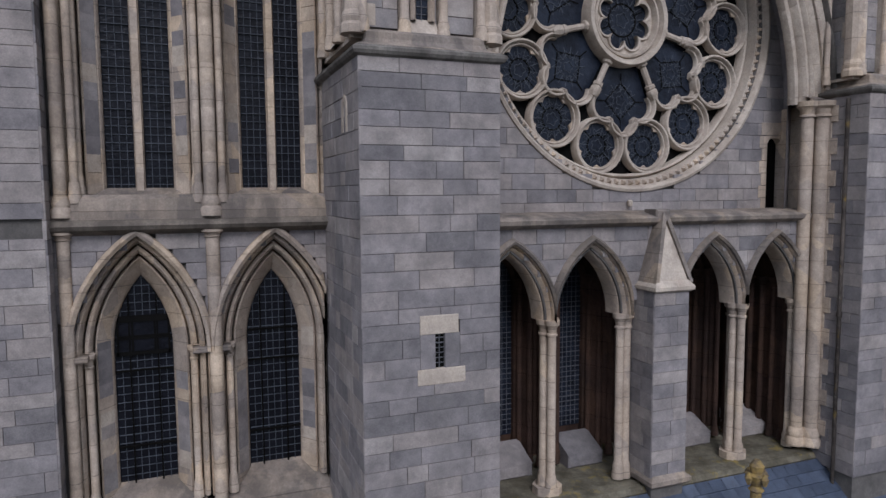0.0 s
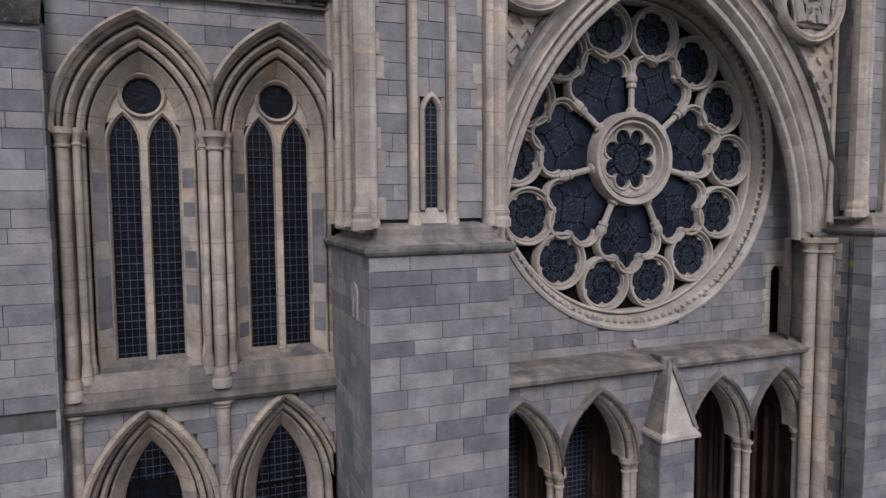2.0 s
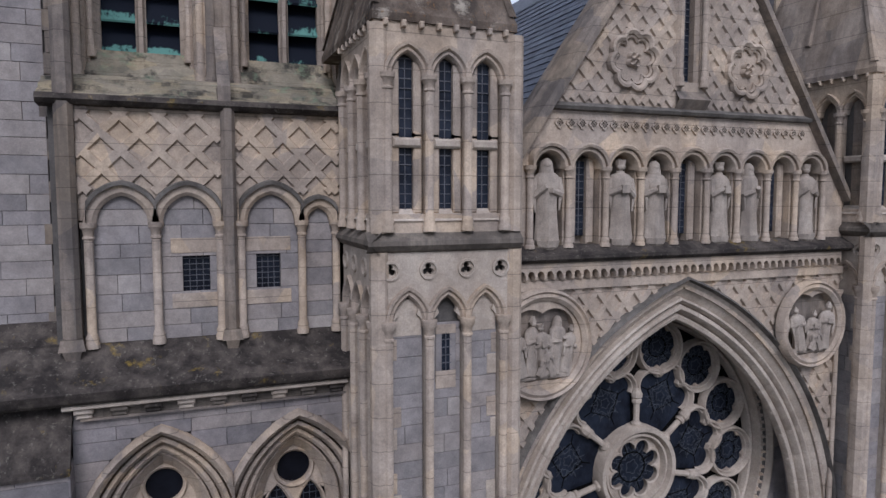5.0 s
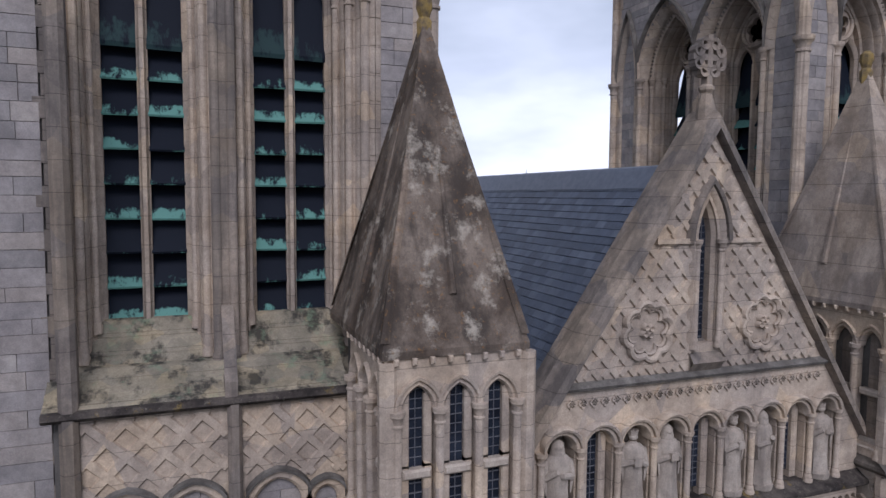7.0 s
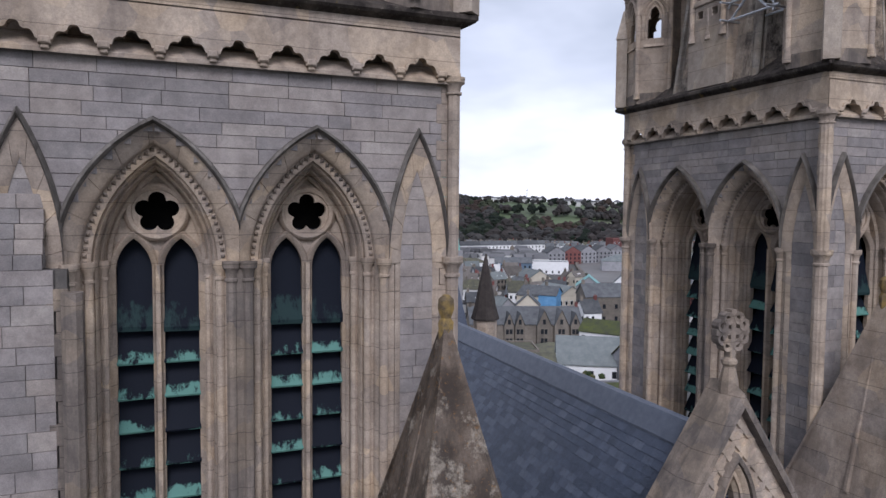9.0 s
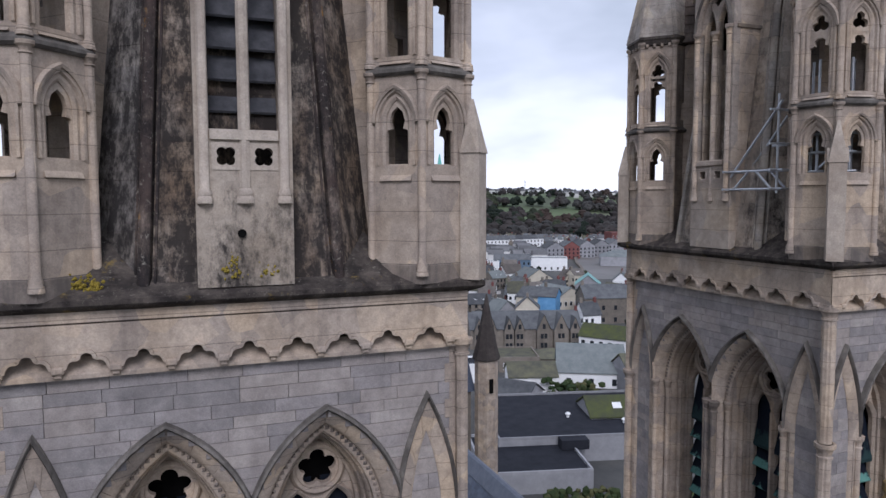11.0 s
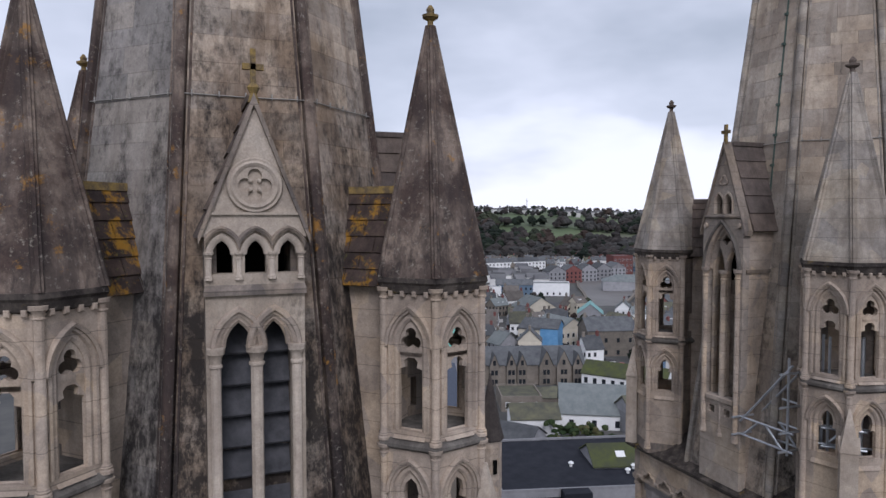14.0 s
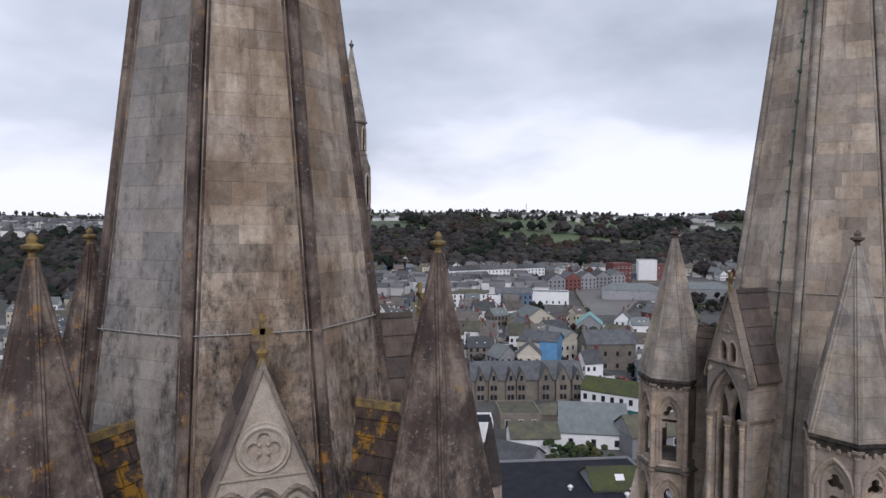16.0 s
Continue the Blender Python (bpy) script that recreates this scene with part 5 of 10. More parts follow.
for k, (cx, rz) in enumerate(((TA, 0), (TA, 90), (TA, 180), (TB, 0), (TB, -90))):
    mt = pose(cx, TY, 0, 0, 0, rz)
    if k == 0:
        luc = luc0
        luc.matrix_basis = mt
    elif k == 3:
        luc = luc1
        luc.matrix_basis = mt
    else:
        luc = copy_thing(luc0 if cx == TA else luc1, mt)
    tagged(luc, "tall gabled stone window on the spire, twin arches below a roundel" if cx == TA else "tall gabled stone window on the spire, two lancets under one arch", "dormer", "spire dormers")


# tufts of yellow moss on the ledge below the lucarne
MOSS = plain("yellow_moss", (0.16, 0.13, 0.02), (0.33, 0.24, 0.03), 0.95, scale=14.0, bumps=0.6)
for x, y, z, h, seed in ((-0.22, -0.30, 32.66, 0.5, 1), (0.28, -0.28, 32.68, 0.34, 2), (-2.15, -0.12, 32.58, 0.22, 3), (-2.0, -0.16, 32.56, 0.16, 4)):
    rnd = random.Random(seed)
    m = Mesh()
    for k in range(46):
        px, pz, r = x + rnd.gauss(0, 0.075), z + abs(rnd.gauss(0, 0.42)) * h, rnd.uniform(0.012, 0.032)
        py = y + 0.04 + (pz - z) * 0.1 + rnd.gauss(0, 0.012)
        m.rings([[(px + r * math.cos(t) * f, py + r * math.sin(t) * f, pz + r * g) for t in (0.3, 1.9, 3.4, 4.9)] for f, g in ((0.4, -0.8), (1.0, 0.0), (0.3, 0.9))])
    tagged(m.put("moss_tuft", MOSS), "tuft of yellow moss growing on the blackened ledge", "moss", kind="stuff")


# ---- west wall of the tower: paired windows in two storeys ----
WX0, WX1 = -2.12, 1.74


def lattice(m, x0, x1, z0, z1, y, inside, dx=0.105, dz=0.095, w=0.009):
    """Lead cames over a light: thin upright and level bars."""
    n = max(2, round((x1 - x0) / dx))
    for i in range(1, n):
        x = x0 + (x1 - x0) * i / n
        a, z = None, z0
        while z <= z1 + 0.02:
            ok = z <= z1 and inside(x, z)
            if ok and a is None:
                a = z
            if not ok and a is not None:
                m.box(x - w / 2, x + w / 2, y - 0.006, y + 0.01, a, z)
                a = None
            z += 0.02
    z, k = z0 + dz, 1
    while z < z1:
        a, x = None, x0
        while x <= x1 + 0.02:
            ok = x <= x1 and inside(x, z)
            if ok and a is None:
                a = x
            if not ok and a is not None:
                t = 0.014 if k % 6 == 0 else w
                m.box(a, x, y - (0.02 if k % 5 == 0 else 0.006), y + 0.01, z - t / 2, z + t / 2)
                a = None
            x += 0.02
        z += dz
        k += 1
    return m


L_SPR, L_HW, L_RISE = 10.07, 0.42, 1.12
U_SPR, U_HW, U_RISE = 15.85, 0.52, 0.998
WINX = 0.98
L_ORDER = [(0.0, -0.28), (0.0, -0.38), (0.03, -0.43), (0.20, -0.66), (0.225, -0.64), (0.23, -0.42), (0.255, -0.42), (0.26, -0.74), (0.30, -0.79), (0.35, -0.76), (0.355, -0.52), (0.38, -0.52), (0.385, -0.86), (0.42, -0.93), (0.465, -0.90), (0.47, -0.62), (0.49, -0.62), (0.50, -0.97), (0.53, -0.94)]
U_ORDER = [(0.0, -0.36), (0.0, -0.46), (0.17, -0.66), (0.195, -0.64), (0.20, -0.42), (0.225, -0.42), (0.23, -0.74), (0.28, -0.79), (0.33, -0.76), (0.335, -0.52), (0.36, -0.52), (0.365, -0.86), (0.42, -0.93), (0.47, -0.90), (0.475, -0.62), (0.50, -0.62), (0.51, -0.95), (0.57, -0.99), (0.60, -0.94)]


def bays_holes(z):
    out = []
    for s in (-WINX, WINX):
        for spr, hw, rise, lo, hi, o in ((L_SPR, L_HW, L_RISE, 7.4, 12.0, 0.50), (U_SPR, U_HW, U_RISE, 12.05, 17.9, 0.58)):
            if lo < z < hi:
                w = arch_half(z, spr, hw, rise, o)
                if w > 0:
                    out.append((s - w, s + w))
    return out


wall_w = tagged(wall_plate(Mesh(), WX0, WX1, -4, 18.1, -0.89, bays_holes, 0.06, 0.9).put("wall_west_bays", MORTAR), "granite ashlar wall with two storeys of pointed windows", "wall", kind="structure")


def bays_clear(z):
    return [(a - 0.03, b + (0.03 if b < 1 else 0.0)) for a, b in bays_holes(z)]


ashlar(wall_w, WX0, WX1, 10.6, 11.86, -0.95, GRANITE, bays_clear, None, 3)
ashlar(wall_w, WX0, WX1, 15.9, 17.85, -0.95, GRANITE, bays_clear, None, 4)


def low_window(s):
    win = tagged(empty("pointed_window", s * WINX - 0.06, 0, 0), "pointed lancet window with leaded glass and stone mouldings", "window", "lower windows")
    m = arch_sweep(Mesh(), 0, L_SPR, L_HW, L_RISE, L_ORDER, 7.75, 12)
    clamp_x(m, *((-1.02, 0.978) if s < 0 else (-0.978, 0.77)))
    m.put("moulded_order", BATH, win, smooth=True)
    m = arch_sweep(Mesh(), 0, L_SPR - 0.02, L_HW, L_RISE, [(0.49, -0.93), (0.49, -1.05), (0.54, -1.09), (0.59, -1.04), (0.60, -0.93)], None, 12)
    clamp_x(m, *((-1.1, 0.97) if s < 0 else (-0.97, 0.76)))
    m.put("hood_mould", BATH, win, smooth=True)
    g = arch_panel(Mesh(), 0, L_SPR, L_HW, L_RISE, 7.75, -0.33)
    g.put("glass", GLASS_DARK, win)
    for side in (-1, 1):
        if not (s > 0 and side > 0):
            Mesh().bev(min(side * 0.70, side * 0.96), max(side * 0.70, side * 0.96), -1.03, -0.80, L_SPR - 0.05, L_SPR + 0.04, 0.02).put("impost", BATH_OLD, win)
    if s < 0:
        # an opening casement of plain glass
        q = Mesh().box(-0.41, 0.41, -0.385, -0.35, 9.94, 10.0)
        for x, z0, z1 in ((-0.38, 9.94, 10.52), (0.35, 9.94, 10.52), (-0.17, 10.0, 10.46), (0.15, 10.0, 10.46)):
            q.box(x, x + 0.03, -0.385, -0.35, z0, z1)
        q.box(-0.41, 0.41, -0.385, -0.35, 10.46, 10.56).box(-0.38, 0.38, -0.38, -0.352, 10.22, 10.25)
        q.put("casement", DARK, win, "dark iron casement")
        Mesh().box(-0.38, 0.38, -0.36, -0.35, 9.96, 10.5).put("glass", GLASS_DARK, win)
    lattice(Mesh(), -L_HW, L_HW, 7.9, 11.2, -0.345, lambda x, z: in_arch(x, z, 0, L_SPR, L_HW, L_RISE, 7.8), 0.105, 0.13).put("lead_lattice", LEAD, win)
    m = Mesh()
    for x in (-0.2, 0.2):
        m.box(x - 0.012, x + 0.012, -0.375, -0.345, 7.9, 11.0)
    for z in (8.5, 9.7, 10.2):
        m.box(-L_HW, L_HW, -0.38, -0.35, z - 0.015, z + 0.015)
    m.put("iron_bars", DARK, win)
    # grey stones that alternate in the splay
    rnd = random.Random(31 + s)
    for side in (-1, 1):
        z = 7.9
        while z < 10.1:
            h = rnd.choice((0.20, 0.24, 0.28))
            tone = rnd.choice((GRANITE, GRANITE, GRANITE_UP, PALE, None, BATH))
            if tone:
                a, b = (0.035, -0.437), (0.198, -0.657)
                n = 0.004
                xs = [(side * (L_HW + a[0] - n), a[1] - n), (side * (L_HW + b[0] - n), b[1] - n)]
                q = Mesh().add([(xs[0][0], xs[0][1], z), (xs[1][0], xs[1][1], z), (xs[1][0], xs[1][1], z + h), (xs[0][0], xs[0][1], z + h)], [(0, 1, 2, 3) if side < 0 else (3, 2, 1, 0)])
                q.put("splay_stone", tone, win)
            z += h
        if not (s > 0 and side > 0):
            shaft(Mesh(), side * (L_HW + 0.30), -0.78, 7.7, L_SPR + 0.04, 0.055, cap=0.22).put("jamb_shaft", BATH, win, smooth=True)
    m = Mesh().add([(-0.75, -0.30, 7.95), (0.75, -0.30, 7.95), (0.9, -1.1, 7.45), (-0.9, -1.1, 7.45), (0.9, -1.1, 7.2), (-0.9, -1.1, 7.2)], [(0, 3, 2, 1), (3, 5, 4, 2)])
    m.put("sloping_sill", BATH_OLD, win)
    return win


def high_window(s):
    win = tagged(empty("twin_light_window", s * WINX, 0, 0), "tall twin-light pointed window with a round eye above", "window", "upper windows")
    m = arch_sweep(Mesh(), 0, U_SPR, U_HW, U_RISE, U_ORDER, 12.3, 12)
    clamp_x(m, *((-1.05, 0.978) if s < 0 else (-0.978, 0.77)))
    m.put("moulded_order", BATH, win, smooth=True)
    m = arch_sweep(Mesh(), 0, U_SPR, U_HW, U_RISE, [(0.56, -0.93), (0.56, -1.07), (0.61, -1.13), (0.66, -1.07), (0.67, -0.93)], None, 12)
    clamp_x(m, *((-1.2, 0.979) if s < 0 else (-0.979, 0.77)))
    m.put("hood_mould", BATH, win, smooth=True)
    lights = (-0.27, 0.27)
    m = Mesh()
    for c in lights:
        arch_sweep(m, c, 15.72, 0.205, 0.46, [(-0.005, -0.30), (-0.005, -0.40), (0.03, -0.45), (0.06, -0.45)], 12.4, 8)
    m.rings([[(-0.07, -0.36, z), (-0.05, -0.46, z), (0.05, -0.46, z), (0.07, -0.36, z)] for z in (12.35, 15.85)], closed=True)
    m.sweep(circle_path(0, 16.46, 0.29, 32), [(-0.02, -0.34), (-0.02, -0.44), (0.02, -0.49), (0.05, -0.44)], True)
    star_plate(m, 0, 16.46, foil_r(6, 0.155, 0.165, math.pi / 2), lambda x, z: math.hypot(x, z - 16.46) < 0.285, -0.37, 0.03, 72)
    star_plate(m, 0, 16.46, lambda a: 0.305, lambda x, z: in_arch(x, z, 0, U_SPR, U_HW + 0.02, U_RISE + 0.01, 15.3) and not any(in_arch(x, z, c, 15.72, 0.21, 0.47, 0) for c in lights), -0.42, 0.05, 72)
    m.put("tracery", BATH, win, smooth=True)
    g = Mesh()
    for c in lights:
        arch_panel(g, c, 15.72, 0.21, 0.47, 12.4, -0.34)
    g.add([(x, -0.35, z) for x, z, _, _ in circle_path(0, 16.46, 0.30, 24)], [tuple(range(24))])
    g.put("glass", GLASS_DARK, win)
    m = Mesh()
    for c in lights:
        lattice(m, c - 0.205, c + 0.205, 12.45, 16.2, -0.355, lambda x, z: in_arch(x, z, c, 15.72, 0.205, 0.46, 12.42), 0.1, 0.125)
    m.put("lead_lattice", LEAD, win)
    rnd = random.Random(77 + s)
    for side in (-1, 1):
        z = 12.75
        while z < 15.4:
            h = rnd.choice((0.22, 0.26, 0.3))
            tone = rnd.choice((GRANITE, GRANITE, GRANITE_UP, PALE, None, BATH))
            if tone:
                n = 0.004
                xs = [(side * (U_HW + 0.005 - n), -0.468 - n), (side * (U_HW + 0.165 - n), -0.655 - n)]
                Mesh().add([(xs[0][0], xs[0][1], z), (xs[1][0], xs[1][1], z), (xs[1][0], xs[1][1], z + h), (xs[0][0], xs[0][1], z + h)], [(0, 1, 2, 3) if side < 0 else (3, 2, 1, 0)]).put("splay_stone", tone, win)
            z += h
        if not (s > 0 and side > 0):
            shaft(Mesh(), side * (U_HW + 0.27), -0.80, 12.42, U_SPR + 0.04, 0.055, cap=0.24).put("jamb_shaft", BATH, win, smooth=True)
    m = Mesh().add([(-0.9, -0.38, 12.52), (0.74, -0.38, 12.52), (0.74, -1.05, 12.18), (-0.9, -1.05, 12.18), (0.74, -1.05, 12.02), (-0.9, -1.05, 12.02)], [(0, 3, 2, 1), (3, 5, 4, 2)])
    m.put("sloping_sill", BATH_OLD, win)
    return win


for s in (-1, 1):
    low_window(s)
    high_window(s)

# full-height shafts between the bays, each of base, drum and capital
def bay_shaft(x, y, z0, z1, r, cap, label):
    top = tagged(empty("bay_shaft", x, y, z0), label, "column", "bay shafts")
    h = z1 - z0
    Mesh().lathe(0, 0, ((r * 1.6, 0), (r * 1.6, 0.11), (r * 1.3, 0.15), (r * 1.45, 0.2), (r * 1.1, 0.3)), 12).put("base", BATH, top, smooth=True)
    k = max(3, round((h - cap - 0.3) / 0.62))
    for i in range(k):
        a, b = 0.3 + (h - cap - 0.3) * i / k, 0.3 + (h - cap - 0.3) * (i + 1) / k
        Mesh().lathe(0, 0, ((r * 0.97, a), (r, a + 0.008), (r, b - 0.008), (r * 0.97, b)), 12).put("drum", BATH, top, smooth=True)
    q = h - cap
    Mesh().lathe(0, 0, ((r, q), (r * 1.3, q + 0.01), (r * 1.3, q + cap * 0.15), (r * 1.02, q + cap * 0.2), (r * 1.25, q + cap * 0.55), (r * 1.75, q + cap * 0.7), (r * 1.75, q + cap * 0.84), (r * 1.8, h)), 12).put("capital", BATH, top, smooth=True)
    return top


for x, r in ((-1.98, 0.085), (0.0, 0.10)):
    bay_shaft(x, -0.98, 7.3, 11.9, r, 0.12, "slender buff stone shaft between two windows")
    for dx in (-0.17, 0.0, 0.17):
        if x + dx > WX0:
            bay_shaft(x + dx, -0.99 if dx == 0 else -0.93, 12.1 if dx == 0 else 12.3, U_SPR + 0.06, r if dx == 0 else 0.055, 0.28 if dx == 0 else 0.24, "slender buff stone shaft in a cluster between windows")

# string course between the storeys
prof = [(-0.95, 11.84), (-1.02, 11.86), (-1.14, 11.92), (-1.18, 11.98), (-1.12, 12.04), (-0.95, 12.10)]
m = Mesh().rings([[(x, y, z) for y, z in prof] for x in (-6.0, WX1)], closed=False)
tagged(m.put("string_course", SOILED), "projecting stone string course, black below", "moulding", kind="structure")
m = Mesh().rings([[(x, y, z) for y, z in ((-1.05, 12.05), (-0.98, 12.35), (-0.88, 12.42))] for x in (WX0, WX1)], closed=False)
tagged(m.put("string_weathering", BATH_OLD), "soiled stone slope above the string course", "moulding", kind="structure")

# plain buttress beside the bays, set back at its sloping head
butt = tagged(Mesh().box(-6.0, -2.13, -1.29, 0.2, -4, 17.25).put("wall_buttress", MORTAR), "granite ashlar buttress with a blackened sloping head", "wall", kind="structure")
ashlar(butt, -4.6, -2.13, 7.2, 11.84, -1.35, GRANITE, None, None, 21, (0.45, 1.1))
ashlar(butt, -4.6, -2.13, 12.1, 17.25, -1.35, GRANITE, None, None, 22, (0.45, 1.1))
ashlar(butt, 0, 0.42, 7.2, 17.25, 0, GRANITE, None, pose(-2.11, -0.93, 0, 0, 0, 0) @ pose(0, 0, 0, 0, 0, 90) @ pose(-0.42, 0, 0), 23, (0.2, 0.42))
for k in range(3):
    y0, y1 = -1.42 + 0.16 * k, -1.42 + 0.16 * (k + 1)
    z0, z1 = 17.22 + 0.28 * k, 17.22 + 0.28 * (k + 1)
    Mesh().add([(-6, y0, z0), (-2.10, y0, z0), (-2.10, y1, z1), (-6, y1, z1), (-6, y0, z0 - 0.05), (-2.10, y0, z0 - 0.05), (-2.10, y1, z0)], [(0, 1, 2, 3), (4, 5, 1, 0), (1, 5, 6, 2)]).put("sloping_slab", WEATHER, butt)
up = tagged(Mesh().box(-6.0, -2.21, -0.24, 0.2, 17.9, 28.55).put("wall_tower_corner", MORTAR), "granite ashlar corner pier of the tower", "wall", kind="structure")
ashlar(up, -4.4, -2.36, 18.7, 28.55, -0.30, GRANITE_UP, None, None, 25, (0.35, 0.9))
z, k = 18.7, 0
while z < 28.2:
    w = 0.26 if k % 2 else 0.15
    shared("quoin", block_mesh(w, 0.30, BATH_OLD), up, pose(-2.19 - w, -0.302, z))
    z += 0.30
    k += 1
for k in range(5):
    ashlar(up, -3.06, -2.48, 28.55 + 0.2 * k, 28.75 + 0.2 * k, -0.30 + 0.07 * k, GRANITE_UP, None, None, 30 + k, (0.22, 0.5))
Mesh().add([(-6.0, -0.62, 18.76), (-2.2, -0.62, 18.76), (-2.2, -0.29, 19.1), (-6.0, -0.29, 19.1)], [(0, 1, 2, 3)]).put("weathering", WEATHER, up)

# corbelled eaves and mossy weathering over the windows
eaves = tagged(empty("corbelled_eaves", -0.2, -0.95, 18.0), "corbelled eaves with a mossy blackened stone slope", "eaves")
def eave_part(m, name, mat, label=""):
    m.v = [(x + 0.2, y + 0.95, z - 18.0) for x, y, z in m.v]
    return m.put(name, mat, eaves, label)
eave_part(Mesh().rings([[(x, y, z) for y, z in ((-0.9, 17.98), (-1.17, 17.98), (-1.20, 18.00), (-1.20, 18.04), (-1.17, 18.06), (-0.9, 18.10))] for x in (-2.2, 1.72)], closed=False), "fillet", PALE)
eave_part(Mesh().rings([[(x, y, z) for y, z in ((-0.95, 18.06), (-1.24, 18.07), (-1.30, 18.12), (-1.34, 18.20), (-1.36, 18.26), (-1.28, 18.31), (-0.98, 18.50), (-0.72, 18.78), (-0.6, 18.80))] for x in (-6.0, 1.80)], closed=False), "weathering", WEATHER, "blackened sloping stones with moss")
eave_part(Mesh().box(-1.95, 1.70, -1.02, -0.9, 17.82, 17.985), "recessed_band", SOILED, "soot-darkened recessed band")
eave_part(Mesh().box(-2.0, 1.72, -1.06, -0.9, 17.785, 17.822), "bead", BATH_OLD)
for k in range(9):
    x = -1.95 + 0.44 * k
    m = Mesh().bev(x - 0.12, x + 0.12, -1.14, -1.0, 17.90, 17.98, 0.02)
    m.bev(x - 0.10, x + 0.10, -1.09, -1.0, 17.825, 17.90, 0.02)
    eave_part(m, "corbel", (PALE, SOILED, WEATHER)[(k * 7) % 3])

# blind arcade with two small windows, and the diaper panel above it
BY = -0.66
ARC = ((-1.84, -0.97), (-0.97, -0.09), (0.21, 1.12), (1.12, 1.66))


def arcade_holes(z):
    out = []
    for c, w in ((-0.43, 0.19), (0.62, 0.18)):
        if 19.45 < z < 20.05:
            out.append((c - w, c + w))
    return out


wall_b = tagged(wall_plate(Mesh(), -2.3, 1.75, 18.5, 22.2, BY + 0.06, arcade_holes, 0.05, 0.3).put("wall_arcade", MORTAR), "granite wall behind a blind arcade", "wall", kind="structure")


def arcade_spans(z):
    out = list(arcade_holes(z))
    free = []
    for a, b in ARC:
        c, hw = (a + b) / 2, (b - a) / 2 - 0.1
        w = arch_half(z, 20.50, hw, hw * 1.18, 0.06)
        if w > 0:
            free.append((c - w, c + w))
    edges = [-9] + [e for f in free for e in f] + [9]
    return sorted(out + [(edges[i], edges[i + 1]) for i in range(0, len(edges), 2)])


ashlar(wall_b, -2.2, 1.7, 18.72, 21.2, BY, GRANITE_UP, arcade_spans, None, 41, (0.28, 0.7))
arcade = tagged(empty("blind_arcade", -0.2, BY, 18.7), "blind arcade of pointed stone arches on shafts", "arcade")


def arc_part(m, name, mat, smooth=True, label=""):
    m.v = [(x + 0.2, y - BY, z - 18.7) for x, y, z in m.v]
    return m.put(name, mat, arcade, label, smooth)


for a, b in ARC:
    c, hw = (a + b) / 2, (b - a) / 2 - 0.1
    m = arch_sweep(Mesh(), c, 20.50, hw, hw * 1.18, [(0.0, BY + 0.06), (0.0, BY - 0.08), (0.05, BY - 0.13), (0.15, BY - 0.13), (0.17, BY - 0.08)], None, 8)
    arc_part(m, "arch", BATH)
    m = arch_sweep(Mesh(), c, 20.50, hw, hw * 1.18, [(0.15, BY - 0.1), (0.15, BY - 0.19), (0.20, BY - 0.20), (0.22, BY - 0.1)], None, 8)
    arc_part(clamp_x(m, a - 0.02, b + 0.02), "hood_mould", HOOD)
for x in (-1.84, -0.97, -0.09, 0.21, 1.12, 1.66):
    arc_part(shaft(Mesh(), x, BY - 0.10, 18.74, 20.52, 0.062, cap=0.24, base=0.2), "shaft", BATH)
for x, w in ((0.05, 0.10), (-2.08, 0.12)):
    m = Mesh().rings([[(x - w, BY + 0.05, z), (x - w, BY - 0.16, z), (x - w * 0.5, BY - 0.24, z), (x + w * 0.5, BY - 0.24, z), (x + w, BY - 0.16, z), (x + w, BY + 0.05, z)] for z in ((18.75, 22.2) if x > -1 else (18.75, 24.0, 28.3))])
    m.rings([[(x - w - 0.05, BY - 0.28, 18.74), (x + w + 0.05, BY - 0.28, 18.74), (x + w + 0.05, BY, 18.74), (x - w - 0.05, BY, 18.74)], [(x - w - 0.02, BY - 0.25, 18.9), (x + w + 0.02, BY - 0.25, 18.9), (x + w, BY, 18.9), (x - w, BY, 18.9)]])
    m.rings([[(x - 0.02, BY - 0.1, 18.35), (x + 0.02, BY - 0.1, 18.35), (x + 0.02, BY, 18.35), (x - 0.02, BY, 18.35)], [(x - w, BY - 0.28, 18.74), (x + w, BY - 0.28, 18.74), (x + w, BY, 18.74), (x - w, BY, 18.74)]])
    arc_part(m, "pilaster", BATH_OLD, False)
for c, w in ((-0.43, 0.19), (0.62, 0.18)):
    win = tagged(empty("small_window", c, BY, 19.75), "small square leaded window in a plain stone frame", "window", "small square windows")
    Mesh().add([(-w, 0.10, -0.3), (w, 0.10, -0.3), (w, 0.10, 0.3), (-w, 0.10, 0.3)], [(0, 1, 2, 3)]).put("glass", GLASS, win)
    lattice(Mesh(), -w, w, -0.3, 0.3, 0.09, lambda x, z: True, 0.09, 0.085, 0.009).put("lead_lattice", LATTICE, win)
    Mesh().bev(-w - 0.16, w + 0.16, -0.012, 0.05, 0.30, 0.52, 0.006).put("lintel", BATH, win)
    Mesh().bev(-w - 0.16, w + 0.16, -0.012, 0.05, -0.52, -0.30, 0.006).put("sill", BATH, win)


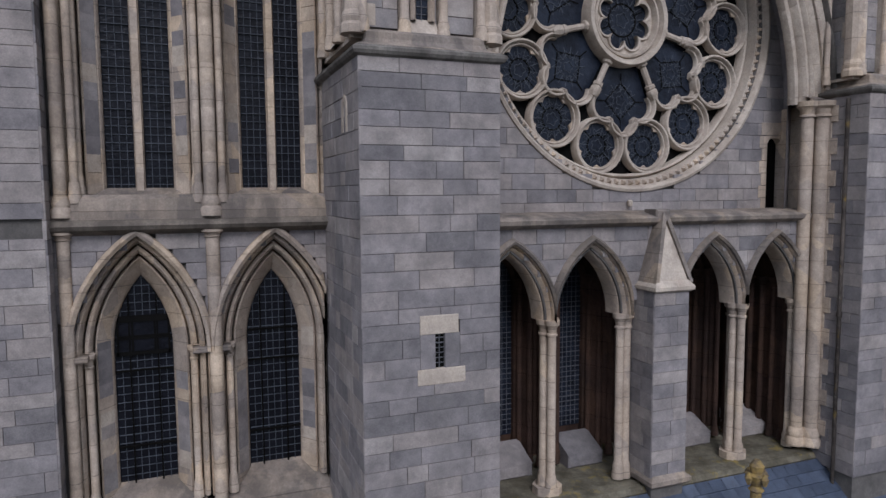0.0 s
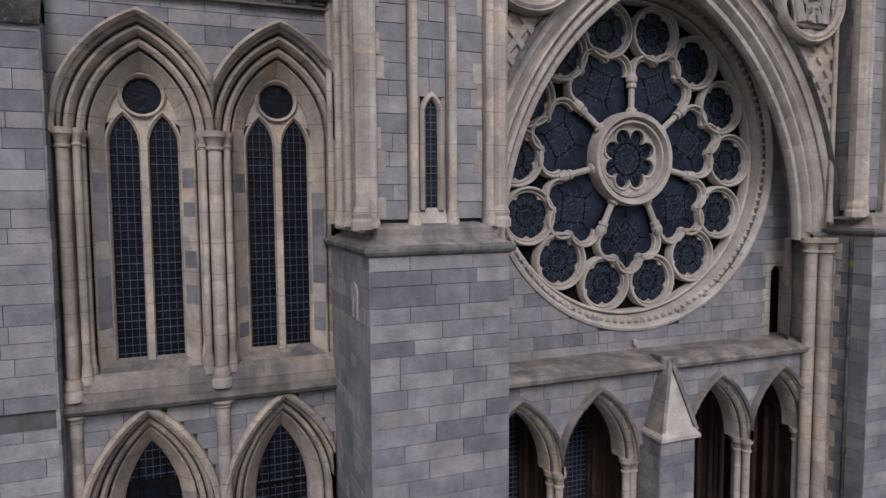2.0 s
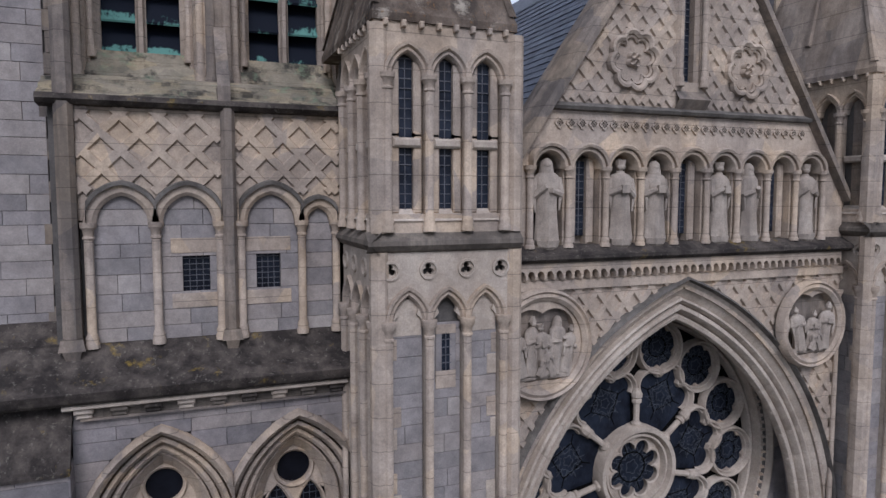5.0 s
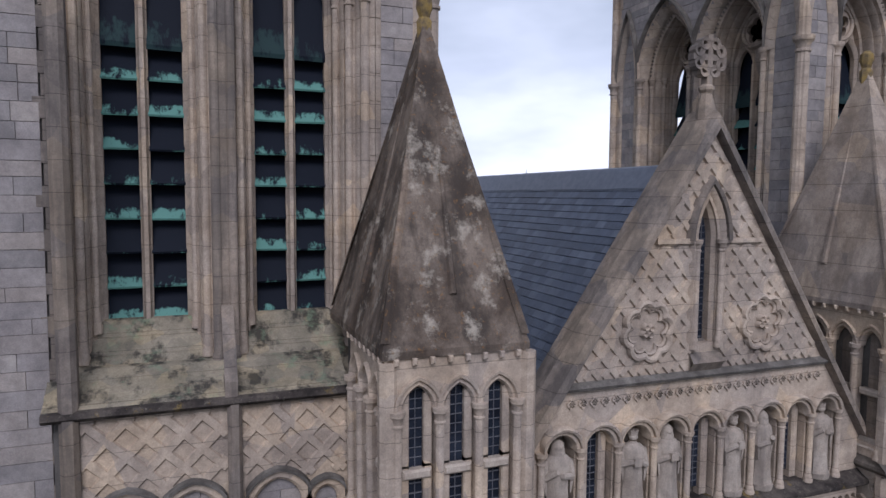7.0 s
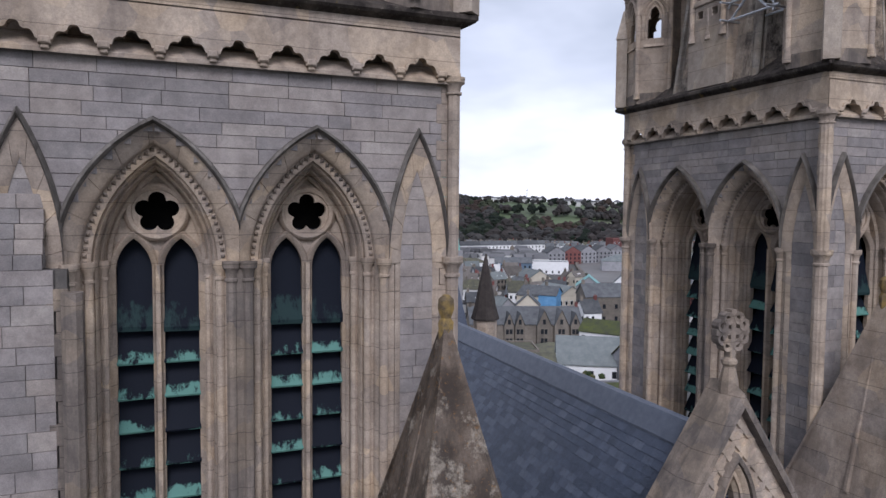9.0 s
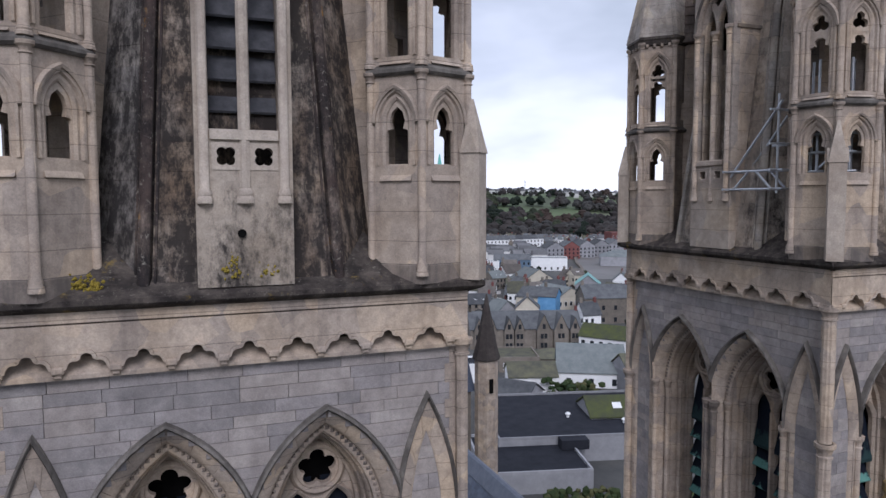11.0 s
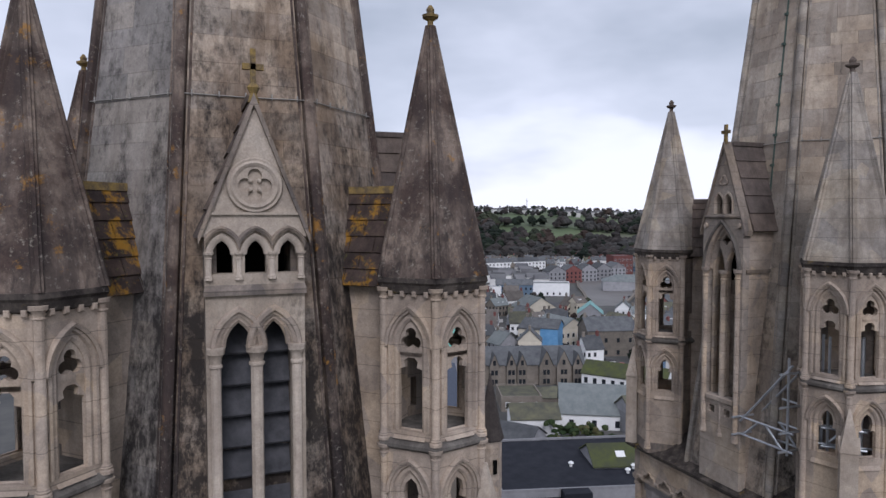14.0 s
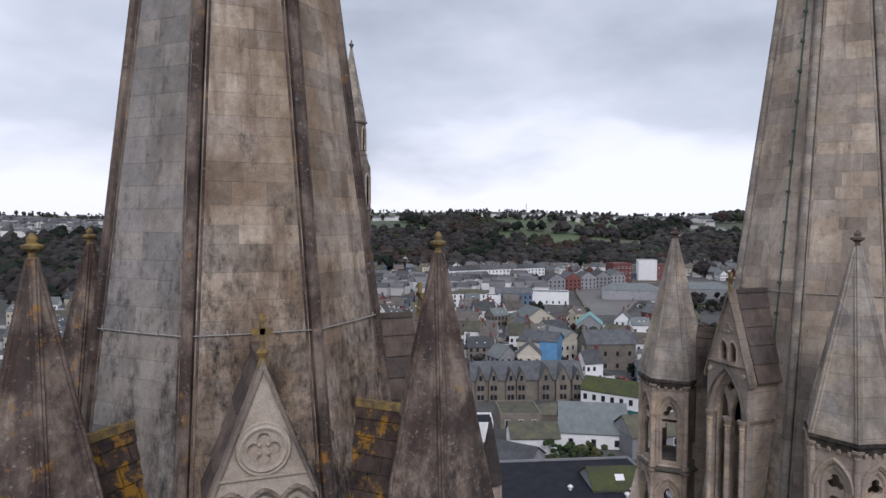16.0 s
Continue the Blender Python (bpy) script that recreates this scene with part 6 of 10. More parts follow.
def diaper(inside, x0, x1, z0, z1, y, pitch=0.315, ratio=1.0, width=0.10, proud=0.05, step=0.012):
    """Crossing diagonal ribs over a panel, clipped to inside(x, z)."""
    m = Mesh()
    ang = math.atan(ratio)
    dx, dz = math.cos(ang), math.sin(ang)
    for fam in (-1, 1):
        length = (x1 - x0) + (z1 - z0)
        k0 = -int(length / pitch) - 2
        for k in range(k0, -k0 + int((x1 - x0) / pitch) + 2):
            bx, bz = x0 + k * pitch, z0 if fam > 0 else z1
            t, a = 0.0, None
            while t < length * 2:
                x, z = bx + dx * t, bz + fam * dz * t
                ok = x0 <= x <= x1 and z0 <= z <= z1 and inside(x, z)
                if ok and a is None:
                    a = t
                if a is not None and not ok:
                    if t - a > 0.06:
                        p, q = (bx + dx * a, bz + fam * dz * a), (x, z)
                        nx, nz = -fam * dz * width / 2, dx * width / 2
                        yy = y - proud + (0.004 if fam > 0 else 0.0)
                        c = 0.72
                        m.add([(p[0] + nx, y, p[1] + nz), (p[0] + nx * c, yy, p[1] + nz * c), (p[0] - nx * c, yy, p[1] - nz * c), (p[0] - nx, y, p[1] - nz),
                               (q[0] + nx, y, q[1] + nz), (q[0] + nx * c, yy, q[1] + nz * c), (q[0] - nx * c, yy, q[1] - nz * c), (q[0] - nx, y, q[1] - nz)],
                              [(0, 1, 5, 4), (1, 2, 6, 5), (2, 3, 7, 6)])
                    a = None
                t += step
                if z > z1 + 0.1 and fam > 0 or z < z0 - 0.1 and fam < 0 or x > x1 + 0.1:
                    if a is None:
                        break
    return m


def over_arcade(x, z):
    for a, b in ARC:
        c, hw = (a + b) / 2, (b - a) / 2 - 0.1
        if abs(x - c) < arch_half(z, 20.50, hw, hw * 1.18, 0.19):
            return False
    return not abs(x - 0.05) < 0.12 and z > 20.9


def arcade_heads(z):
    out = []
    for a, b in ARC:
        c, hw = (a + b) / 2, (b - a) / 2 - 0.1
        w = arch_half(z, 20.50, hw, hw * 1.18, 0.08)
        if w > 0:
            out.append((c - w, c + w))
    return out


tagged(wall_plate(Mesh(), -2.14, 1.74, 20.55, 22.2, BY - 0.06, arcade_heads, 0.04, 0.16).put("diaper_ground", BATH), "buff stone panel behind carved diaper", "panel", kind="structure")
ob = diaper(over_arcade, -1.98, 1.72, 20.95, 22.12, BY - 0.06, 0.50, 1.0, 0.15, 0.05).put("diaper_ribs", BATH)
tagged(ob, "carved diaper of crossing buff stone ribs", "panel", kind="stuff")
prof = [(-0.6, 22.12), (-0.86, 22.14), (-0.93, 22.20), (-0.90, 22.27), (-0.82, 22.29)]
m = Mesh().rings([[(x, y, z) for y, z in prof] for x in (-2.4, 1.74)], closed=False)
tagged(m.put("string_course", WEATHER), "blackened string course under the louvred windows", "moulding", kind="structure")
m = Mesh().rings([[(x, y, z) for y, z in ((-0.86, 22.27), (-0.60, 22.38), (-0.59, 22.42), (-0.34, 22.53), (-0.33, 22.57), (-0.12, 22.66), (0.0, 22.68))] for x in (-2.4, 1.74)], closed=False)
tagged(m.put("sill_slope", GREENSTONE), "stained stone slope below the louvred windows", "sill", kind="structure")
m = Mesh().box(-0.08, 0.10, -0.86, 0.0, 22.2, 22.5)
m.add([(-0.08, -0.86, 22.5), (0.10, -0.86, 22.5), (0.10, -0.1, 23.5), (-0.08, -0.1, 23.5)], [(0, 1, 2, 3)])
tagged(m.put("pilaster_head", BATH_OLD), "soiled stone pilaster between the louvred windows", "pilaster")


# ---- stair turrets beside the great arch ----
def turret_front(kind):
    """Arcaded front of a turret stage, u from 0 to 2, plane y = 0."""
    cols = (0.16, 0.74, 1.30, 1.86)
    m = Mesh()
    if kind == "two":
        for a, b in zip(cols, cols[1:]):
            c, hw = (a + b) / 2, (b - a) / 2 - 0.085
            arch_sweep(m, c, 19.18, hw, hw * 1.75, [(0.0, 0.12), (0.0, 0.02), (0.03, -0.02), (0.07, 0.0), (0.09, -0.05), (0.13, -0.06), (0.14, 0.0)], None, 7)
    else:
        for a, b in zip(cols, cols[1:]):
            c, hw = (a + b) / 2, (b - a) / 2 - 0.085
            arch_sweep(m, c, 22.44, hw, hw * 1.55, [(0.0, 0.14), (0.0, 0.02), (0.03, -0.02), (0.07, 0.0), (0.09, -0.05), (0.13, -0.06), (0.14, 0.0)], None, 7)
    return m


def stair_turret(x0, front, label):
    tur = tagged(empty("stair_turret", x0, front, 0), label, "turret", "stair turrets")
    back = -front
    W, D2 = 2.0, 2.1
    # granite shaft below
    low = Mesh().box(0.06, W, 0.06, back, -4, 14.25).put("shaft_core", MORTAR, tur)
    side = pose(0, 0, 0, 0, 0, -90) @ pose(-2.3, 0, 0)
    ashlar(tur, 0.0, W, 7.0, 14.2, 0, GRANITE, lambda z: [(0.80, 1.38)] if 10.0 < z < 10.76 else [], None, 51 + int(x0), (0.3, 1.05))
    ashlar(tur, 0.0, 2.3, 7.0, 14.2, 0, GRANITE, None, side, 52 + int(x0), (0.3, 0.9))
    # small slit window with pale dressings
    if x0 < 5:
        Mesh().bev(0.80, 1.36, -0.012, 0.06, 10.50, 10.76, 0.006).put("lintel", PALE, tur)
        Mesh().bev(0.76, 1.46, -0.012, 0.06, 9.80, 10.02, 0.006).put("sill", PALE, tur)
        Mesh().bev(0.80, 1.02, -0.006, 0.06, 10.02, 10.50, 0.006).put("jamb", GRANITE, tur)
        Mesh().bev(1.16, 1.38, -0.006, 0.06, 10.02, 10.50, 0.006).put("jamb", GRANITE, tur)
        Mesh().box(1.02, 1.16, 0.05, 0.07, 10.02, 10.50).put("glass", DARK, tur)
        lattice(Mesh(), 1.02, 1.16, 10.02, 10.50, 0.04, lambda x, z: True, 0.07, 0.07, 0.008).put("lead_lattice", LATTICE, tur)
        # little pointed slit on the flank
        q = Mesh()
        arch_sweep(q, 1.55, 13.55, 0.07, 0.12, [(0.0, 0.05), (0.0, -0.015), (0.09, -0.015), (0.09, 0.03)], 13.25, 5)
        q.v = [tuple(side @ Vector(p)) for p in q.v]
        q.put("slit", PALE, tur)
    # moulded offset
    for name, tone, prof in (("drip_mould", HOOD, [(0.0, 14.15), (-0.05, 14.18), (-0.075, 14.22), (-0.075, 14.26), (-0.03, 14.285), (-0.02, 14.30)]),
                             ("moulded_offset", BATH_OLD, [(-0.02, 14.30), (0.05, 14.33), (0.13, 14.36), (0.16, 14.42), (0.17, 14.50), (0.22, 14.54), (0.36, 14.58)])):
        rows = [[(p, back, z) for p, z in prof], [(p, p, z) for p, z in prof], [(W - p, p, z) for p, z in prof], [(W - p, back, z) for p, z in prof]]
        Mesh().rings(rows, closed=False).put(name, tone, tur)
    # second stage
    off = 0.36
    zf = off
    fm = pose(0, zf, 0)
    sm = pose(0.04, zf, 0) @ pose(0, 0, 0, 0, 0, -90) @ pose(-2.0, 0, 0)
    Mesh().box(0.20, W - 0.02, zf + 0.18, back, 14.3, 23.2).put("stage_core", MORTAR, tur)
    cols = (0.16, 0.74, 1.30, 1.86)
    a2 = data_of(turret_front("two"), "arch", BATH, True)
    a3 = data_of(turret_front("three"), "arch", BATH, True)
    sh2 = data_of(shaft(Mesh(), 0, 0, 14.52, 19.22, 0.062, cap=0.26, base=0.22), "shaft", BATH, True)
    sh3 = data_of(shaft(Mesh(), 0, 0, 20.42, 22.48, 0.062, cap=0.22, base=0.2), "shaft", BATH, True)

    def panel(kind):
        m = Mesh()
        spr, rise, z0, z1 = (19.18, 1.75, 14.45, 20.2) if kind == "two" else (22.44, 1.55, 20.3, 23.2)

        def holes(z):
            out = []
            for a, b in zip(cols, cols[1:]):
                c, hw = (a + b) / 2, (b - a) / 2 - 0.085
                w = arch_half(z, spr, hw, hw * rise, 0.04)
                if w > 0 and z > (14.5 if kind == "two" else 20.66):
                    out.append((c - w, c + w))
            if kind == "two":
                for c in (0.20, 0.74, 1.30, 1.82):
                    if 19.80 < z < 20.0:
                        w = math.sqrt(max(0, 0.10 ** 2 - (z - 19.90) ** 2))
                        out.append((c - w, c + w))
            return sorted(out)
        return wall_plate(m, 0.0, W, z0, z1, 0.0, holes, 0.05, 0.13)
    p2, p3 = data_of(panel("two"), "arcade_wall", PALE), data_of(panel("three"), "arcade_wall", BATH)
    fo = Mesh()
    for c in (0.20, 0.74, 1.30, 1.82):
        fr = foil_r(3, 0.042, 0.046, math.pi / 2)
        star_plate(fo, c, 19.90, fr, lambda x, z: math.hypot(x - c, z - 19.90) < 0.115, 0.01, 0.06, 36)
        fo.sweep(circle_path(c, 19.90, 0.118, 24), [(-0.022, 0.02), (-0.015, -0.028), (0.012, -0.028), (0.022, 0.004)], True)
    for a, b in zip(cols, cols[1:]):
        c, hw = (a + b) / 2, (b - a) / 2 - 0.085
        for s in (-1, 1):
            fo.prism([(c + s * hw * 1.0, 19.22), (c + s * hw * 0.62, 19.30), (c + s * hw * 0.80, 19.40), (c + s * hw * 0.50, 19.47), (c + s * hw * 0.78, 19.52)][::-s], 0.02, 0.09)
    fo_me = data_of(fo, "trefoil_band", PALE)
    for key, mm in (("front", fm), ("side", sm)):
        shared("arcade_wall", p2, tur, mm)
        shared("arcade_wall", p3, tur, mm)
        shared("arch", a2, tur, mm)
        shared("arch", a3, tur, mm)
        ob = shared("trefoil_band", fo_me, tur, mm)
        for c in cols:
            shared("shaft", sh2, tur, mm @ pose(c, -0.03, 0))
            shared("shaft", sh3, tur, mm @ pose(c, -0.03, 0))
        # granite behind the blind arches
        for n, (a, b) in enumerate(zip(cols, cols[1:])):
            mid = n == 1
            ashlar(tur, a + 0.06, b - 0.06, 14.62, 19.15, 0.085, GRANITE_UP, (lambda z: [((a + b) / 2 - 0.15, (a + b) / 2 + 0.15)] if (z < 16.4 or 18.4 < z < 19.05) else []) if mid else None, mm, 61 + n + int(x0) + len(key), (0.2, 0.46))
            if not mid:
                for i in range(14):
                    if (i * 5 + n * 3) % 7 < 4:
                        w = 0.09 if i % 2 else 0.15
                        u = (a + 0.06) if n == 0 else (b - 0.06 - w)
                        shared("quoin", block_mesh(w, 0.29, BATH if i % 3 else PALE), tur, mm @ pose(u, 0.072, 14.64 + 0.31 * i))
                Mesh().bev(a + 0.08, b - 0.08, 0.07, 0.12, 19.0, 19.5, 0.005).put("head_block", PALE, tur, m=mm)
            c = (a + b) / 2
            if mid:
                # tall lancet and short slit
                q = Mesh()
                arch_sweep(q, c, 16.06, 0.095, 0.20, [(0.0, 0.12), (0.0, 0.04), (0.03, 0.0), (0.08, 0.03), (0.08, 0.1)], 14.75, 6)
                q.put("lancet_frame", BATH, tur, smooth=True, m=mm)
                q = arch_panel(Mesh(), c, 16.06, 0.1, 0.2, 14.72, 0.10)
                q.put("glass", GLASS, tur, m=mm)
                lattice(Mesh(), c - 0.095, c + 0.095, 14.75, 16.3, 0.09, lambda x, z: in_arch(x, z, c, 16.06, 0.095, 0.2, 14.7), 0.1, 0.1, 0.008).put("lead_lattice", LATTICE, tur, m=mm)
                Mesh().add([(c - 0.2, 0.1, 14.78), (c + 0.2, 0.1, 14.78), (c + 0.22, -0.08, 14.5), (c - 0.22, -0.08, 14.5)], [(0, 3, 2, 1)]).put("sill", PALE, tur, m=mm)
                Mesh().box(c - 0.06, c + 0.06, 0.08, 0.12, 18.47, 18.99).put("glass", GLASS, tur, m=mm)
                lattice(Mesh(), c - 0.06, c + 0.06, 18.47, 18.99, 0.075, lambda x, z: True, 0.12, 0.11, 0.01).put("lead_lattice", LATTICE, tur, m=mm)
                for zz0, zz1 in ((18.22, 18.47), (18.99, 19.12)):
                    Mesh().bev(c - 0.15, c + 0.15, 0.07, 0.12, zz0, zz1, 0.005).put("dressing", BATH, tur, m=mm)
                for u0, u1 in ((c - 0.15, c - 0.06), (c + 0.06, c + 0.15)):
                    Mesh().bev(u0, u1, 0.075, 0.12, 18.47, 18.99, 0.005).put("dressing", GRANITE_UP, tur, m=mm)
            # glazed lights of the top stage, in two rows
            for z0, z1 in ((20.66, 21.53), (21.66, 22.45)):
                top = 0.26 if z0 > 21 else 0.0
                g = Mesh().box(c - 0.10, c + 0.10, 0.13, 0.15, z0, z1 + top)
                g.put("glass" if x0 < 5 or key == "front" else "blind_panel", GLASS if x0 < 5 or key == "front" else BATH_OLD, tur, m=mm)
                if x0 > 5 and key == "side":
                    continue
                lattice(Mesh(), c - 0.10, c + 0.10, z0, z1 + top, 0.125, lambda x, z: True, 0.1, 0.13, 0.01).put("lead_lattice", LATTICE, tur, m=mm)
                for u in (c - 0.16, c + 0.16):
                    Mesh().bev(u - 0.06, u + 0.06, 0.05, 0.16, z0, z1 + 0.2, 0.02).put("light_jamb", BATH, tur, m=mm)
            Mesh().bev(c - 0.20, c + 0.20, 0.0, 0.16, 21.53, 21.66, 0.03).put("transom", PALE, tur, m=mm)
            Mesh().add([(c - 0.2, 0.13, 20.72), (c + 0.2, 0.13, 20.72), (c + 0.22, -0.03, 20.56), (c - 0.22, -0.03, 20.56)], [(0, 3, 2, 1)]).put("sill", PALE, tur, m=mm)
        # string and sloping base between the stages
        prof = [(0.0, 20.14), (-0.06, 20.17), (-0.12, 20.24), (-0.11, 20.30), (0.02, 20.42)]
        Mesh().rings([[(u, p, z) for p, z in prof] for u in (-0.13, W + 0.12)], closed=False).put("string_course", SOILED, tur, m=mm)
        for k in range(8):
            u = 0.14 + k * 0.245
            Mesh().bev(u - 0.03, u + 0.03, -0.09, 0.02, 23.06, 23.15, 0.015).put("corbel", BATH, tur, m=mm)
    # angle piers
    for u in (0.0, W - 0.02):
        m = Mesh().lathe(u + 0.06, zf + 0.06, ((0.13, 14.55), (0.13, 20.15)), 8, math.pi / 8)
        m.lathe(u + 0.06, zf + 0.06, ((0.13, 20.4), (0.13, 23.1)), 8, math.pi / 8)
        shaft(m, u + 0.06, zf + 0.06, 14.5, 15.0, 0.12, cap=0, base=0.3)
        m.put("angle_pier", BATH, tur)
    # stone pyramid roof with ribs
    cx, cy, top_z = W / 2 + 0.07, 1.95, 27.75
    e = 0.035
    base = [(-e, zf - e), (W + e, zf - e), (W + e, 3.5), (-e, 3.5)]
    rows = [[(x, y, z) for x, y in base] for z in (23.14, 23.24)]
    ins = [[(cx + (x - cx) * f, cy + (y - cy) * f, z) for x, y in base] for f, z in ((0.97, 23.34), (0.86, 23.80), (0.04, top_z))]
    roof_stone = PYRAMID if x0 < 5 else PYRAMID_PALE
    Mesh().rings(rows + ins).put("pyramid_roof", roof_stone, tur, "lichened stone pyramid roof")
    rnd = random.Random(9)
    for a, b in ((0, 1), (3, 0)):
        mid = Vector(((base[a][0] + base[b][0]) / 2, (base[a][1] + base[b][1]) / 2, 0))
        for f0, f1, z0, z1 in ((0.84, 0.05, 23.9, top_z),):
            p, q = Vector((cx + (mid.x - cx) * f0, cy + (mid.y - cy) * f0, z0)), Vector((cx, cy, z1))
            d = (Vector((base[b][0], base[b][1], 0)) - Vector((base[a][0], base[a][1], 0))).normalized()
            n = Vector((mid.x - cx, mid.y - cy, 0.6)).normalized()
            Mesh().rings([[tuple(p - d * 0.06), tuple(p - d * 0.03 + n * 0.05), tuple(p + d * 0.03 + n * 0.05), tuple(p + d * 0.06)], [tuple(q - d * 0.03), tuple(q + n * 0.03), tuple(q + n * 0.03), tuple(q + d * 0.03)]], closed=False).put("roof_rib", roof_stone, tur)
    for k in range(4):
        p, q = Vector((*base[k], 23.35)), Vector((cx, cy, top_z))
        p = Vector((cx + (p.x - cx) * 0.97, cy + (p.y - cy) * 0.97, p.z))
        out = Vector((p.x - cx, p.y - cy, 0)).normalized()
        tan = Vector((-out.y, out.x, 0))
        Mesh().rings([[tuple(w + tan * a * sc + out * b * sc) for a, b in ((-0.07, -0.03), (-0.03, 0.03), (0.03, 0.03), (0.07, -0.03))] for w, sc in ((p, 1.0), (q, 0.6))], closed=False).put("hip_roll", roof_stone, tur)
    m = Mesh().lathe(cx, cy, ((0.11, top_z - 0.25), (0.12, top_z), (0.08, top_z + 0.06), (0.10, top_z + 0.12), (0.13, top_z + 0.2), (0.12, top_z + 0.33), (0.05, top_z + 0.4)), 8)
    m.put("finial", GOLDLICH, tur, "yellow lichened cap stone", True)
    return tur


stair_turret(1.72, -3.20, "square stair turret, granite below, arcaded above, with pyramid roof")
stair_turret(11.18, -3.05, "square stair turret with a pale stone pyramid roof")


# ---- the great arch and the rose window ----
GS, GHW, GRISE = 14.05, 3.10, 4.61
ROSE_Z, ROSE_R = 15.62, 3.17
FY = -2.17


def rose_holes(z):
    d = ROSE_R ** 2 - (z - ROSE_Z) ** 2
    out = [(AX - math.sqrt(d) + 0.15, AX + math.sqrt(d) - 0.15)] if d > 0 else []
    if 11.95 < z < 13.55:
        out.append((10.68, 11.10))
    return out


wall_r = tagged(wall_plate(Mesh(), 3.6, 11.4, 11.9, 20.0, -1.19, rose_holes, 0.05, 0.5).put("wall_rose", MORTAR), "grey granite ashlar wall round the rose window", "wall", kind="structure")
ashlar(wall_r, 3.75, 11.2, 12.02, 16.2, -1.25, GRANITE, lambda z: [(a - 0.12, b + 0.12) for a, b in rose_holes(z)], None, 71, (0.3, 0.8))
rose = tagged(empty("rose_window", AX - 0.02, -0.89, ROSE_Z), "large round rose window of buff stone tracery with dark glass", "window")


def rose_part(m, name, mat, label="", smooth=True):
    return m.put(name, mat, rose, label, smooth)


# rim
rose_part(Mesh().sweep(circle_path(0, 0, ROSE_R, 96), [(-0.30, 0.14), (-0.30, -0.02), (-0.285, -0.08), (-0.25, -0.10), (-0.22, -0.06), (-0.215, 0.04), (-0.20, 0.04), (-0.195, -0.20), (-0.185, -0.27), (-0.08, -0.27), (-0.06, -0.36), (-0.01, -0.42), (0.04, -0.40), (0.06, -0.28), (0.07, -0.15)], True), "outer_rim", PALE)
m = Mesh()
for k in range(120):
    a = 2 * math.pi * k / 120
    r = ROSE_R - 0.13
    c, s = math.cos(a), math.sin(a)
    pts = [(r - 0.05, -0.045), (r + 0.05, -0.045), (r + 0.05, 0.045), (r - 0.05, 0.045)]
    q = [(p * c - t * s, -0.27, p * s + t * c) for p, t in pts]
    m.add(q + [(r * c, -0.355, r * s)], [(4, 1, 0), (4, 2, 1), (4, 3, 2), (4, 0, 3)])
tagged(rose_part(m, "dogtooth_band", BATH, smooth=False), kind="stuff")
BAR = [(-0.062, 0.12), (-0.062, 0.02), (-0.05, -0.015), (-0.03, -0.02), (-0.014, 0.012), (-0.002, -0.06), (0.015, -0.082), (0.038, -0.082), (0.054, -0.05), (0.058, 0.12)]
# middle ring with eight cusps
R = 3.26
hub_r = 0.225 * R
rose_part(Mesh().sweep(circle_path(0, 0, hub_r, 48), [(-0.10, 0.2), (-0.10, -0.02), (-0.06, -0.13), (-0.02, -0.12), (0.0, -0.05), (0.04, -0.19), (0.12, -0.20), (0.15, -0.12), (0.15, 0.2)], True), "hub_ring", PALE)
m = Mesh()
star_plate(m, 0, 0, foil_r(8, 0.155, 0.42, math.pi / 8), lambda x, z: math.hypot(x, z) < hub_r - 0.07, 0.0, 0.07, 128)
m.sweep(foil_path(0, 0, foil_r(8, 0.155, 0.42, math.pi / 8), 128), [(0.0, 0.08), (0.0, -0.035), (0.035, -0.045), (0.05, 0.0)], True)
rose_part(m, "cusped_ring", PALE)
# seven petals, seven struts
petal_c = 0.455 * R
LOBES = ((1.60, 0.40, 0.28, 140, -27.9), (1.87, 0.0, 0.27, 94.8, -94.8), (1.60, -0.40, 0.28, 27.9, -140))
for k in range(7):
    a = math.pi / 2 + 2 * math.pi * k / 7
    c, s = math.cos(a), math.sin(a)
    # strut: a little shaft with rings
    m = Mesh()
    rows = []
    r0, r1 = hub_r + 0.10, 1.60
    for f, rad in ((0, 0.105), (0.12, 0.105), (0.16, 0.06), (0.62, 0.06), (0.64, 0.095), (0.72, 0.095), (0.74, 0.075), (0.78, 0.105), (0.88, 0.11), (0.92, 0.09), (1.0, 0.07)):
        rr = r0 + (r1 - r0) * f
        rows.append([(c * rr - s * rad * math.cos(t), -0.04 - rad * math.sin(t), s * rr + c * rad * math.cos(t)) for t in [2 * math.pi * i / 8 for i in range(8)]])
    m.rings(rows)
    rose_part(m, "strut", PALE)
    b = a + math.pi / 7
    pc, ps = math.cos(b), math.sin(b)

    # petal: three lobes between two struts, open towards the hub
    ring_pts = []
    for lu, lv, lr, d0, d1 in LOBES:
        steps = 12
        ring_pts += [(lu + lr * math.cos(radians(d0 + (d1 - d0) * i / steps)), lv + lr * math.sin(radians(d0 + (d1 - d0) * i / steps))) for i in range(steps + 1)]
    world_pts = [(pc * u - ps * v, ps * u + pc * v) for u, v in ring_pts]
    m = Mesh().sweep(path_normals(world_pts[::-1], False), BAR)
    rose_part(m, "petal", PALE)
    pane = [(pc * u - ps * v, ps * u + pc * v) for u, v in [(0.85, -0.36)] + ring_pts[::-1] + [(0.85, 0.36)]]
    Mesh().add([(x, 0.08, z) for x, z in pane], [tuple(range(len(pane)))]).put("glass", GLASS, rose)
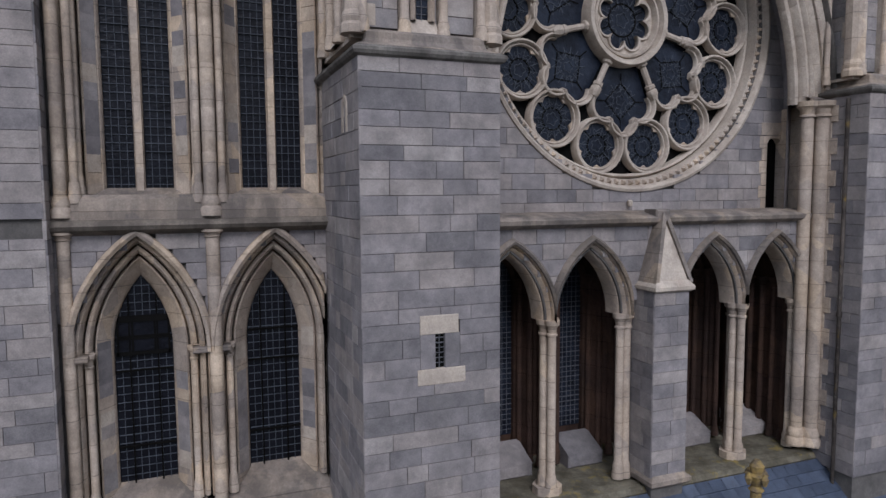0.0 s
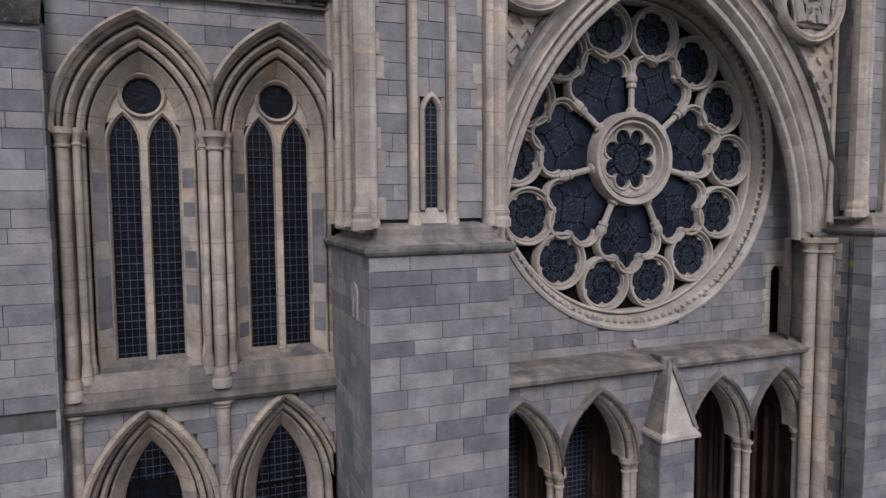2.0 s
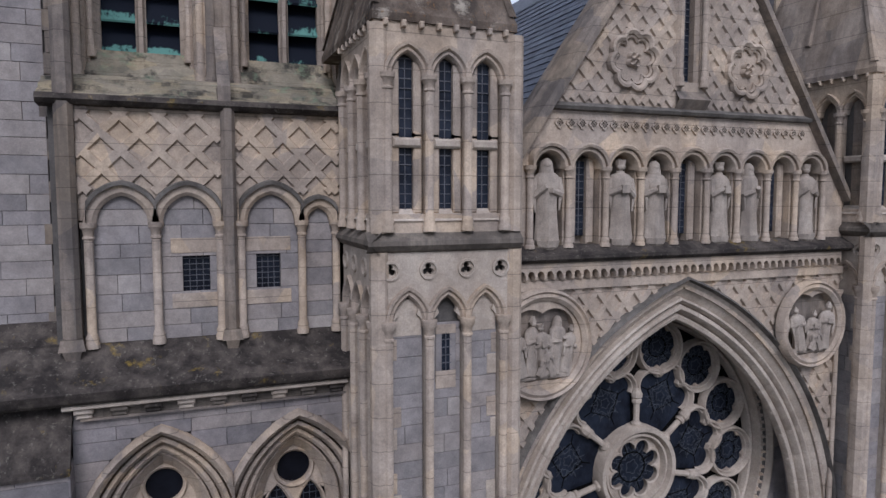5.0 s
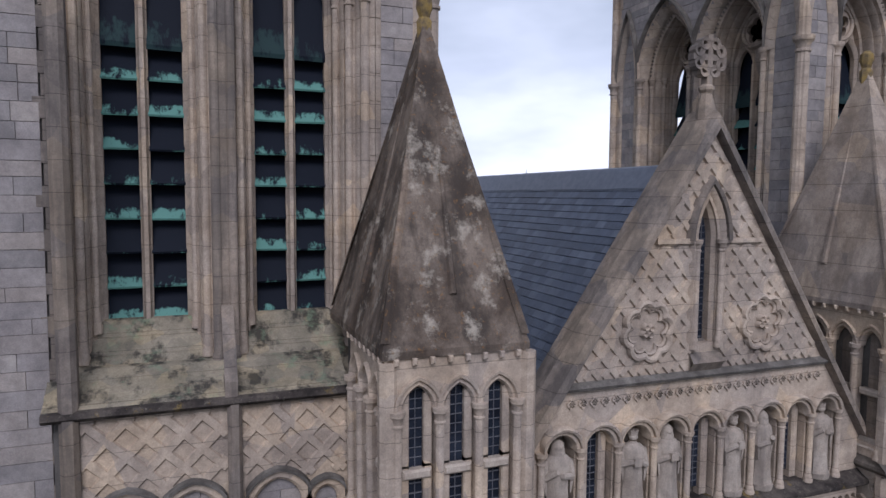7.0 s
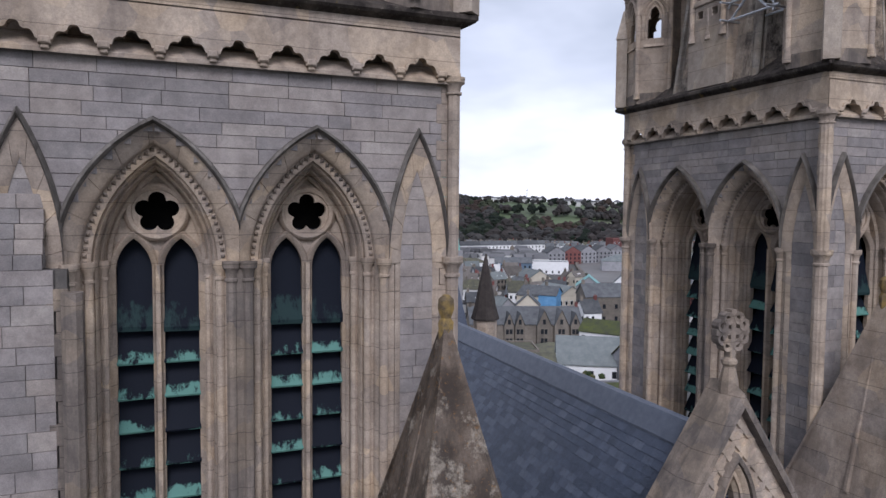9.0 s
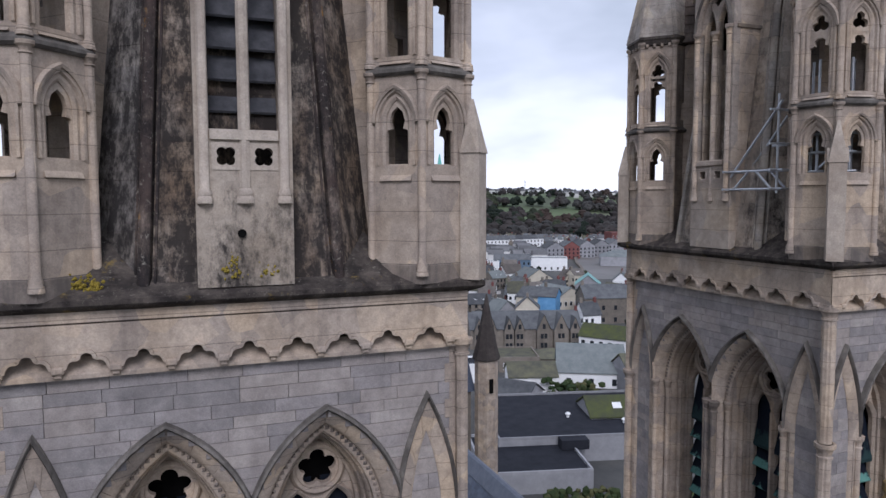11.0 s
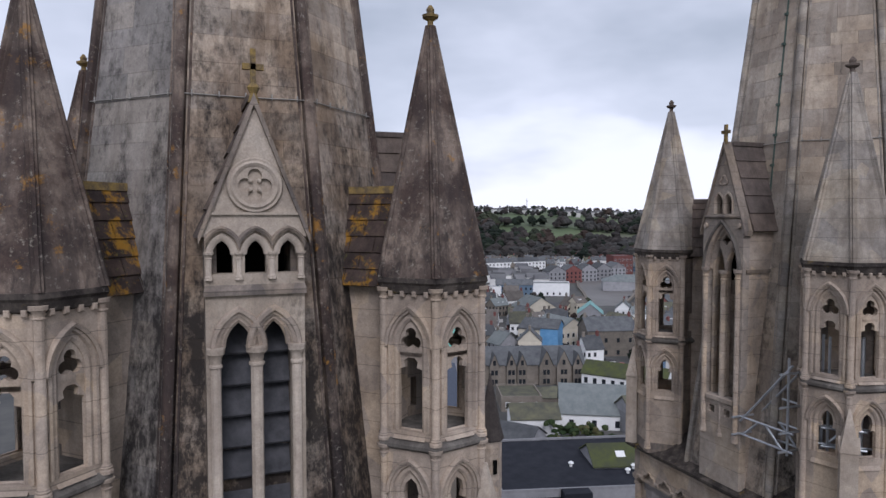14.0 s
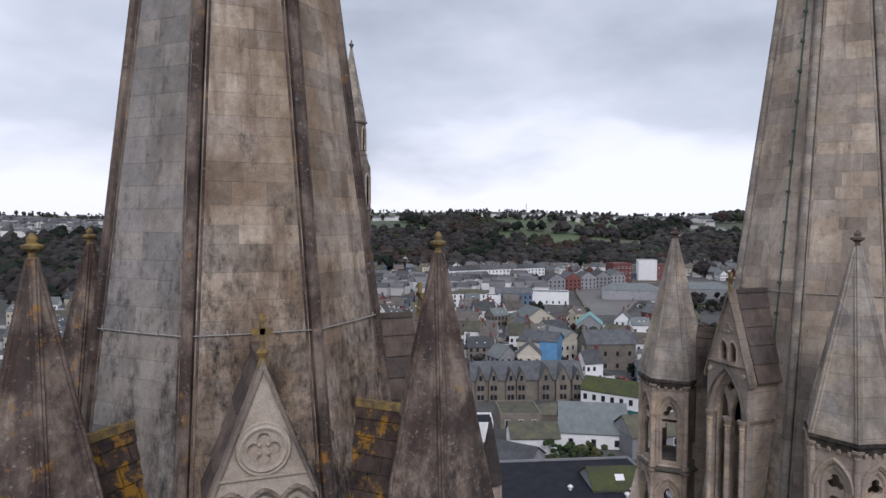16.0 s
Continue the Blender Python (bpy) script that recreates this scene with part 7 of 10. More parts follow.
# fourteen outer rings with six-foil cusps
ring_c, ring_r = 0.737 * R, 0.737 * R * math.sin(math.pi / 14)
rm = Mesh()
rm.sweep(circle_path(0, 0, ring_r - 0.055, 32), BAR, True)
ring_me = data_of(rm, "ring", PALE, True)
fm_ = Mesh()
star_plate(fm_, 0, 0, foil_r(5, 0.215, 0.245, math.pi / 2), lambda x, z: math.hypot(x, z) < ring_r - 0.09, 0.025, 0.05, 80)
foil_me = data_of(fm_, "cusping", BATH)
gl_me = data_of(Mesh().add([(x, 0.07, z) for x, z, _, _ in circle_path(0, 0, ring_r - 0.08, 28)], [tuple(range(28))]), "glass", GLASS)
for k in range(14):
    a = math.pi / 2 + math.pi / 14 + 2 * math.pi * k / 14
    mt = pose(ring_c * math.cos(a), 0, ring_c * math.sin(a))
    shared("ring", ring_me, rose, mt)
    shared("cusping", foil_me, rose, mt)
    shared("glass", gl_me, rose, mt)
# bold leads: a circle or a lozenge in each light, tied to its edge
CAME = [(-0.013, 0.07), (-0.013, 0.055), (0.013, 0.055), (0.013, 0.07)]


def figure(corners, r, reach, turn):
    q = Mesh().sweep(path_normals([(r * math.cos(turn + 2 * math.pi * i / corners), r * math.sin(turn + 2 * math.pi * i / corners)) for i in range(corners)]), CAME, True)
    for i in range(4):
        a = turn + i * math.pi / 2
        c, s = math.cos(a), math.sin(a)
        q.add([(c * p - s * w, 0.056, s * p + c * w) for p, w in ((r, -0.011), (reach, -0.011), (reach, 0.011), (r, 0.011))], [(0, 1, 2, 3)])
    return q


disc_me = data_of(figure(20, 0.20, 0.42, math.pi / 4), "lead_figure", DARK)
kite_me = data_of(figure(4, 0.34, 0.52, 0.0), "lead_figure", DARK)
for k in range(14):
    a = math.pi / 2 + math.pi / 14 + 2 * math.pi * k / 14
    shared("lead_figure", disc_me, rose, pose(ring_c * math.cos(a), 0, ring_c * math.sin(a)))
for k in range(7):
    a = math.pi / 2 + math.pi / 7 + 2 * math.pi * k / 7
    shared("lead_figure", kite_me, rose, pose(1.50 * math.cos(a), 0.01, 1.50 * math.sin(a), 0, -math.degrees(a), 0))
figure(24, 0.30, 0.5, 0.4).put("lead_figure", DARK, rose)
# near-black disc paints the voids between rings and petals as shade
rose_part(Mesh().add([(x, 0.11, z) for x, z, _, _ in circle_path(0, 0, ROSE_R - 0.1, 64)], [tuple(range(64))]), "dark_backing", DARK, smooth=False)
rose_part(Mesh().add([(x, 0.075, z) for x, z, _, _ in circle_path(0, 0, hub_r, 40)], [tuple(range(40))]), "glass", GLASS, smooth=False)
# leading of the glass, one part a light
rnd = random.Random(12)


def leading(cx, cz, rad, y):
    m = Mesh()
    n = rnd.choice((5, 6, 7))
    turn = rnd.random()
    for rr, k in ((rad * 0.30, 5), (rad * 0.62, n), (rad * 0.85, n * 2)):
        m.sweep(foil_path(cx, cz, lambda a, rr=rr, k=k: rr * (0.86 + 0.14 * math.cos(k * a)), 36, turn), [(-0.006, y), (-0.004, y - 0.01), (0.004, y - 0.01), (0.006, y)], True)
    for i in range(n * 2):
        t = math.pi * i / n + turn
        c, s = math.cos(t), math.sin(t)
        m.rings([[(cx + c * r - s * w, y - 0.01, cz + s * r + c * w) for w in (-0.007, 0.007)] for r in (rad * 0.42, rad)], closed=False)
    return m


for k in range(14):
    a = math.pi / 2 + math.pi / 14 + 2 * math.pi * k / 14
    rose_part(leading(ring_c * math.cos(a), ring_c * math.sin(a), ring_r - 0.12, 0.065), "leading", LEAD, smooth=False)
for k in range(7):
    a = math.pi / 2 + math.pi / 7 + 2 * math.pi * k / 7
    rose_part(leading(petal_c * math.cos(a), petal_c * math.sin(a), 0.36, 0.075), "leading", LEAD, smooth=False)
rose_part(leading(0, 0, 0.5, 0.07), "leading", LEAD, smooth=False)

# the great arch, its piers and mouldings
arch = tagged(empty("great_arch", AX, FY, GS), "great pointed arch of moulded buff stone round the rose window", "arch")


def arch_part(m, name, mat, label="", smooth=True):
    m.v = [(x - AX, y - FY, z - GS) for x, y, z in m.v]
    return m.put(name, mat, arch, label, smooth)


INNER = [(0.06, -1.78), (0.04, -1.86), (0.07, -1.94), (0.13, -1.96), (0.17, -1.92), (0.18, -1.84), (0.20, -1.98), (0.25, -2.05), (0.31, -2.04), (0.335, -1.98), (0.34, -1.90), (0.36, -2.03), (0.40, -2.08), (0.44, -2.06), (0.455, -1.96), (0.73, -2.165), (0.75, -2.10)]
arch_part(arch_sweep(Mesh(), AX, GS, GHW, GRISE, INNER, None, 22), "archivolt", PALE)
arch_part(arch_sweep(Mesh(), AX, GS, GHW, GRISE, [(0.55, -1.15), (0.55, -1.45), (0.12, -1.72), (0.06, -1.79)], 12.0, 22), "soffit", GRANITE, "shaded granite soffit")
arch_part(arch_sweep(Mesh(), AX, GS, GHW, GRISE, [(0.73, -2.08), (0.735, -2.22), (0.76, -2.27), (0.80, -2.23), (0.82, -2.12)], None, 22), "hood_mould", HOOD)
for s in (-1, 1):
    for dx, dy, r in ((3.42, -2.02, 0.12), (3.64, -2.17, 0.13)):
        arch_part(shaft(Mesh(), AX + s * dx, dy, 7.35, GS + 0.05, r, n=12, cap=0.3, base=0.35), "jamb_shaft", BATH)
    m = Mesh()
    m.box(min(AX + s * 3.66, AX + s * 3.80), max(AX + s * 3.66, AX + s * 3.80), -1.9, -0.6, 12.06, GS)
    m.box(min(AX + s * 3.60, AX + s * 3.82), max(AX + s * 3.60, AX + s * 3.82), -2.05, -1.80, 7.2, GS)
    m.box(min(AX + s * 3.60, AX + s * 3.82), max(AX + s * 3.60, AX + s * 3.82), -1.80, -1.2, 12.06, GS)
    arch_part(m, "jamb_pier", BATH)
    for k in range(22):
        w = 0.34 if k % 2 else 0.22
        m = Mesh().bev(0, w, 0, 0.05, 0, 0.30, 0.006)
        z = 7.3 + 0.305 * k
        if s > 0:
            m.v = [(AX + 3.725, -2.10 - x, z + zz) for x, y, zz in m.v]
            m2 = Mesh().box(AX + 3.69, AX + 3.722, -2.10 - w, -2.08, z, z + 0.298)
            arch_part(m2, "quoin", BATH, smooth=False)
    prof = [(-0.05, GS - 0.02), (-0.14, GS + 0.04), (-0.16, GS + 0.10), (0.0, GS + 0.16)]
    xa, xb = sorted((AX + s * 3.30, AX + s * 4.0))
    arch_part(Mesh().rings([[(x, -2.02 + p, z) for p, z in prof] for x in (xa, xb)], closed=False), "impost", BATH_OLD, smooth=False)

# plain wall above the arch, faced with carved diaper
def over_arch(x, z):
    return abs(x - AX) > arch_half(z, GS, GHW, GRISE, 0.80)


MEDALS = ((4.56, 18.57, 0.86), (10.33, 18.50, 0.80))


def spandrel(x, z):
    if not over_arch(x, z) or z < 14.3:
        return False
    return all(math.hypot(x - mx, z - mz) > mr for mx, mz, mr in MEDALS)


wall_s = wall_plate(Mesh(), 3.68, 11.22, 14.1, 19.62, FY + 0.05, lambda z: [(AX - arch_half(z, GS, GHW, GRISE, 0.6), AX + arch_half(z, GS, GHW, GRISE, 0.6))] if arch_half(z, GS, GHW, GRISE, 0.6) > 0 else [], 0.05, 0.8)
tagged(wall_s.put("wall_spandrel", BATH), "buff stone wall above the great arch", "wall", kind="structure")
ob = diaper(spandrel, 3.75, 11.15, 14.3, 19.48, FY + 0.05, 0.36, 1.25, 0.13, 0.05).put("spandrel_diaper", BATH)
tagged(ob, "carved diaper of crossing stone ribs beside the great arch", "panel", kind="stuff")
tagged(Mesh().box(3.7, 11.2, FY - 0.04, FY + 0.1, 19.42, 19.56).put("fillet", BATH), "plain stone fillet under the cornice", "moulding", kind="structure")
# moulding beside the right-hand and left-hand turret
for x in (3.80, 11.12):
    ob = shaft(Mesh(), x, FY - 0.02, 14.4, 19.1, 0.05, cap=0.2, base=0.2).put("edge_shaft", BATH, smooth=True)
    tagged(ob, "thin buff stone shaft at the edge of the panel", "column", "edge shafts")


# ---- statues: plain robed shapes ----
def robed(h, seed):
    """A standing robed shape, foot at the origin, facing low y."""
    rnd = random.Random(seed)
    m = Mesh()
    n = 20
    folds, ph = rnd.choice((5, 6, 7)), rnd.random() * 6
    rows = []
    for f, a, b in ((0.0, 0.155, 0.125), (0.05, 0.15, 0.12), (0.2, 0.14, 0.11), (0.4, 0.135, 0.105), (0.52, 0.135, 0.105), (0.60, 0.15, 0.11), (0.70, 0.165, 0.11), (0.77, 0.16, 0.10), (0.815, 0.115, 0.08), (0.835, 0.055, 0.055), (0.86, 0.05, 0.05)):
        w = max(0.0, 1 - f / 0.62)
        rows.append([(h * a * math.cos(t) * (1 + 0.16 * w * math.cos(folds * t + ph + 2 * f)), h * b * math.sin(t) * (1 + 0.16 * w * math.cos(folds * t + ph)), h * f) for t in [2 * math.pi * i / n for i in range(n)]])
    m.rings(rows)
    m.lathe(0, -0.012 * h, [(h * 0.062 * math.sin(math.pi * (0.08 + 0.84 * i / 6)), h * (0.855 + 0.115 * i / 6)) for i in range(7)], 10)
    kind = rnd.choice(("crown", "mitre", "hood"))
    if kind == "crown":
        m.lathe(0, 0, ((h * 0.062, h * 0.93), (h * 0.075, h * 1.0), (h * 0.06, h * 1.0), (h * 0.05, h * 0.96)), 8)
    elif kind == "mitre":
        m.rings([[(h * 0.06, -h * 0.05, h * 0.94), (-h * 0.06, -h * 0.05, h * 0.94), (-h * 0.06, h * 0.05, h * 0.94), (h * 0.06, h * 0.05, h * 0.94)], [(0.004, -h * 0.03, h * 1.05), (-0.004, -h * 0.03, h * 1.05), (-0.004, h * 0.03, h * 1.05), (0.004, h * 0.03, h * 1.05)]])
    else:
        m.lathe(0, 0.02 * h, ((h * 0.10, h * 0.82), (h * 0.085, h * 0.90), (h * 0.075, h * 0.96), (h * 0.03, h * 1.0)), 10)
    for s in (-1, 1):
        e = (s * h * 0.165, -h * 0.03, h * rnd.uniform(0.54, 0.58))
        w = (s * h * rnd.uniform(0.02, 0.06), -h * 0.14, h * rnd.uniform(0.58, 0.66))
        sh = (s * h * 0.135, 0.0, h * 0.76)
        for (p, q, r0, r1) in ((sh, e, 0.052, 0.05), (e, w, 0.052, 0.033)):
            p, q = Vector(p), Vector(q)
            d = (q - p).normalized()
            u = d.orthogonal().normalized()
            v = d.cross(u)
            m.rings([[tuple(c + (u * math.cos(t) + v * math.sin(t)) * h * r) for t in [2 * math.pi * i / 7 for i in range(7)]] for c, r in ((p, r0), (q, r1))])
        # hanging sleeve
        m.rings([[(e[0] - 0.03, e[1] - 0.04, e[2]), (e[0] + 0.03, e[1] - 0.04, e[2]), (e[0] + 0.03, e[1] + 0.04, e[2]), (e[0] - 0.03, e[1] + 0.04, e[2])], [(e[0] * 0.9 - 0.01, e[1] - 0.03, e[2] - h * 0.2), (e[0] * 0.9 + 0.01, e[1] - 0.03, e[2] - h * 0.2), (e[0] * 0.9 + 0.01, e[1] + 0.02, e[2] - h * 0.2), (e[0] * 0.9 - 0.01, e[1] + 0.02, e[2] - h * 0.2)]])
    if rnd.random() < 0.6:
        m.box(-h * 0.05, h * 0.05, -h * 0.17, -h * 0.13, h * 0.58, h * 0.68)
    return m


# ---- gable with its arcade of statues ----
GA, GK = 26.45, 1.48
gable = tagged(empty("west_gable", AX, FY, 20.0), "steep buff stone gable with carved diaper and a statue arcade", "gable")


def gab(m, name, mat, label="", smooth=False):
    m.v = [(x - AX, y - FY, z - 20.0) for x, y, z in m.v]
    return m.put(name, mat, gable, label, smooth)


def under_gable(x, z, inset=0.0):
    return z < GA - inset - GK * abs(x - AX)


PITCH = 0.689


def gable_holes(z):
    out = []
    for k in range(-4, 5):
        c = AX + k * PITCH
        w = arch_half(z, 21.32, 0.24, 0.25, 0.03)
        if w > 0 and z > 20.12:
            out.append((c - w, c + w))
    w = arch_half(z, 24.50, 0.15, 0.58, 0.05)
    if w > 0 and z > 22.8:
        out.append((AX - 0.03 - w, AX - 0.03 + w))
    h = max(0.0, (GA - z) / GK)
    out += [(-9, AX - h), (AX + h, 99)]
    return sorted(out)


gab(wall_plate(Mesh(), 3.72, 11.18, 19.9, GA, FY + 0.02, gable_holes, 0.05, 0.5), "wall", BATH)
gab(Mesh().box(4.3, 10.6, FY + 0.32, FY + 0.36, 20.0, 21.7), "niche_back", BATH_OLD)
for k in range(-4, 5):
    c = AX + k * PITCH
    gab(arch_sweep(Mesh(), c, 21.32, 0.24, 0.25, [(0.0, FY + 0.2), (0.0, FY - 0.02), (0.03, FY - 0.07), (0.08, FY - 0.07), (0.10, FY - 0.02)], None, 7), "arch", BATH, smooth=True)
    gab(clamp_x(arch_sweep(Mesh(), c, 21.32, 0.24, 0.25, [(0.09, FY - 0.03), (0.09, FY - 0.12), (0.13, FY - 0.14), (0.16, FY - 0.10), (0.165, FY + 0.02)], None, 7), c - PITCH / 2, c + PITCH / 2), "hood_mould", BATH, smooth=True)
    if k in (-3, 0, 3):
        gab(Mesh().box(c - 0.10, c + 0.10, FY + 0.22, FY + 0.26, 20.25, 21.45), "glass", GLASS)
        lm = lattice(Mesh(), c - 0.10, c + 0.10, 20.25, 21.45, FY + 0.215, lambda x, z: True, 0.1, 0.11, 0.01)
        gab(lm, "lead_lattice", LATTICE)
        for u in (-0.17, 0.17):
            gab(Mesh().bev(c + u - 0.07, c + u + 0.07, FY + 0.12, FY + 0.3, 20.12, 21.5, 0.03), "light_jamb", BATH)
for k in range(-5, 5):
    x = AX + (k + 0.5) * PITCH
    gab(shaft(Mesh(), x, FY - 0.04, 20.08, 21.36, 0.055, cap=0.2, base=0.14), "shaft", BATH, smooth=True)
for n, k in enumerate((-4, -2, -1, 1, 2, 4)):
    c = AX + k * PITCH
    ob = robed(1.28, 40 + n * 3).put("robed_statue", STATUE, smooth=True)
    ob.location = (c, FY + 0.06, 20.20)
    ob.rotation_euler.z = radians((n * 37) % 30 - 15)
    tagged(ob, "weathered pale stone statue of a robed standing figure in a niche", "statue", "gable statues")
    gab(Mesh().lathe(c, FY + 0.06, ((0.12, 20.02), (0.20, 20.10), (0.22, 20.20)), 8, math.pi / 8), "pedestal", STATUE)
# pierced band and string
m = Mesh()
for k in range(26):
    x = AX + (k - 12.5) * 0.205
    if not under_gable(x, 22.2, 0.35):
        continue
    for dx, dz in ((0, 0.045), (-0.045, 0), (0.045, 0), (0, -0.045)):
        m.sweep(circle_path(x + dx, 22.03 + dz, 0.026, 8), [(-0.012, FY + 0.03), (-0.01, FY - 0.012), (0.02, FY - 0.012), (0.022, FY + 0.02)], True)
tagged(gab(m, "pierced_band", BATH, "band of small carved quatrefoils"), kind="stuff")
# flat black dots paint the shade in the quatrefoil holes
m = Mesh()
for k in range(26):
    x = AX + (k - 12.5) * 0.205
    if under_gable(x, 22.2, 0.35):
        for dx, dz in ((0, 0.045), (-0.045, 0), (0.045, 0), (0, -0.045)):
            m.add([(x + dx + 0.018 * math.cos(t), FY + 0.014, 22.03 + dz + 0.018 * math.sin(t)) for t in [i * math.pi / 3 for i in range(6)]], [tuple(range(6))])
gab(m, "piercing", DARK)
h = (GA - 22.28) / GK - 0.1
gab(Mesh().rings([[(AX + s * h, y, z) for y, z in ((FY + 0.05, 22.22), (FY - 0.07, 22.24), (FY - 0.10, 22.29), (FY + 0.02, 22.36))] for s in (-1, 1)], closed=False), "string_course", HOOD)
# window in the gable
gab(arch_sweep(Mesh(), AX - 0.03, 24.50, 0.15, 0.58, [(0.0, FY + 0.30), (0.0, FY + 0.12), (0.05, FY + 0.06), (0.10, FY + 0.02), (0.13, FY - 0.03), (0.18, FY - 0.05), (0.22, FY + 0.02)], 22.72, 9), "window_order", BATH, smooth=True)
gab(arch_sweep(Mesh(), AX - 0.03, 24.50, 0.15, 0.58, [(0.20, FY), (0.20, FY - 0.09), (0.25, FY - 0.11), (0.29, FY - 0.06), (0.30, FY + 0.02)], None, 9), "hood_mould", BATH_OLD, smooth=True)
for s in (-1, 1):
    gab(shaft(Mesh(), AX - 0.03 + s * 0.25, FY - 0.02, 22.72, 24.52, 0.05, cap=0.2, base=0.18), "shaft", BATH, smooth=True)
gab(arch_panel(Mesh(), AX - 0.03, 24.50, 0.16, 0.6, 22.7, FY + 0.25), "glass", GLASS)
gab(lattice(Mesh(), AX - 0.18, AX + 0.12, 22.75, 25.0, FY + 0.24, lambda x, z: in_arch(x, z, AX - 0.03, 24.5, 0.15, 0.58, 22.7), 0.1, 0.11, 0.01), "lead_lattice", LATTICE)
gab(Mesh().add([(AX - 0.3, FY + 0.2, 22.84), (AX + 0.24, FY + 0.2, 22.84), (AX + 0.30, FY - 0.12, 22.5), (AX - 0.36, FY - 0.12, 22.5), (AX - 0.36, FY, 22.34), (AX + 0.3, FY, 22.34)], [(0, 3, 2, 1), (3, 4, 5, 2)]), "sloping_sill", BATH_OLD)
for s in (-1, 1):
    xa, xb = sorted((AX + s * 0.30, AX + s * ((GA - 24.5) / GK - 0.22)))
    gab(Mesh().box(xa, xb, FY - 0.06, FY + 0.05, 24.46, 24.54), "string", BATH)
# roundels
RD = ((6.24, 23.08), (8.64, 23.08))
for x, z in RD:
    fo = foil_r(8, 0.15, 0.31, 0.2)
    m = Mesh().sweep(foil_path(x, z, fo, 84), [(-0.05, FY + 0.03), (-0.05, FY - 0.05), (0.0, FY - 0.09), (0.04, FY - 0.08), (0.06, FY + 0.0)], True)
    m.sweep(foil_path(x, z, foil_r(8, 0.105, 0.27, 0.2), 84), [(-0.02, FY + 0.03), (-0.02, FY - 0.02), (0.01, FY - 0.045), (0.035, FY + 0.0)], True)
    for i in range(4):
        a = 0.2 + math.pi / 8 + math.pi * i / 2
        m.sweep(circle_path(x + 0.075 * math.cos(a), z + 0.075 * math.sin(a), 0.045, 10), [(-0.04, FY - 0.02), (0.0, FY - 0.07), (0.03, FY + 0.02)], True)
    gab(m, "foiled_roundel", BATH, "carved foiled roundel", True)


def gable_field(x, z):
    if z < 22.40 or not under_gable(x, z, 0.27):
        return False
    if abs(x - AX + 0.03) < (0.30 if z < 24.5 else arch_half(z, 24.5, 0.15, 0.58, 0.29)) and z < 25.5:
        return False
    if abs(z - 24.5) < 0.06:
        return False
    return all(math.hypot(x - rx, z - rz) > 0.49 for rx, rz in RD)


gab(diaper(gable_field, 4.4, 10.5, 22.38, 26.1, FY + 0.02, 0.335, 1.12, 0.125, 0.04), "diaper_ribs", BATH, "carved diaper of crossing ribs")
# copings and cross
for s in (-1, 1):
    run = 3.72
    seg = [(0.0, GA + 0.10), (run, GA + 0.10 - GK * run)]
    m = Mesh().rings([[(AX + s * x, FY + y, z + dz) for y, dz in ((-0.14, -0.24), (-0.14, -0.10), (-0.10, 0.0), (0.22, 0.14), (0.62, 0.06), (0.62, -0.40))] for x, z in seg], closed=True)
    gab(m, "coping", BATH_OLD, "weathered stone coping")
m = Mesh().lathe(AX, FY + 0.22, ((0.17, GA - 0.25), (0.15, GA + 0.2), (0.09, GA + 0.45), (0.13, GA + 0.5), (0.13, GA + 0.55), (0.07, GA + 0.6)), 8)
zc = GA + 1.02
for i in range(4):
    a = i * math.pi / 2
    for off in (-0.45, 0.45):
        m.sweep(circle_path(AX + 0.24 * math.cos(a + off), zc + 0.24 * math.sin(a + off), 0.075, 10), [(-0.03, FY + 0.28), (-0.03, FY + 0.16), (0.03, FY + 0.14), (0.03, FY + 0.30)], True)
m.sweep(circle_path(AX, zc, 0.20, 24), [(-0.04, FY + 0.28), (-0.04, FY + 0.16), (0.03, FY + 0.15), (0.03, FY + 0.29)], True)
m.box(AX - 0.05, AX + 0.05, FY + 0.15, FY + 0.29, GA + 0.5, zc + 0.36)
m.box(AX - 0.34, AX + 0.34, FY + 0.155, FY + 0.285, zc - 0.05, zc + 0.05)
gab(m, "cross_finial", BATH_OLD, "carved stone wheel cross")
# dentilled cornice at the gable's foot
corn = tagged(empty("dentil_cornice", AX, FY, 19.8), "stone cornice with a row of small arched corbels", "cornice")


def cor(m, name, mat):
    m.v = [(x - AX, y - FY, z - 19.8) for x, y, z in m.v]
    return m.put(name, mat, corn)


cor(Mesh().rings([[(x, FY + y, z) for y, z in ((0.0, 19.84), (-0.16, 19.86), (-0.24, 19.92), (-0.24, 19.98), (-0.16, 20.02), (0.02, 20.12), (0.3, 20.12))] for x in (3.70, 11.2)], closed=False), "cornice_mould", WEATHER)
dm = Mesh()
arch_xz_pts = [(-0.055 * math.cos(math.pi * i / 6), 0.055 * math.sin(math.pi * i / 6)) for i in range(7)]
edge = [(-0.0825, 19.62)] + [(x, 19.68 + z) for x, z in arch_xz_pts] + [(0.0825, 19.62)]
topr = [(-0.0825 + 0.165 * i / (len(edge) - 1), 19.86) for i in range(len(edge))]
dm.rings([[(x, 0.05, z), (x, -0.12, z), (x2, -0.12, z2)] for (x, z), (x2, z2) in zip(edge, topr)], closed=False)
dm.bev(-0.0825 - 0.025, -0.0825 + 0.025, -0.14, 0.0, 19.60, 19.68, 0.01)
d_me = data_of(dm, "dentil", BATH)
k = 0
while 3.85 + k * 0.165 < 11.1:
    shared("dentil", d_me, corn, pose(3.85 + k * 0.165 - AX, 0, -19.8))
    k += 1
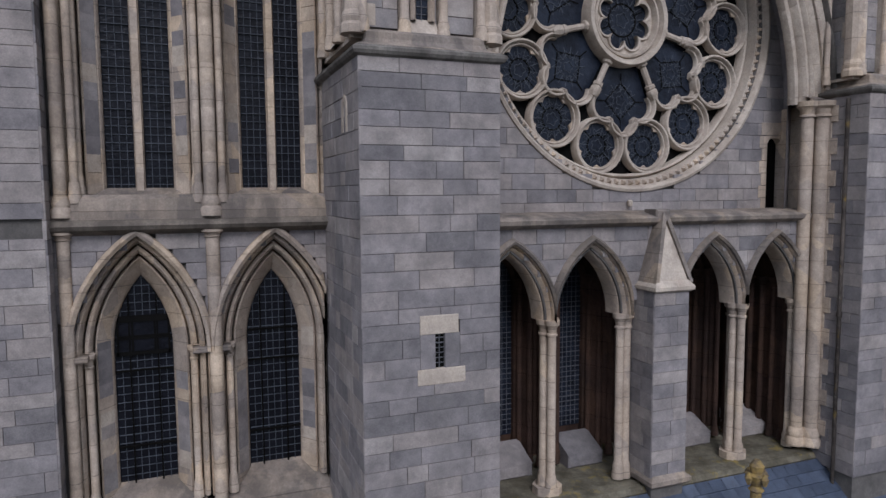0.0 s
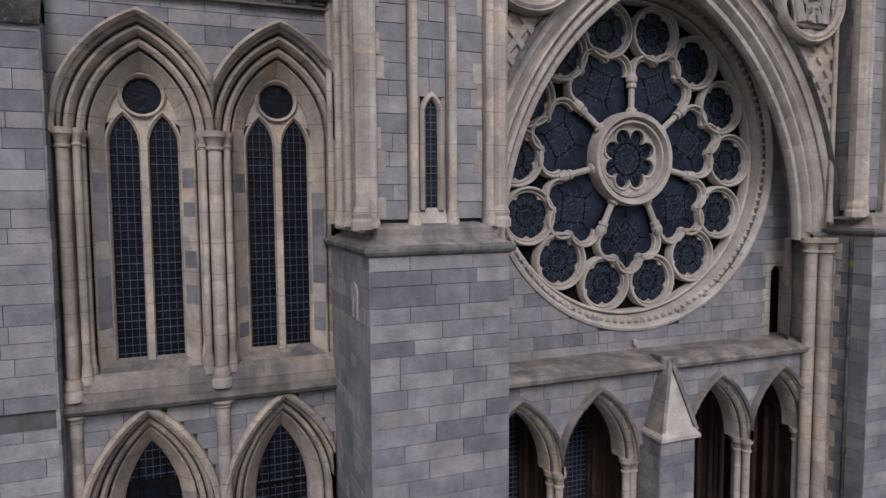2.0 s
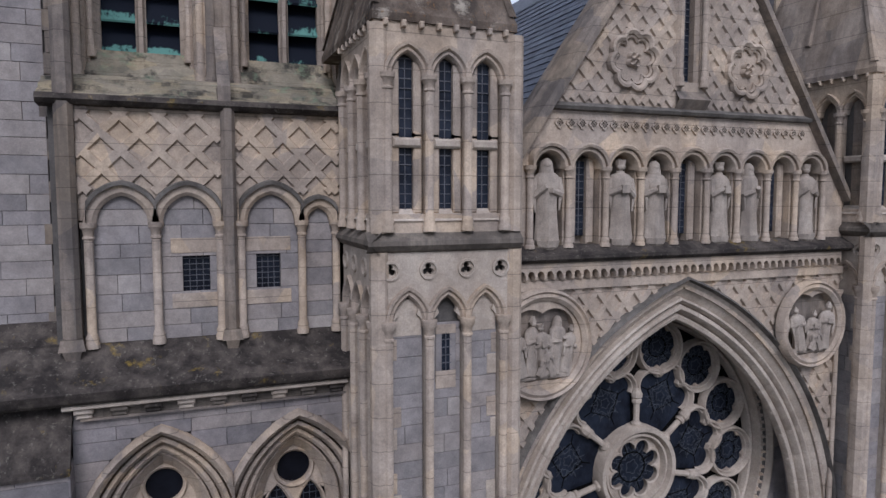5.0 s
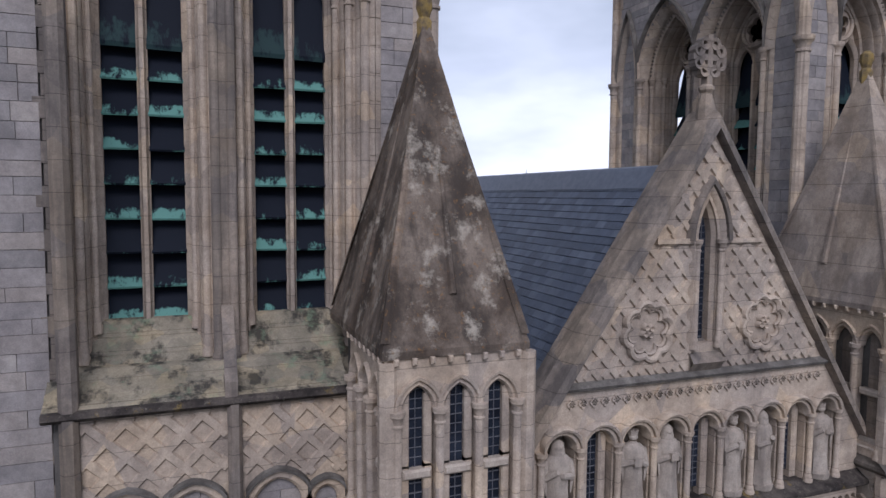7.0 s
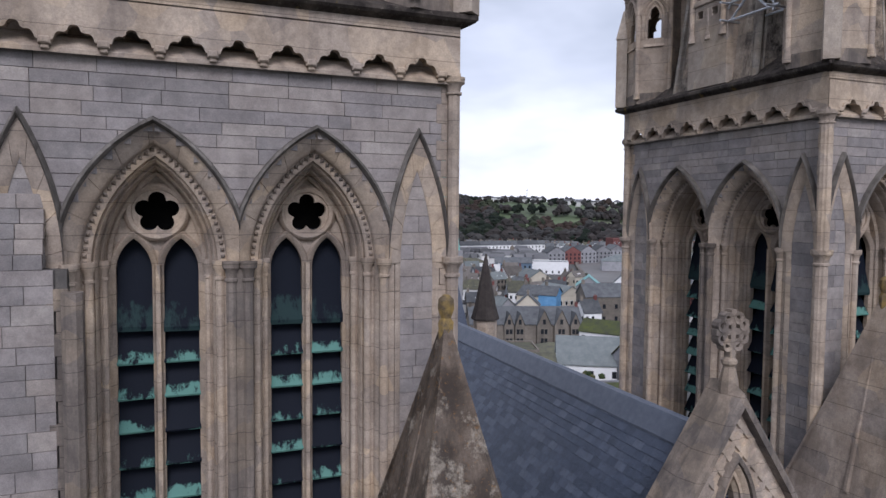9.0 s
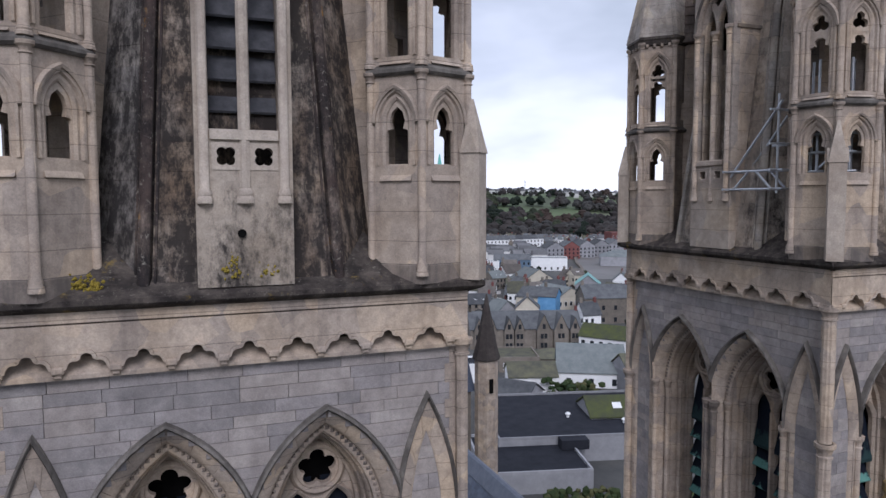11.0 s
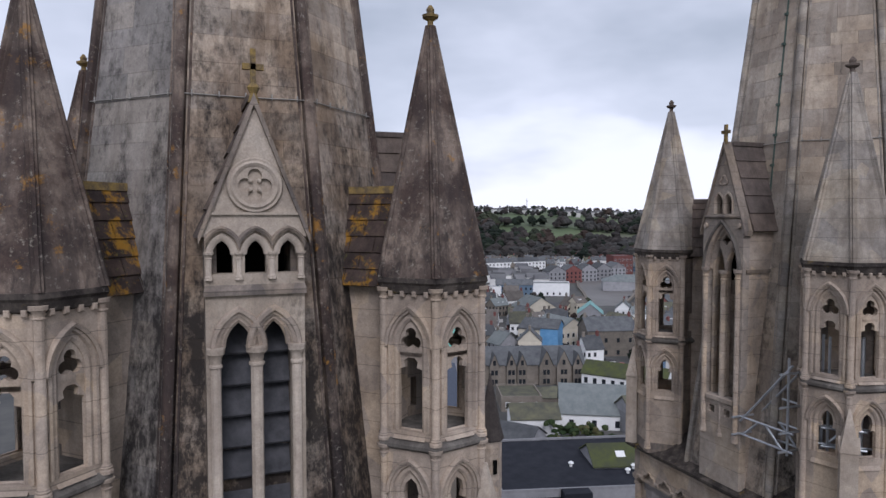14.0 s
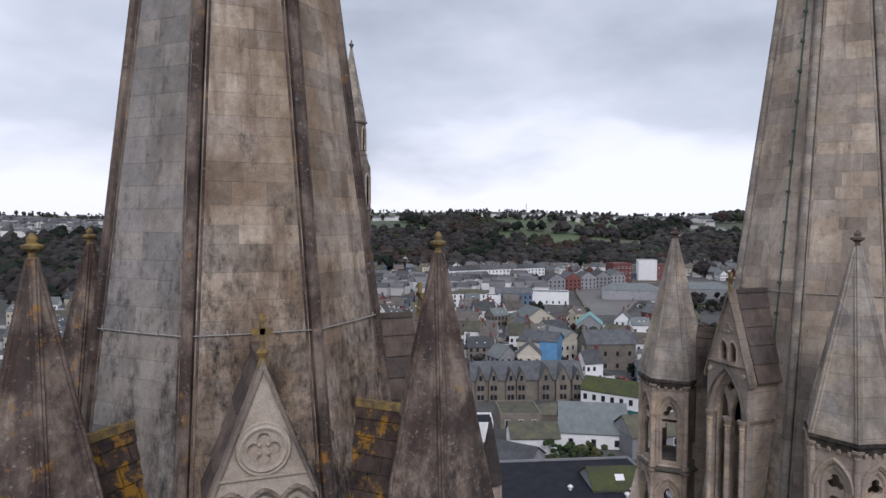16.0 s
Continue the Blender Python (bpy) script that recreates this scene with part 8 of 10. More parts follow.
# round reliefs
for n, (x, z, r) in enumerate(MEDALS):
    med = tagged(empty("relief_roundel", x, FY - 0.10, z), "round carved stone relief with a group of robed figures", "relief", "reliefs")
    m = Mesh().sweep(circle_path(0, 0, r - 0.06, 40), [(-0.10, 0.04), (-0.09, -0.04), (-0.03, -0.09), (0.02, -0.06), (0.05, -0.10), (0.09, -0.05), (0.10, 0.05)], True)
    m.put("rim", BATH, med, smooth=True)
    fo = foil_r(4, 0.36, 0.30, math.pi / 4)
    star_plate(Mesh(), 0, 0, fo, lambda xx, zz: math.hypot(xx, zz) < r - 0.1, 0.0, 0.16, 80).put("quatrefoil_border", BATH, med)
    Mesh().add([(xx, 0.14, zz) for xx, zz, _, _ in circle_path(0, 0, r - 0.1, 32)], [tuple(range(32))]).put("ground", BATH_OLD, med)
    figs = ((-0.40, 0.78, 1, -8), (-0.20, 0.88, 2, 4), (0.02, 0.80, 3, -5), (0.22, 0.90, 4, 7), (0.42, 0.74, 8, 12)) if n == 0 else ((-0.28, 0.80, 5, -10), (-0.04, 0.70, 9, 6), (0.26, 0.84, 7, 9))
    for fx, fh, sd, lean in figs:
        b = robed(fh, sd)
        ob = b.put("carved_figure", STATUE, med, smooth=True)
        ob.matrix_basis = pose(fx, 0.03 - 0.05 * (sd % 2), -0.46, 0, lean, sd * 23 % 50 - 25)
    for fx, fh, sd, lean in ((-0.10, 0.42, 11, 24), (0.14, 0.46, 12, -18)):
        ob = robed(fh, sd).put("carved_figure", STATUE, med, smooth=True)
        ob.matrix_basis = pose(fx, -0.09, -0.46, 0, lean, 0)
    Mesh().bev(-0.5, 0.5, -0.04, 0.12, -0.54, -0.45, 0.02).put("plinth", STATUE, med)

# ---- gallery under the rose ----
GY = -1.95
gal = tagged(empty("gallery_arcade", AX, GY, 7.2), "gallery arcade of four pointed arches on stone columns", "arcade")


def gl(m, name, mat, label="", smooth=False):
    m.v = [(x - AX, y - GY, z - 7.2) for x, y, z in m.v]
    return m.put(name, mat, gal, label, smooth)


GX = (4.55, 6.08, 8.72, 10.25)
A_SPR, A_HW, A_RISE = 10.25, 0.60, 1.12


def gal_holes(z):
    out = []
    for c in GX:
        w = arch_half(z, A_SPR, A_HW, A_RISE, 0.05)
        if w > 0:
            out.append((c - w, c + w))
    return out


wall_g = tagged(wall_plate(Mesh(), 3.65, 11.05, A_SPR - 0.02, 11.85, GY + 0.06, gal_holes, 0.05, 0.35).put("wall_gallery", MORTAR), "granite wall over the gallery arches", "wall", kind="structure")
ashlar(wall_g, 3.72, 11.0, 10.5, 11.82, GY, GRANITE, lambda z: [(c - arch_half(z, A_SPR, A_HW, A_RISE, 0.17), c + arch_half(z, A_SPR, A_HW, A_RISE, 0.17)) for c in GX], None, 81, (0.3, 0.7))
for n, c in enumerate(GX):
    lo, hi = ((-9, 5.32), (5.32, 6.86), (8.0, 9.48), (9.48, 11.0))[n]
    m = arch_sweep(Mesh(), c, A_SPR, A_HW, A_RISE, [(0.0, GY + 0.45), (0.0, GY + 0.16), (0.03, GY + 0.10), (0.07, GY + 0.12), (0.09, GY + 0.04), (0.13, GY + 0.0), (0.16, GY + 0.03), (0.17, GY - 0.04), (0.20, GY - 0.05)], None, 12)
    gl(clamp_x(m, lo, hi), "arch_order", BATH, smooth=True)
    m = arch_sweep(Mesh(), c, A_SPR, A_HW, A_RISE, [(0.18, GY), (0.18, GY - 0.10), (0.22, GY - 0.13), (0.26, GY - 0.08), (0.27, GY + 0.02)], None, 12)
    gl(clamp_x(m, lo, hi), "hood_mould", BATH_OLD, smooth=True)
for x in (5.32, 9.48):
    m = Mesh()
    for dx, dy in ((0, -0.06), (-0.07, 0.08), (0.07, 0.08), (0, 0.2)):
        shaft(m, x + dx, GY + 0.10 + dy, 7.25, A_SPR + 0.02, 0.075, n=10, cap=0.28, base=0.3)
    m.lathe(x, GY + 0.16, ((0.26, 7.2), (0.26, 7.36)), 8, math.pi / 8)
    gl(m, "column", BATH, "clustered stone column", True)
for x in (6.84, 8.02, 10.95, 3.8):
    m = Mesh()
    for dx in (-0.08, 0.06):
        shaft(m, x + dx, GY + 0.12, 7.25, A_SPR + 0.02, 0.075, n=10, cap=0.28, base=0.3)
    gl(m, "respond", BATH, "half column against the pier", True)
# parapet
gl(Mesh().rings([[(x, y, z) for y, z in ((GY + 0.05, 11.80), (GY - 0.06, 11.82), (GY - 0.16, 11.88), (GY - 0.18, 11.95), (GY - 0.10, 11.99), (GY + 0.25, 12.06), (-0.66, 12.06))] for x in (3.7, 11.1)], closed=False), "parapet_mould", BATH_OLD, "mossy moulded parapet")
gl(Mesh().box(3.7, 11.1, GY - 0.08, -1.2, 11.84, 11.90), "parapet_slab", HOOD)
# middle buttress with its gablet
but = tagged(empty("gablet_buttress", 7.40, -2.36, 7.0), "granite buttress with a pale stone gablet on top", "buttress")


def bu(m, name, mat, label=""):
    m.v = [(x - 7.40, y + 2.36, z - 7.0) for x, y, z in m.v]
    return m.put(name, mat, but, label)


bu(Mesh().box(7.06, 7.74, -2.38, -1.75, 4.0, 10.72), "core", MORTAR)
ashlar(but, -0.38, 0.36, 0.4, 3.70, -0.06, GRANITE, None, None, 91, (0.25, 0.7))
ashlar(but, 0, 0.62, 0.4, 3.70, 0, GRANITE, None, pose(-0.38, -0.05, 0, 0, 0, -90) @ pose(-0.62, 0, 0), 92, (0.25, 0.6))
bu(Mesh().rings([[(x, y, z) for x, y in ((7.40 - 0.42 + i, -2.50 + i), (7.40 + 0.42 - i, -2.50 + i), (7.40 + 0.42 - i, -1.8), (7.40 - 0.42 + i, -1.8))] for i, z in ((0.06, 10.68), (0.0, 10.72), (0.0, 10.78), (0.08, 10.88))]), "cap_mould", PALE)
m = Mesh().prism([(7.06, 10.86), (7.74, 10.86), (7.44, 12.0)], -2.40, -1.75)
m.v = [(x, y + (0.30 if z > 11 else 0.0), z) for x, y, z in m.v]
bu(m, "gablet", PALE, "pale pointed gablet stone")
for s in (-1, 1):
    bu(Mesh().rings([[(7.43 + s * 0.40, -2.44, 10.84), (7.43 + s * 0.33, -2.44, 10.84), (7.43 + s * 0.33, -1.8, 10.84), (7.43 + s * 0.40, -1.8, 10.84)], [(7.44 + s * 0.05, -2.16, 12.04), (7.44 - s * 0.03, -2.16, 12.04), (7.44 - s * 0.03, -1.8, 12.04), (7.44 + s * 0.05, -1.8, 12.04)]]), "gablet_coping", BATH_OLD)
bu(Mesh().bev(7.28, 7.58, -2.12, -1.78, 11.86, 12.10, 0.03), "gablet_block", BATH_OLD)
bu(Mesh().rings([[(x, y, z) for x, y in ((7.40 - 0.44 + i, -2.52 + i), (7.40 + 0.42 - i, -2.52 + i), (7.40 + 0.42 - i, -1.8), (7.40 - 0.44 + i, -1.8))] for i, z in ((0.10, 7.22), (0.0, 7.30), (0.0, 7.38), (0.10, 7.46))]), "base_mould", BATH_OLD)
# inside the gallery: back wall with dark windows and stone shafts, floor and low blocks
tagged(Mesh().box(3.65, 11.3, -0.30, 0.4, 4, 12).put("wall_gallery_back", BROWN_SHADE), "brown stone back wall of the gallery", "wall", kind="structure")
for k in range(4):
    tagged(shaft(Mesh(), 11.02, -1.55 + 0.3 * k, 7.25, 10.6, 0.06, cap=0.2, base=0.2).put("gallery_shaft", BROWN_SHADE, smooth=True), "brown stone wall shaft at the end of the gallery", "column", "gallery shafts")
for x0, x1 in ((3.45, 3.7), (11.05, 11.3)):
    tagged(Mesh().box(x0, x1, -1.9, 0.2, 4, 12).put("wall_gallery_end", BROWN_SHADE), "brown stone end wall of the gallery", "wall", kind="structure")
tagged(Mesh().box(3.5, 11.3, -1.9, 0.3, 11.7, 11.8).put("ceiling", BROWN_SHADE), "stone vault over the gallery", "ceiling", kind="structure")
back_shaft = data_of(shaft(Mesh(), 0, 0, 0.0, 3.5, 0.055, cap=0.2, base=0.2), "shaft", BROWN_SHADE, True)
for n, c in enumerate(GX):
    win = tagged(empty("gallery_window", c + 0.52, -0.32, 7.3), "tall dark leaded window at the back of the gallery", "window", "gallery windows")
    arch_panel(Mesh(), 0.0, 3.3, 0.30, 0.6, 0.45, 0.0).put("glass", GLASS, win)
    lattice(Mesh(), -0.30, 0.30, 0.45, 3.9, -0.008, lambda x, z: in_arch(x, z, 0.0, 3.3, 0.30, 0.6, 0.45), 0.1, 0.1, 0.007).put("lead_lattice", LATTICE, win)
    arch_sweep(Mesh(), 0.0, 3.3, 0.30, 0.6, [(0.0, 0.02), (0.0, -0.10), (0.05, -0.16), (0.09, -0.12), (0.10, -0.30), (0.15, -0.36), (0.20, -0.32), (0.21, -0.50), (0.27, -0.56), (0.32, -0.50)], 0.2, 9).put("surround", BROWN_SHADE, win, smooth=True)
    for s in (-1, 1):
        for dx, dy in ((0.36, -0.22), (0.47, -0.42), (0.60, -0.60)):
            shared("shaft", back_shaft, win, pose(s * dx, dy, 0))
    m = Mesh().bev(-0.42, 0.34, -0.80, -0.22, -0.08, 0.16, 0.03)
    m.add([(-0.42, -0.80, 0.16), (0.34, -0.80, 0.16), (0.34, -0.22, 0.42), (-0.42, -0.22, 0.42)], [(0, 1, 2, 3)])
    m.add([(-0.42, -0.22, 0.16), (-0.42, -0.80, 0.16), (-0.42, -0.22, 0.42)], [(0, 1, 2)])
    ob = m.put("stone_block", GRANITE)
    ob.location = (c + 0.52, -0.32, 7.3)
    tagged(ob, "low sloping granite block on the gallery floor", "stone block", "gallery blocks")
LEDGE = stone("mossy_ledge_stone", (0.22, 0.195, 0.14), (0.12, 0.105, 0.07), (0.06, 0.055, 0.04), patch=3.0, streak=0.6, lichen=(0.26, 0.19, 0.045), lichen_at=(0.55, 0.66))
ob = Mesh().box(3.5, 11.3, -2.15, 0.3, 7.0, 7.22).put("gallery_floor", LEDGE)
tagged(ob, "mossy stone ledge and floor of the gallery", "floor", kind="structure")
m = Mesh().rings([[(x, y, z) for y, z in ((-2.1, 7.0), (-2.24, 7.04), (-2.28, 7.12), (-2.22, 7.20), (-2.0, 7.24))] for x in (3.7, 11.15)], closed=False)
tagged(m.put("ledge_mould", LEDGE), "lichened moulded edge of the ledge", "moulding", kind="structure")
# narrow niche window beside the rose
nw = tagged(empty("niche_window", 10.89, -1.25, 12.0), "narrow dark window in buff stone dressings", "window")
# black panel paints the shade inside the niche
Mesh().box(-0.22, 0.22, 0.15, 0.2, 0.05, 1.56).put("glass", DARK, nw)
for k in range(6):
    for s in (-1, 1):
        w = 0.20 if (k + (s > 0)) % 2 else 0.14
        xa, xb = sorted((s * 0.20, s * (0.20 + w)))
        Mesh().bev(xa, xb, -0.012, 0.2, 0.02 + 0.25 * k, 0.262 + 0.25 * k, 0.006).put("jamb_stone", BATH, nw)
m = Mesh().bev(-0.36, 0.34, -0.014, 0.12, 1.53, 1.78, 0.006)
m.put("head_stone", BATH, nw)
Mesh().prism([(-0.20, 1.36), (-0.11, 1.47), (0.11, 1.47), (0.20, 1.36), (0.20, 1.535), (-0.20, 1.535)], 0.0, 0.2).put("shouldered_head", BATH, nw)
# small white floodlight on the wall
ob = Mesh().lathe(7.31, -1.32, ((0.03, 12.14), (0.05, 12.17), (0.05, 12.24), (0.02, 12.26)), 8).put("floodlight", PALE, smooth=True)
tagged(ob, "small white floodlight on the ledge below the rose", "lamp")
# slate roof of the porch below, with its finial
pr = tagged(empty("porch_roof", AX + 1.0, -2.30, 6.84), "slate roof of the porch with a lichened finial", "roof")
rows = Mesh()
for r in range(11):
    for c in range(32):
        x0 = -5.0 + c * 0.31 - (0.155 if r % 2 else 0)
        z0, z1 = 0.1 - r * 0.15, 0.1 - (r - 1) * 0.15
        y0, y1 = -0.15 - r * 0.17, -0.15 - (r - 1) * 0.17
        rows.add([(x0, y0 - 0.012, z0 + 0.02), (x0 + 0.30, y0 - 0.012, z0 + 0.02), (x0 + 0.30, y1, z1 + 0.005), (x0, y1, z1 + 0.005), (x0, y0, z0), (x0 + 0.30, y0, z0)], [(0, 1, 2, 3), (4, 5, 1, 0)])
tagged(rows.put("slates", SLATE, pr), kind="stuff")
Mesh().add([(-5, 0, 0.2), (5, 0, 0.2), (5, -2.2, -1.75), (-5, -2.2, -1.75)], [(3, 2, 1, 0)]).put("roof_deck", SLATE, pr)
m = Mesh().lathe(0.0, -0.95, ((0.10, -1.3), (0.09, 0.75), (0.13, 0.78), (0.08, 0.85), (0.16, 0.98), (0.19, 1.05), (0.10, 1.08), (0.12, 1.2), (0.05, 1.3)), 8)
for i in range(4):
    a = i * math.pi / 2
    m.lathe(0.17 * math.cos(a), -0.95 + 0.17 * math.sin(a), ((0.03, 0.9), (0.07, 1.02), (0.02, 1.1)), 6)
m.v = [(x, y - 0.1, z - 0.24) for x, y, z in m.v]
m.put("finial", GOLDLICH, pr, "yellow lichened carved finial", True)
# drainpipe beside the turret
ob = Mesh().lathe(11.13, -2.66, ((0.035, 4.0), (0.035, 10.0), (0.05, 10.02), (0.05, 10.1), (0.035, 10.12), (0.035, 14.1)), 8).put("drainpipe", WEATHER, smooth=True)
tagged(ob, "thin green-grey drainpipe on the turret", "pipe")


# ---- nave roof ----
nave = tagged(empty("nave_roof", AX, -1.2, 18.5), "long steep slate nave roof with a lead ridge", "roof")
RZ, RK = 25.72, 1.42
m = Mesh().prism([(-5.2, -0.16), (5.2, -0.16), (0, 7.18)], 0.9, 46.0)
m.prism([(-3.75, 1.9), (3.75, 1.9), (0, 7.18)], 0.0, 0.9)
m.put("roof_deck", SLATE, nave)
sl = Mesh()
rnd = random.Random(4)
ca = 1 / math.hypot(1, RK)
for r in range(36):
    d0 = 0.32 + r * 0.17
    for c in range(70):
        y0 = 0.0 + c * 0.26 + (0.13 if r % 2 else 0.0)
        w = 0.252
        da, db = d0 + 0.19, d0 - 0.02
        lift = rnd.uniform(0.008, 0.02)

        def at(d, y, up):
            return (-d * ca - RK * ca * up, y, RZ - 18.5 - d * RK * ca + ca * up)
        sl.add([at(da, y0, lift + 0.008), at(da, y0 + w, lift + 0.008), at(db, y0 + w, 0.006), at(db, y0, 0.006), at(da, y0, 0.0), at(da, y0 + w, 0.0)], [(3, 2, 1, 0), (4, 0, 1, 5)])
tagged(sl.put("slates", SLATE, nave, "rows of dark blue slates"), kind="stuff")
for k in range(28):
    y0 = -0.05 + k * 0.66
    lift = rnd.uniform(0.03, 0.045)
    m = Mesh()
    for s in (-1, 1):
        z = RZ - 18.5
        q = [(0.0, z + 0.06), (s * 0.09, z + 0.03), (s * 0.30, z - 0.30 * RK + lift + 0.03), (s * 0.305, z - 0.305 * RK)]
        m.rings([[(x, y, zz) for x, zz in (q if s < 0 else q)] for y in (y0, y0 + 0.67)], closed=False)
    m.put("ridge_sheet", LEADING, nave, "overlapping lead ridge sheet")


# ---- ground, hills and woods ----
VA = radians(-21.2)
VE, VN = (math.cos(VA), math.sin(VA)), (-math.sin(VA), math.cos(VA))
V0 = (-0.96, -9.47)
ZG = -8.0


def spot(lat, dep):
    """A place in the town, from metres across and metres out from the west front."""
    return V0[0] + VE[0] * lat + VN[0] * dep, V0[1] + VE[1] * lat + VN[1] * dep


def smooth(a, b, v):
    t = min(1.0, max(0.0, (v - a) / (b - a)))
    return t * t * (3 - 2 * t)


def land(lat, dep):
    """Height of the ground: the town in its valley, wooded hills all round, those behind added unseen."""
    d = math.hypot(lat, dep)
    ang = math.atan2(lat, dep)
    wob = 60 * math.sin(ang * 3.1 + 0.7) + 40 * math.sin(ang * 7.3)
    rise = smooth(600 + wob, 1150 + wob, d) * (48 + 5 * math.sin(ang * 5 + 1.0) + 3 * math.sin(ang * 17))
    rise += smooth(1300, 3200, d) * (26 + 8 * math.sin(ang * 6 + 2))
    # unseen rise added behind the camera, to darken what the windows reflect
    if dep < 120:
        rise += smooth(90, 260, d) * smooth(0, 1, (120 - dep) / 200) * 16
    return ZG + rise


gm = Mesh()
rings = [0, 40, 80, 120, 160, 220, 300, 380, 460, 540, 600, 650, 700, 750, 800, 860, 920, 980, 1050, 1120, 1200, 1300, 1450, 1650, 1900, 2300, 2800, 3400, 4200]
na = 120
for r in rings:
    for i in range(na):
        a = 2 * math.pi * i / na
        lat, dep = r * math.sin(a), r * math.cos(a)
        x, y = spot(lat, dep)
        gm.v.append((x, y, land(lat, dep)))
for k in range(len(rings) - 1):
    for i in range(na):
        j = (i + 1) % na
        gm.f.append((k * na + i, (k + 1) * na + i, (k + 1) * na + j, k * na + j))
tagged(gm.put("ground", GROUND, smooth=True), "town ground rising to wooded and grassy hills", "ground", kind="structure")

rnd = random.Random(2024)
ICO = [Vector(v) for v in ((0, 0, 1), (0.89, 0, 0.45), (0.28, 0.85, 0.45), (-0.72, 0.53, 0.45), (-0.72, -0.53, 0.45), (0.28, -0.85, 0.45), (0.72, 0.53, -0.45), (-0.28, 0.85, -0.45), (-0.89, 0, -0.45), (-0.28, -0.85, -0.45), (0.72, -0.53, -0.45))]
ICO_F = [(0, 1, 2), (0, 2, 3), (0, 3, 4), (0, 4, 5), (0, 5, 1), (1, 6, 2), (2, 7, 3), (3, 8, 4), (4, 9, 5), (5, 10, 1), (2, 6, 7), (3, 7, 8), (4, 8, 9), (5, 9, 10), (1, 10, 6)]


def clump(m, x, y, z, r, h, rnd):
    vs = []
    for v in ICO:
        k = rnd.uniform(0.62, 1.25)
        vs.append((x + v.x * r * k, y + v.y * r * k, z + h * (0.5 + 0.5 * v.z * rnd.uniform(0.8, 1.15))))
    m.add(vs, ICO_F)


def tree(lat, dep, size, rnd, n=5):
    """One tree as a heap of leafy or twiggy clumps over a short stem; its kind runs in stands."""
    v = noise.noise(Vector((lat * 0.011, dep * 0.011, 7.0))) + rnd.uniform(-0.2, 0.2)
    kind = "dark" if v > 0.24 else "bare" if v > -0.02 else "grey" if v > -0.24 else "moss" if v > -0.36 else "rust"
    m = WM[kind]
    x, y = spot(lat, dep)
    z = land(lat, dep) - 0.5
    wide = 0.20 if kind == "dark" else 0.27
    for i in range(n):
        a = 2 * math.pi * (i + rnd.random()) / n
        f = rnd.uniform(0.3, 1.0) if i else 0.0
        s = size * rnd.uniform(0.34, 0.52)
        clump(m, x + size * wide * f * math.cos(a), y + size * wide * f * math.sin(a), z + size * (0.48 - 0.34 * f) * rnd.uniform(0.8, 1.1), s * 0.7, s * 1.15, rnd)
    clump(m, x, y, z, size * 0.24, size * 0.6, rnd)


WM = {k: Mesh() for k in WOODS}


def wooded(lat, dep):
    d = math.hypot(lat, dep)
    ang = math.degrees(math.atan2(lat, dep))
    if -12 < ang < 22:
        return 640 < d < (1010 if 2 < ang < 15 else 1090)
    if ang <= -12:
        return 420 < d < 900
    return 700 < d < 1300


count = 0
while count < 3900:
    ang = radians(rnd.uniform(-37, 36))
    d = rnd.uniform(420, 1250)
    lat, dep = d * math.sin(ang), d * math.cos(ang)
    if not wooded(lat, dep) or noise.noise(Vector((lat * 0.006, dep * 0.006, 3.0))) < -0.20:
        continue
    tree(lat, dep, rnd.uniform(10, 20), rnd, 8)
    count += 1
# trees along the ridge
for k in range(150):
    ang = radians(rnd.uniform(-2, 20))
    d = rnd.uniform(1105, 1180)
    tree(d * math.sin(ang), d * math.cos(ang), rnd.uniform(6, 13), rnd, 5)
# hedges and tree lines on the far hills, and added woods behind the camera
for k in range(900):
    ang = radians(rnd.uniform(-38, 38))
    d = rnd.choice((1350, 1600, 1900, 2400, 3000)) + rnd.uniform(-60, 60)
    tree(d * math.sin(ang), d * math.cos(ang), rnd.uniform(8, 18), rnd, 2)
# these trees are out of view, added for darker reflections in the glass
for k in range(700):
    ang = radians(rnd.uniform(45, 315))
    d = rnd.uniform(220, 900)
    tree(d * math.sin(ang), d * math.cos(ang), rnd.uniform(12, 20), rnd, 3)
for k in range(150):
    dep = rnd.uniform(205, 370)
    lat = rnd.uniform(-0.3, 0.42) * dep
    if not (75 < lat < 118 and dep > 340):
        tree(lat, dep, rnd.uniform(4, 7), rnd, 6)
for k in range(70):
    tree(rnd.uniform(126, 240), rnd.choice((376, 402, 430)) + rnd.uniform(-4, 4), rnd.uniform(5, 9), rnd, 6)
for k in range(60):
    a = rnd.uniform(0, 1)
    tree(10 + 78 * a, 525 + 34 * a + rnd.uniform(-8, 4), rnd.uniform(4, 7), rnd, 5)
for kind, words in (("bare", "bare brown winter woods on the hillside"), ("grey", "bare grey winter trees on the hillside"), ("dark", "dark evergreen trees on the hillside"), ("rust", "russet winter trees on the hillside"), ("moss", "olive green trees on the hillside")):
    tagged(WM[kind].put("woods", WOODS[kind]), words, "woods", kind="stuff")

# ---- buildings of the town ----
WIN = {}


def window_mesh(w, h):
    if (w, h) not in WIN:
        WIN[(w, h)] = data_of(Mesh().box(-w / 2, w / 2, -0.06, 0.02, 0, h), "pane", PANE), data_of(Mesh().box(-w / 2 - 0.12, w / 2 + 0.12, -0.04, 0.02, -0.12, h + 0.12), "window_frame", WHITEPAINT)
    return WIN[(w, h)]


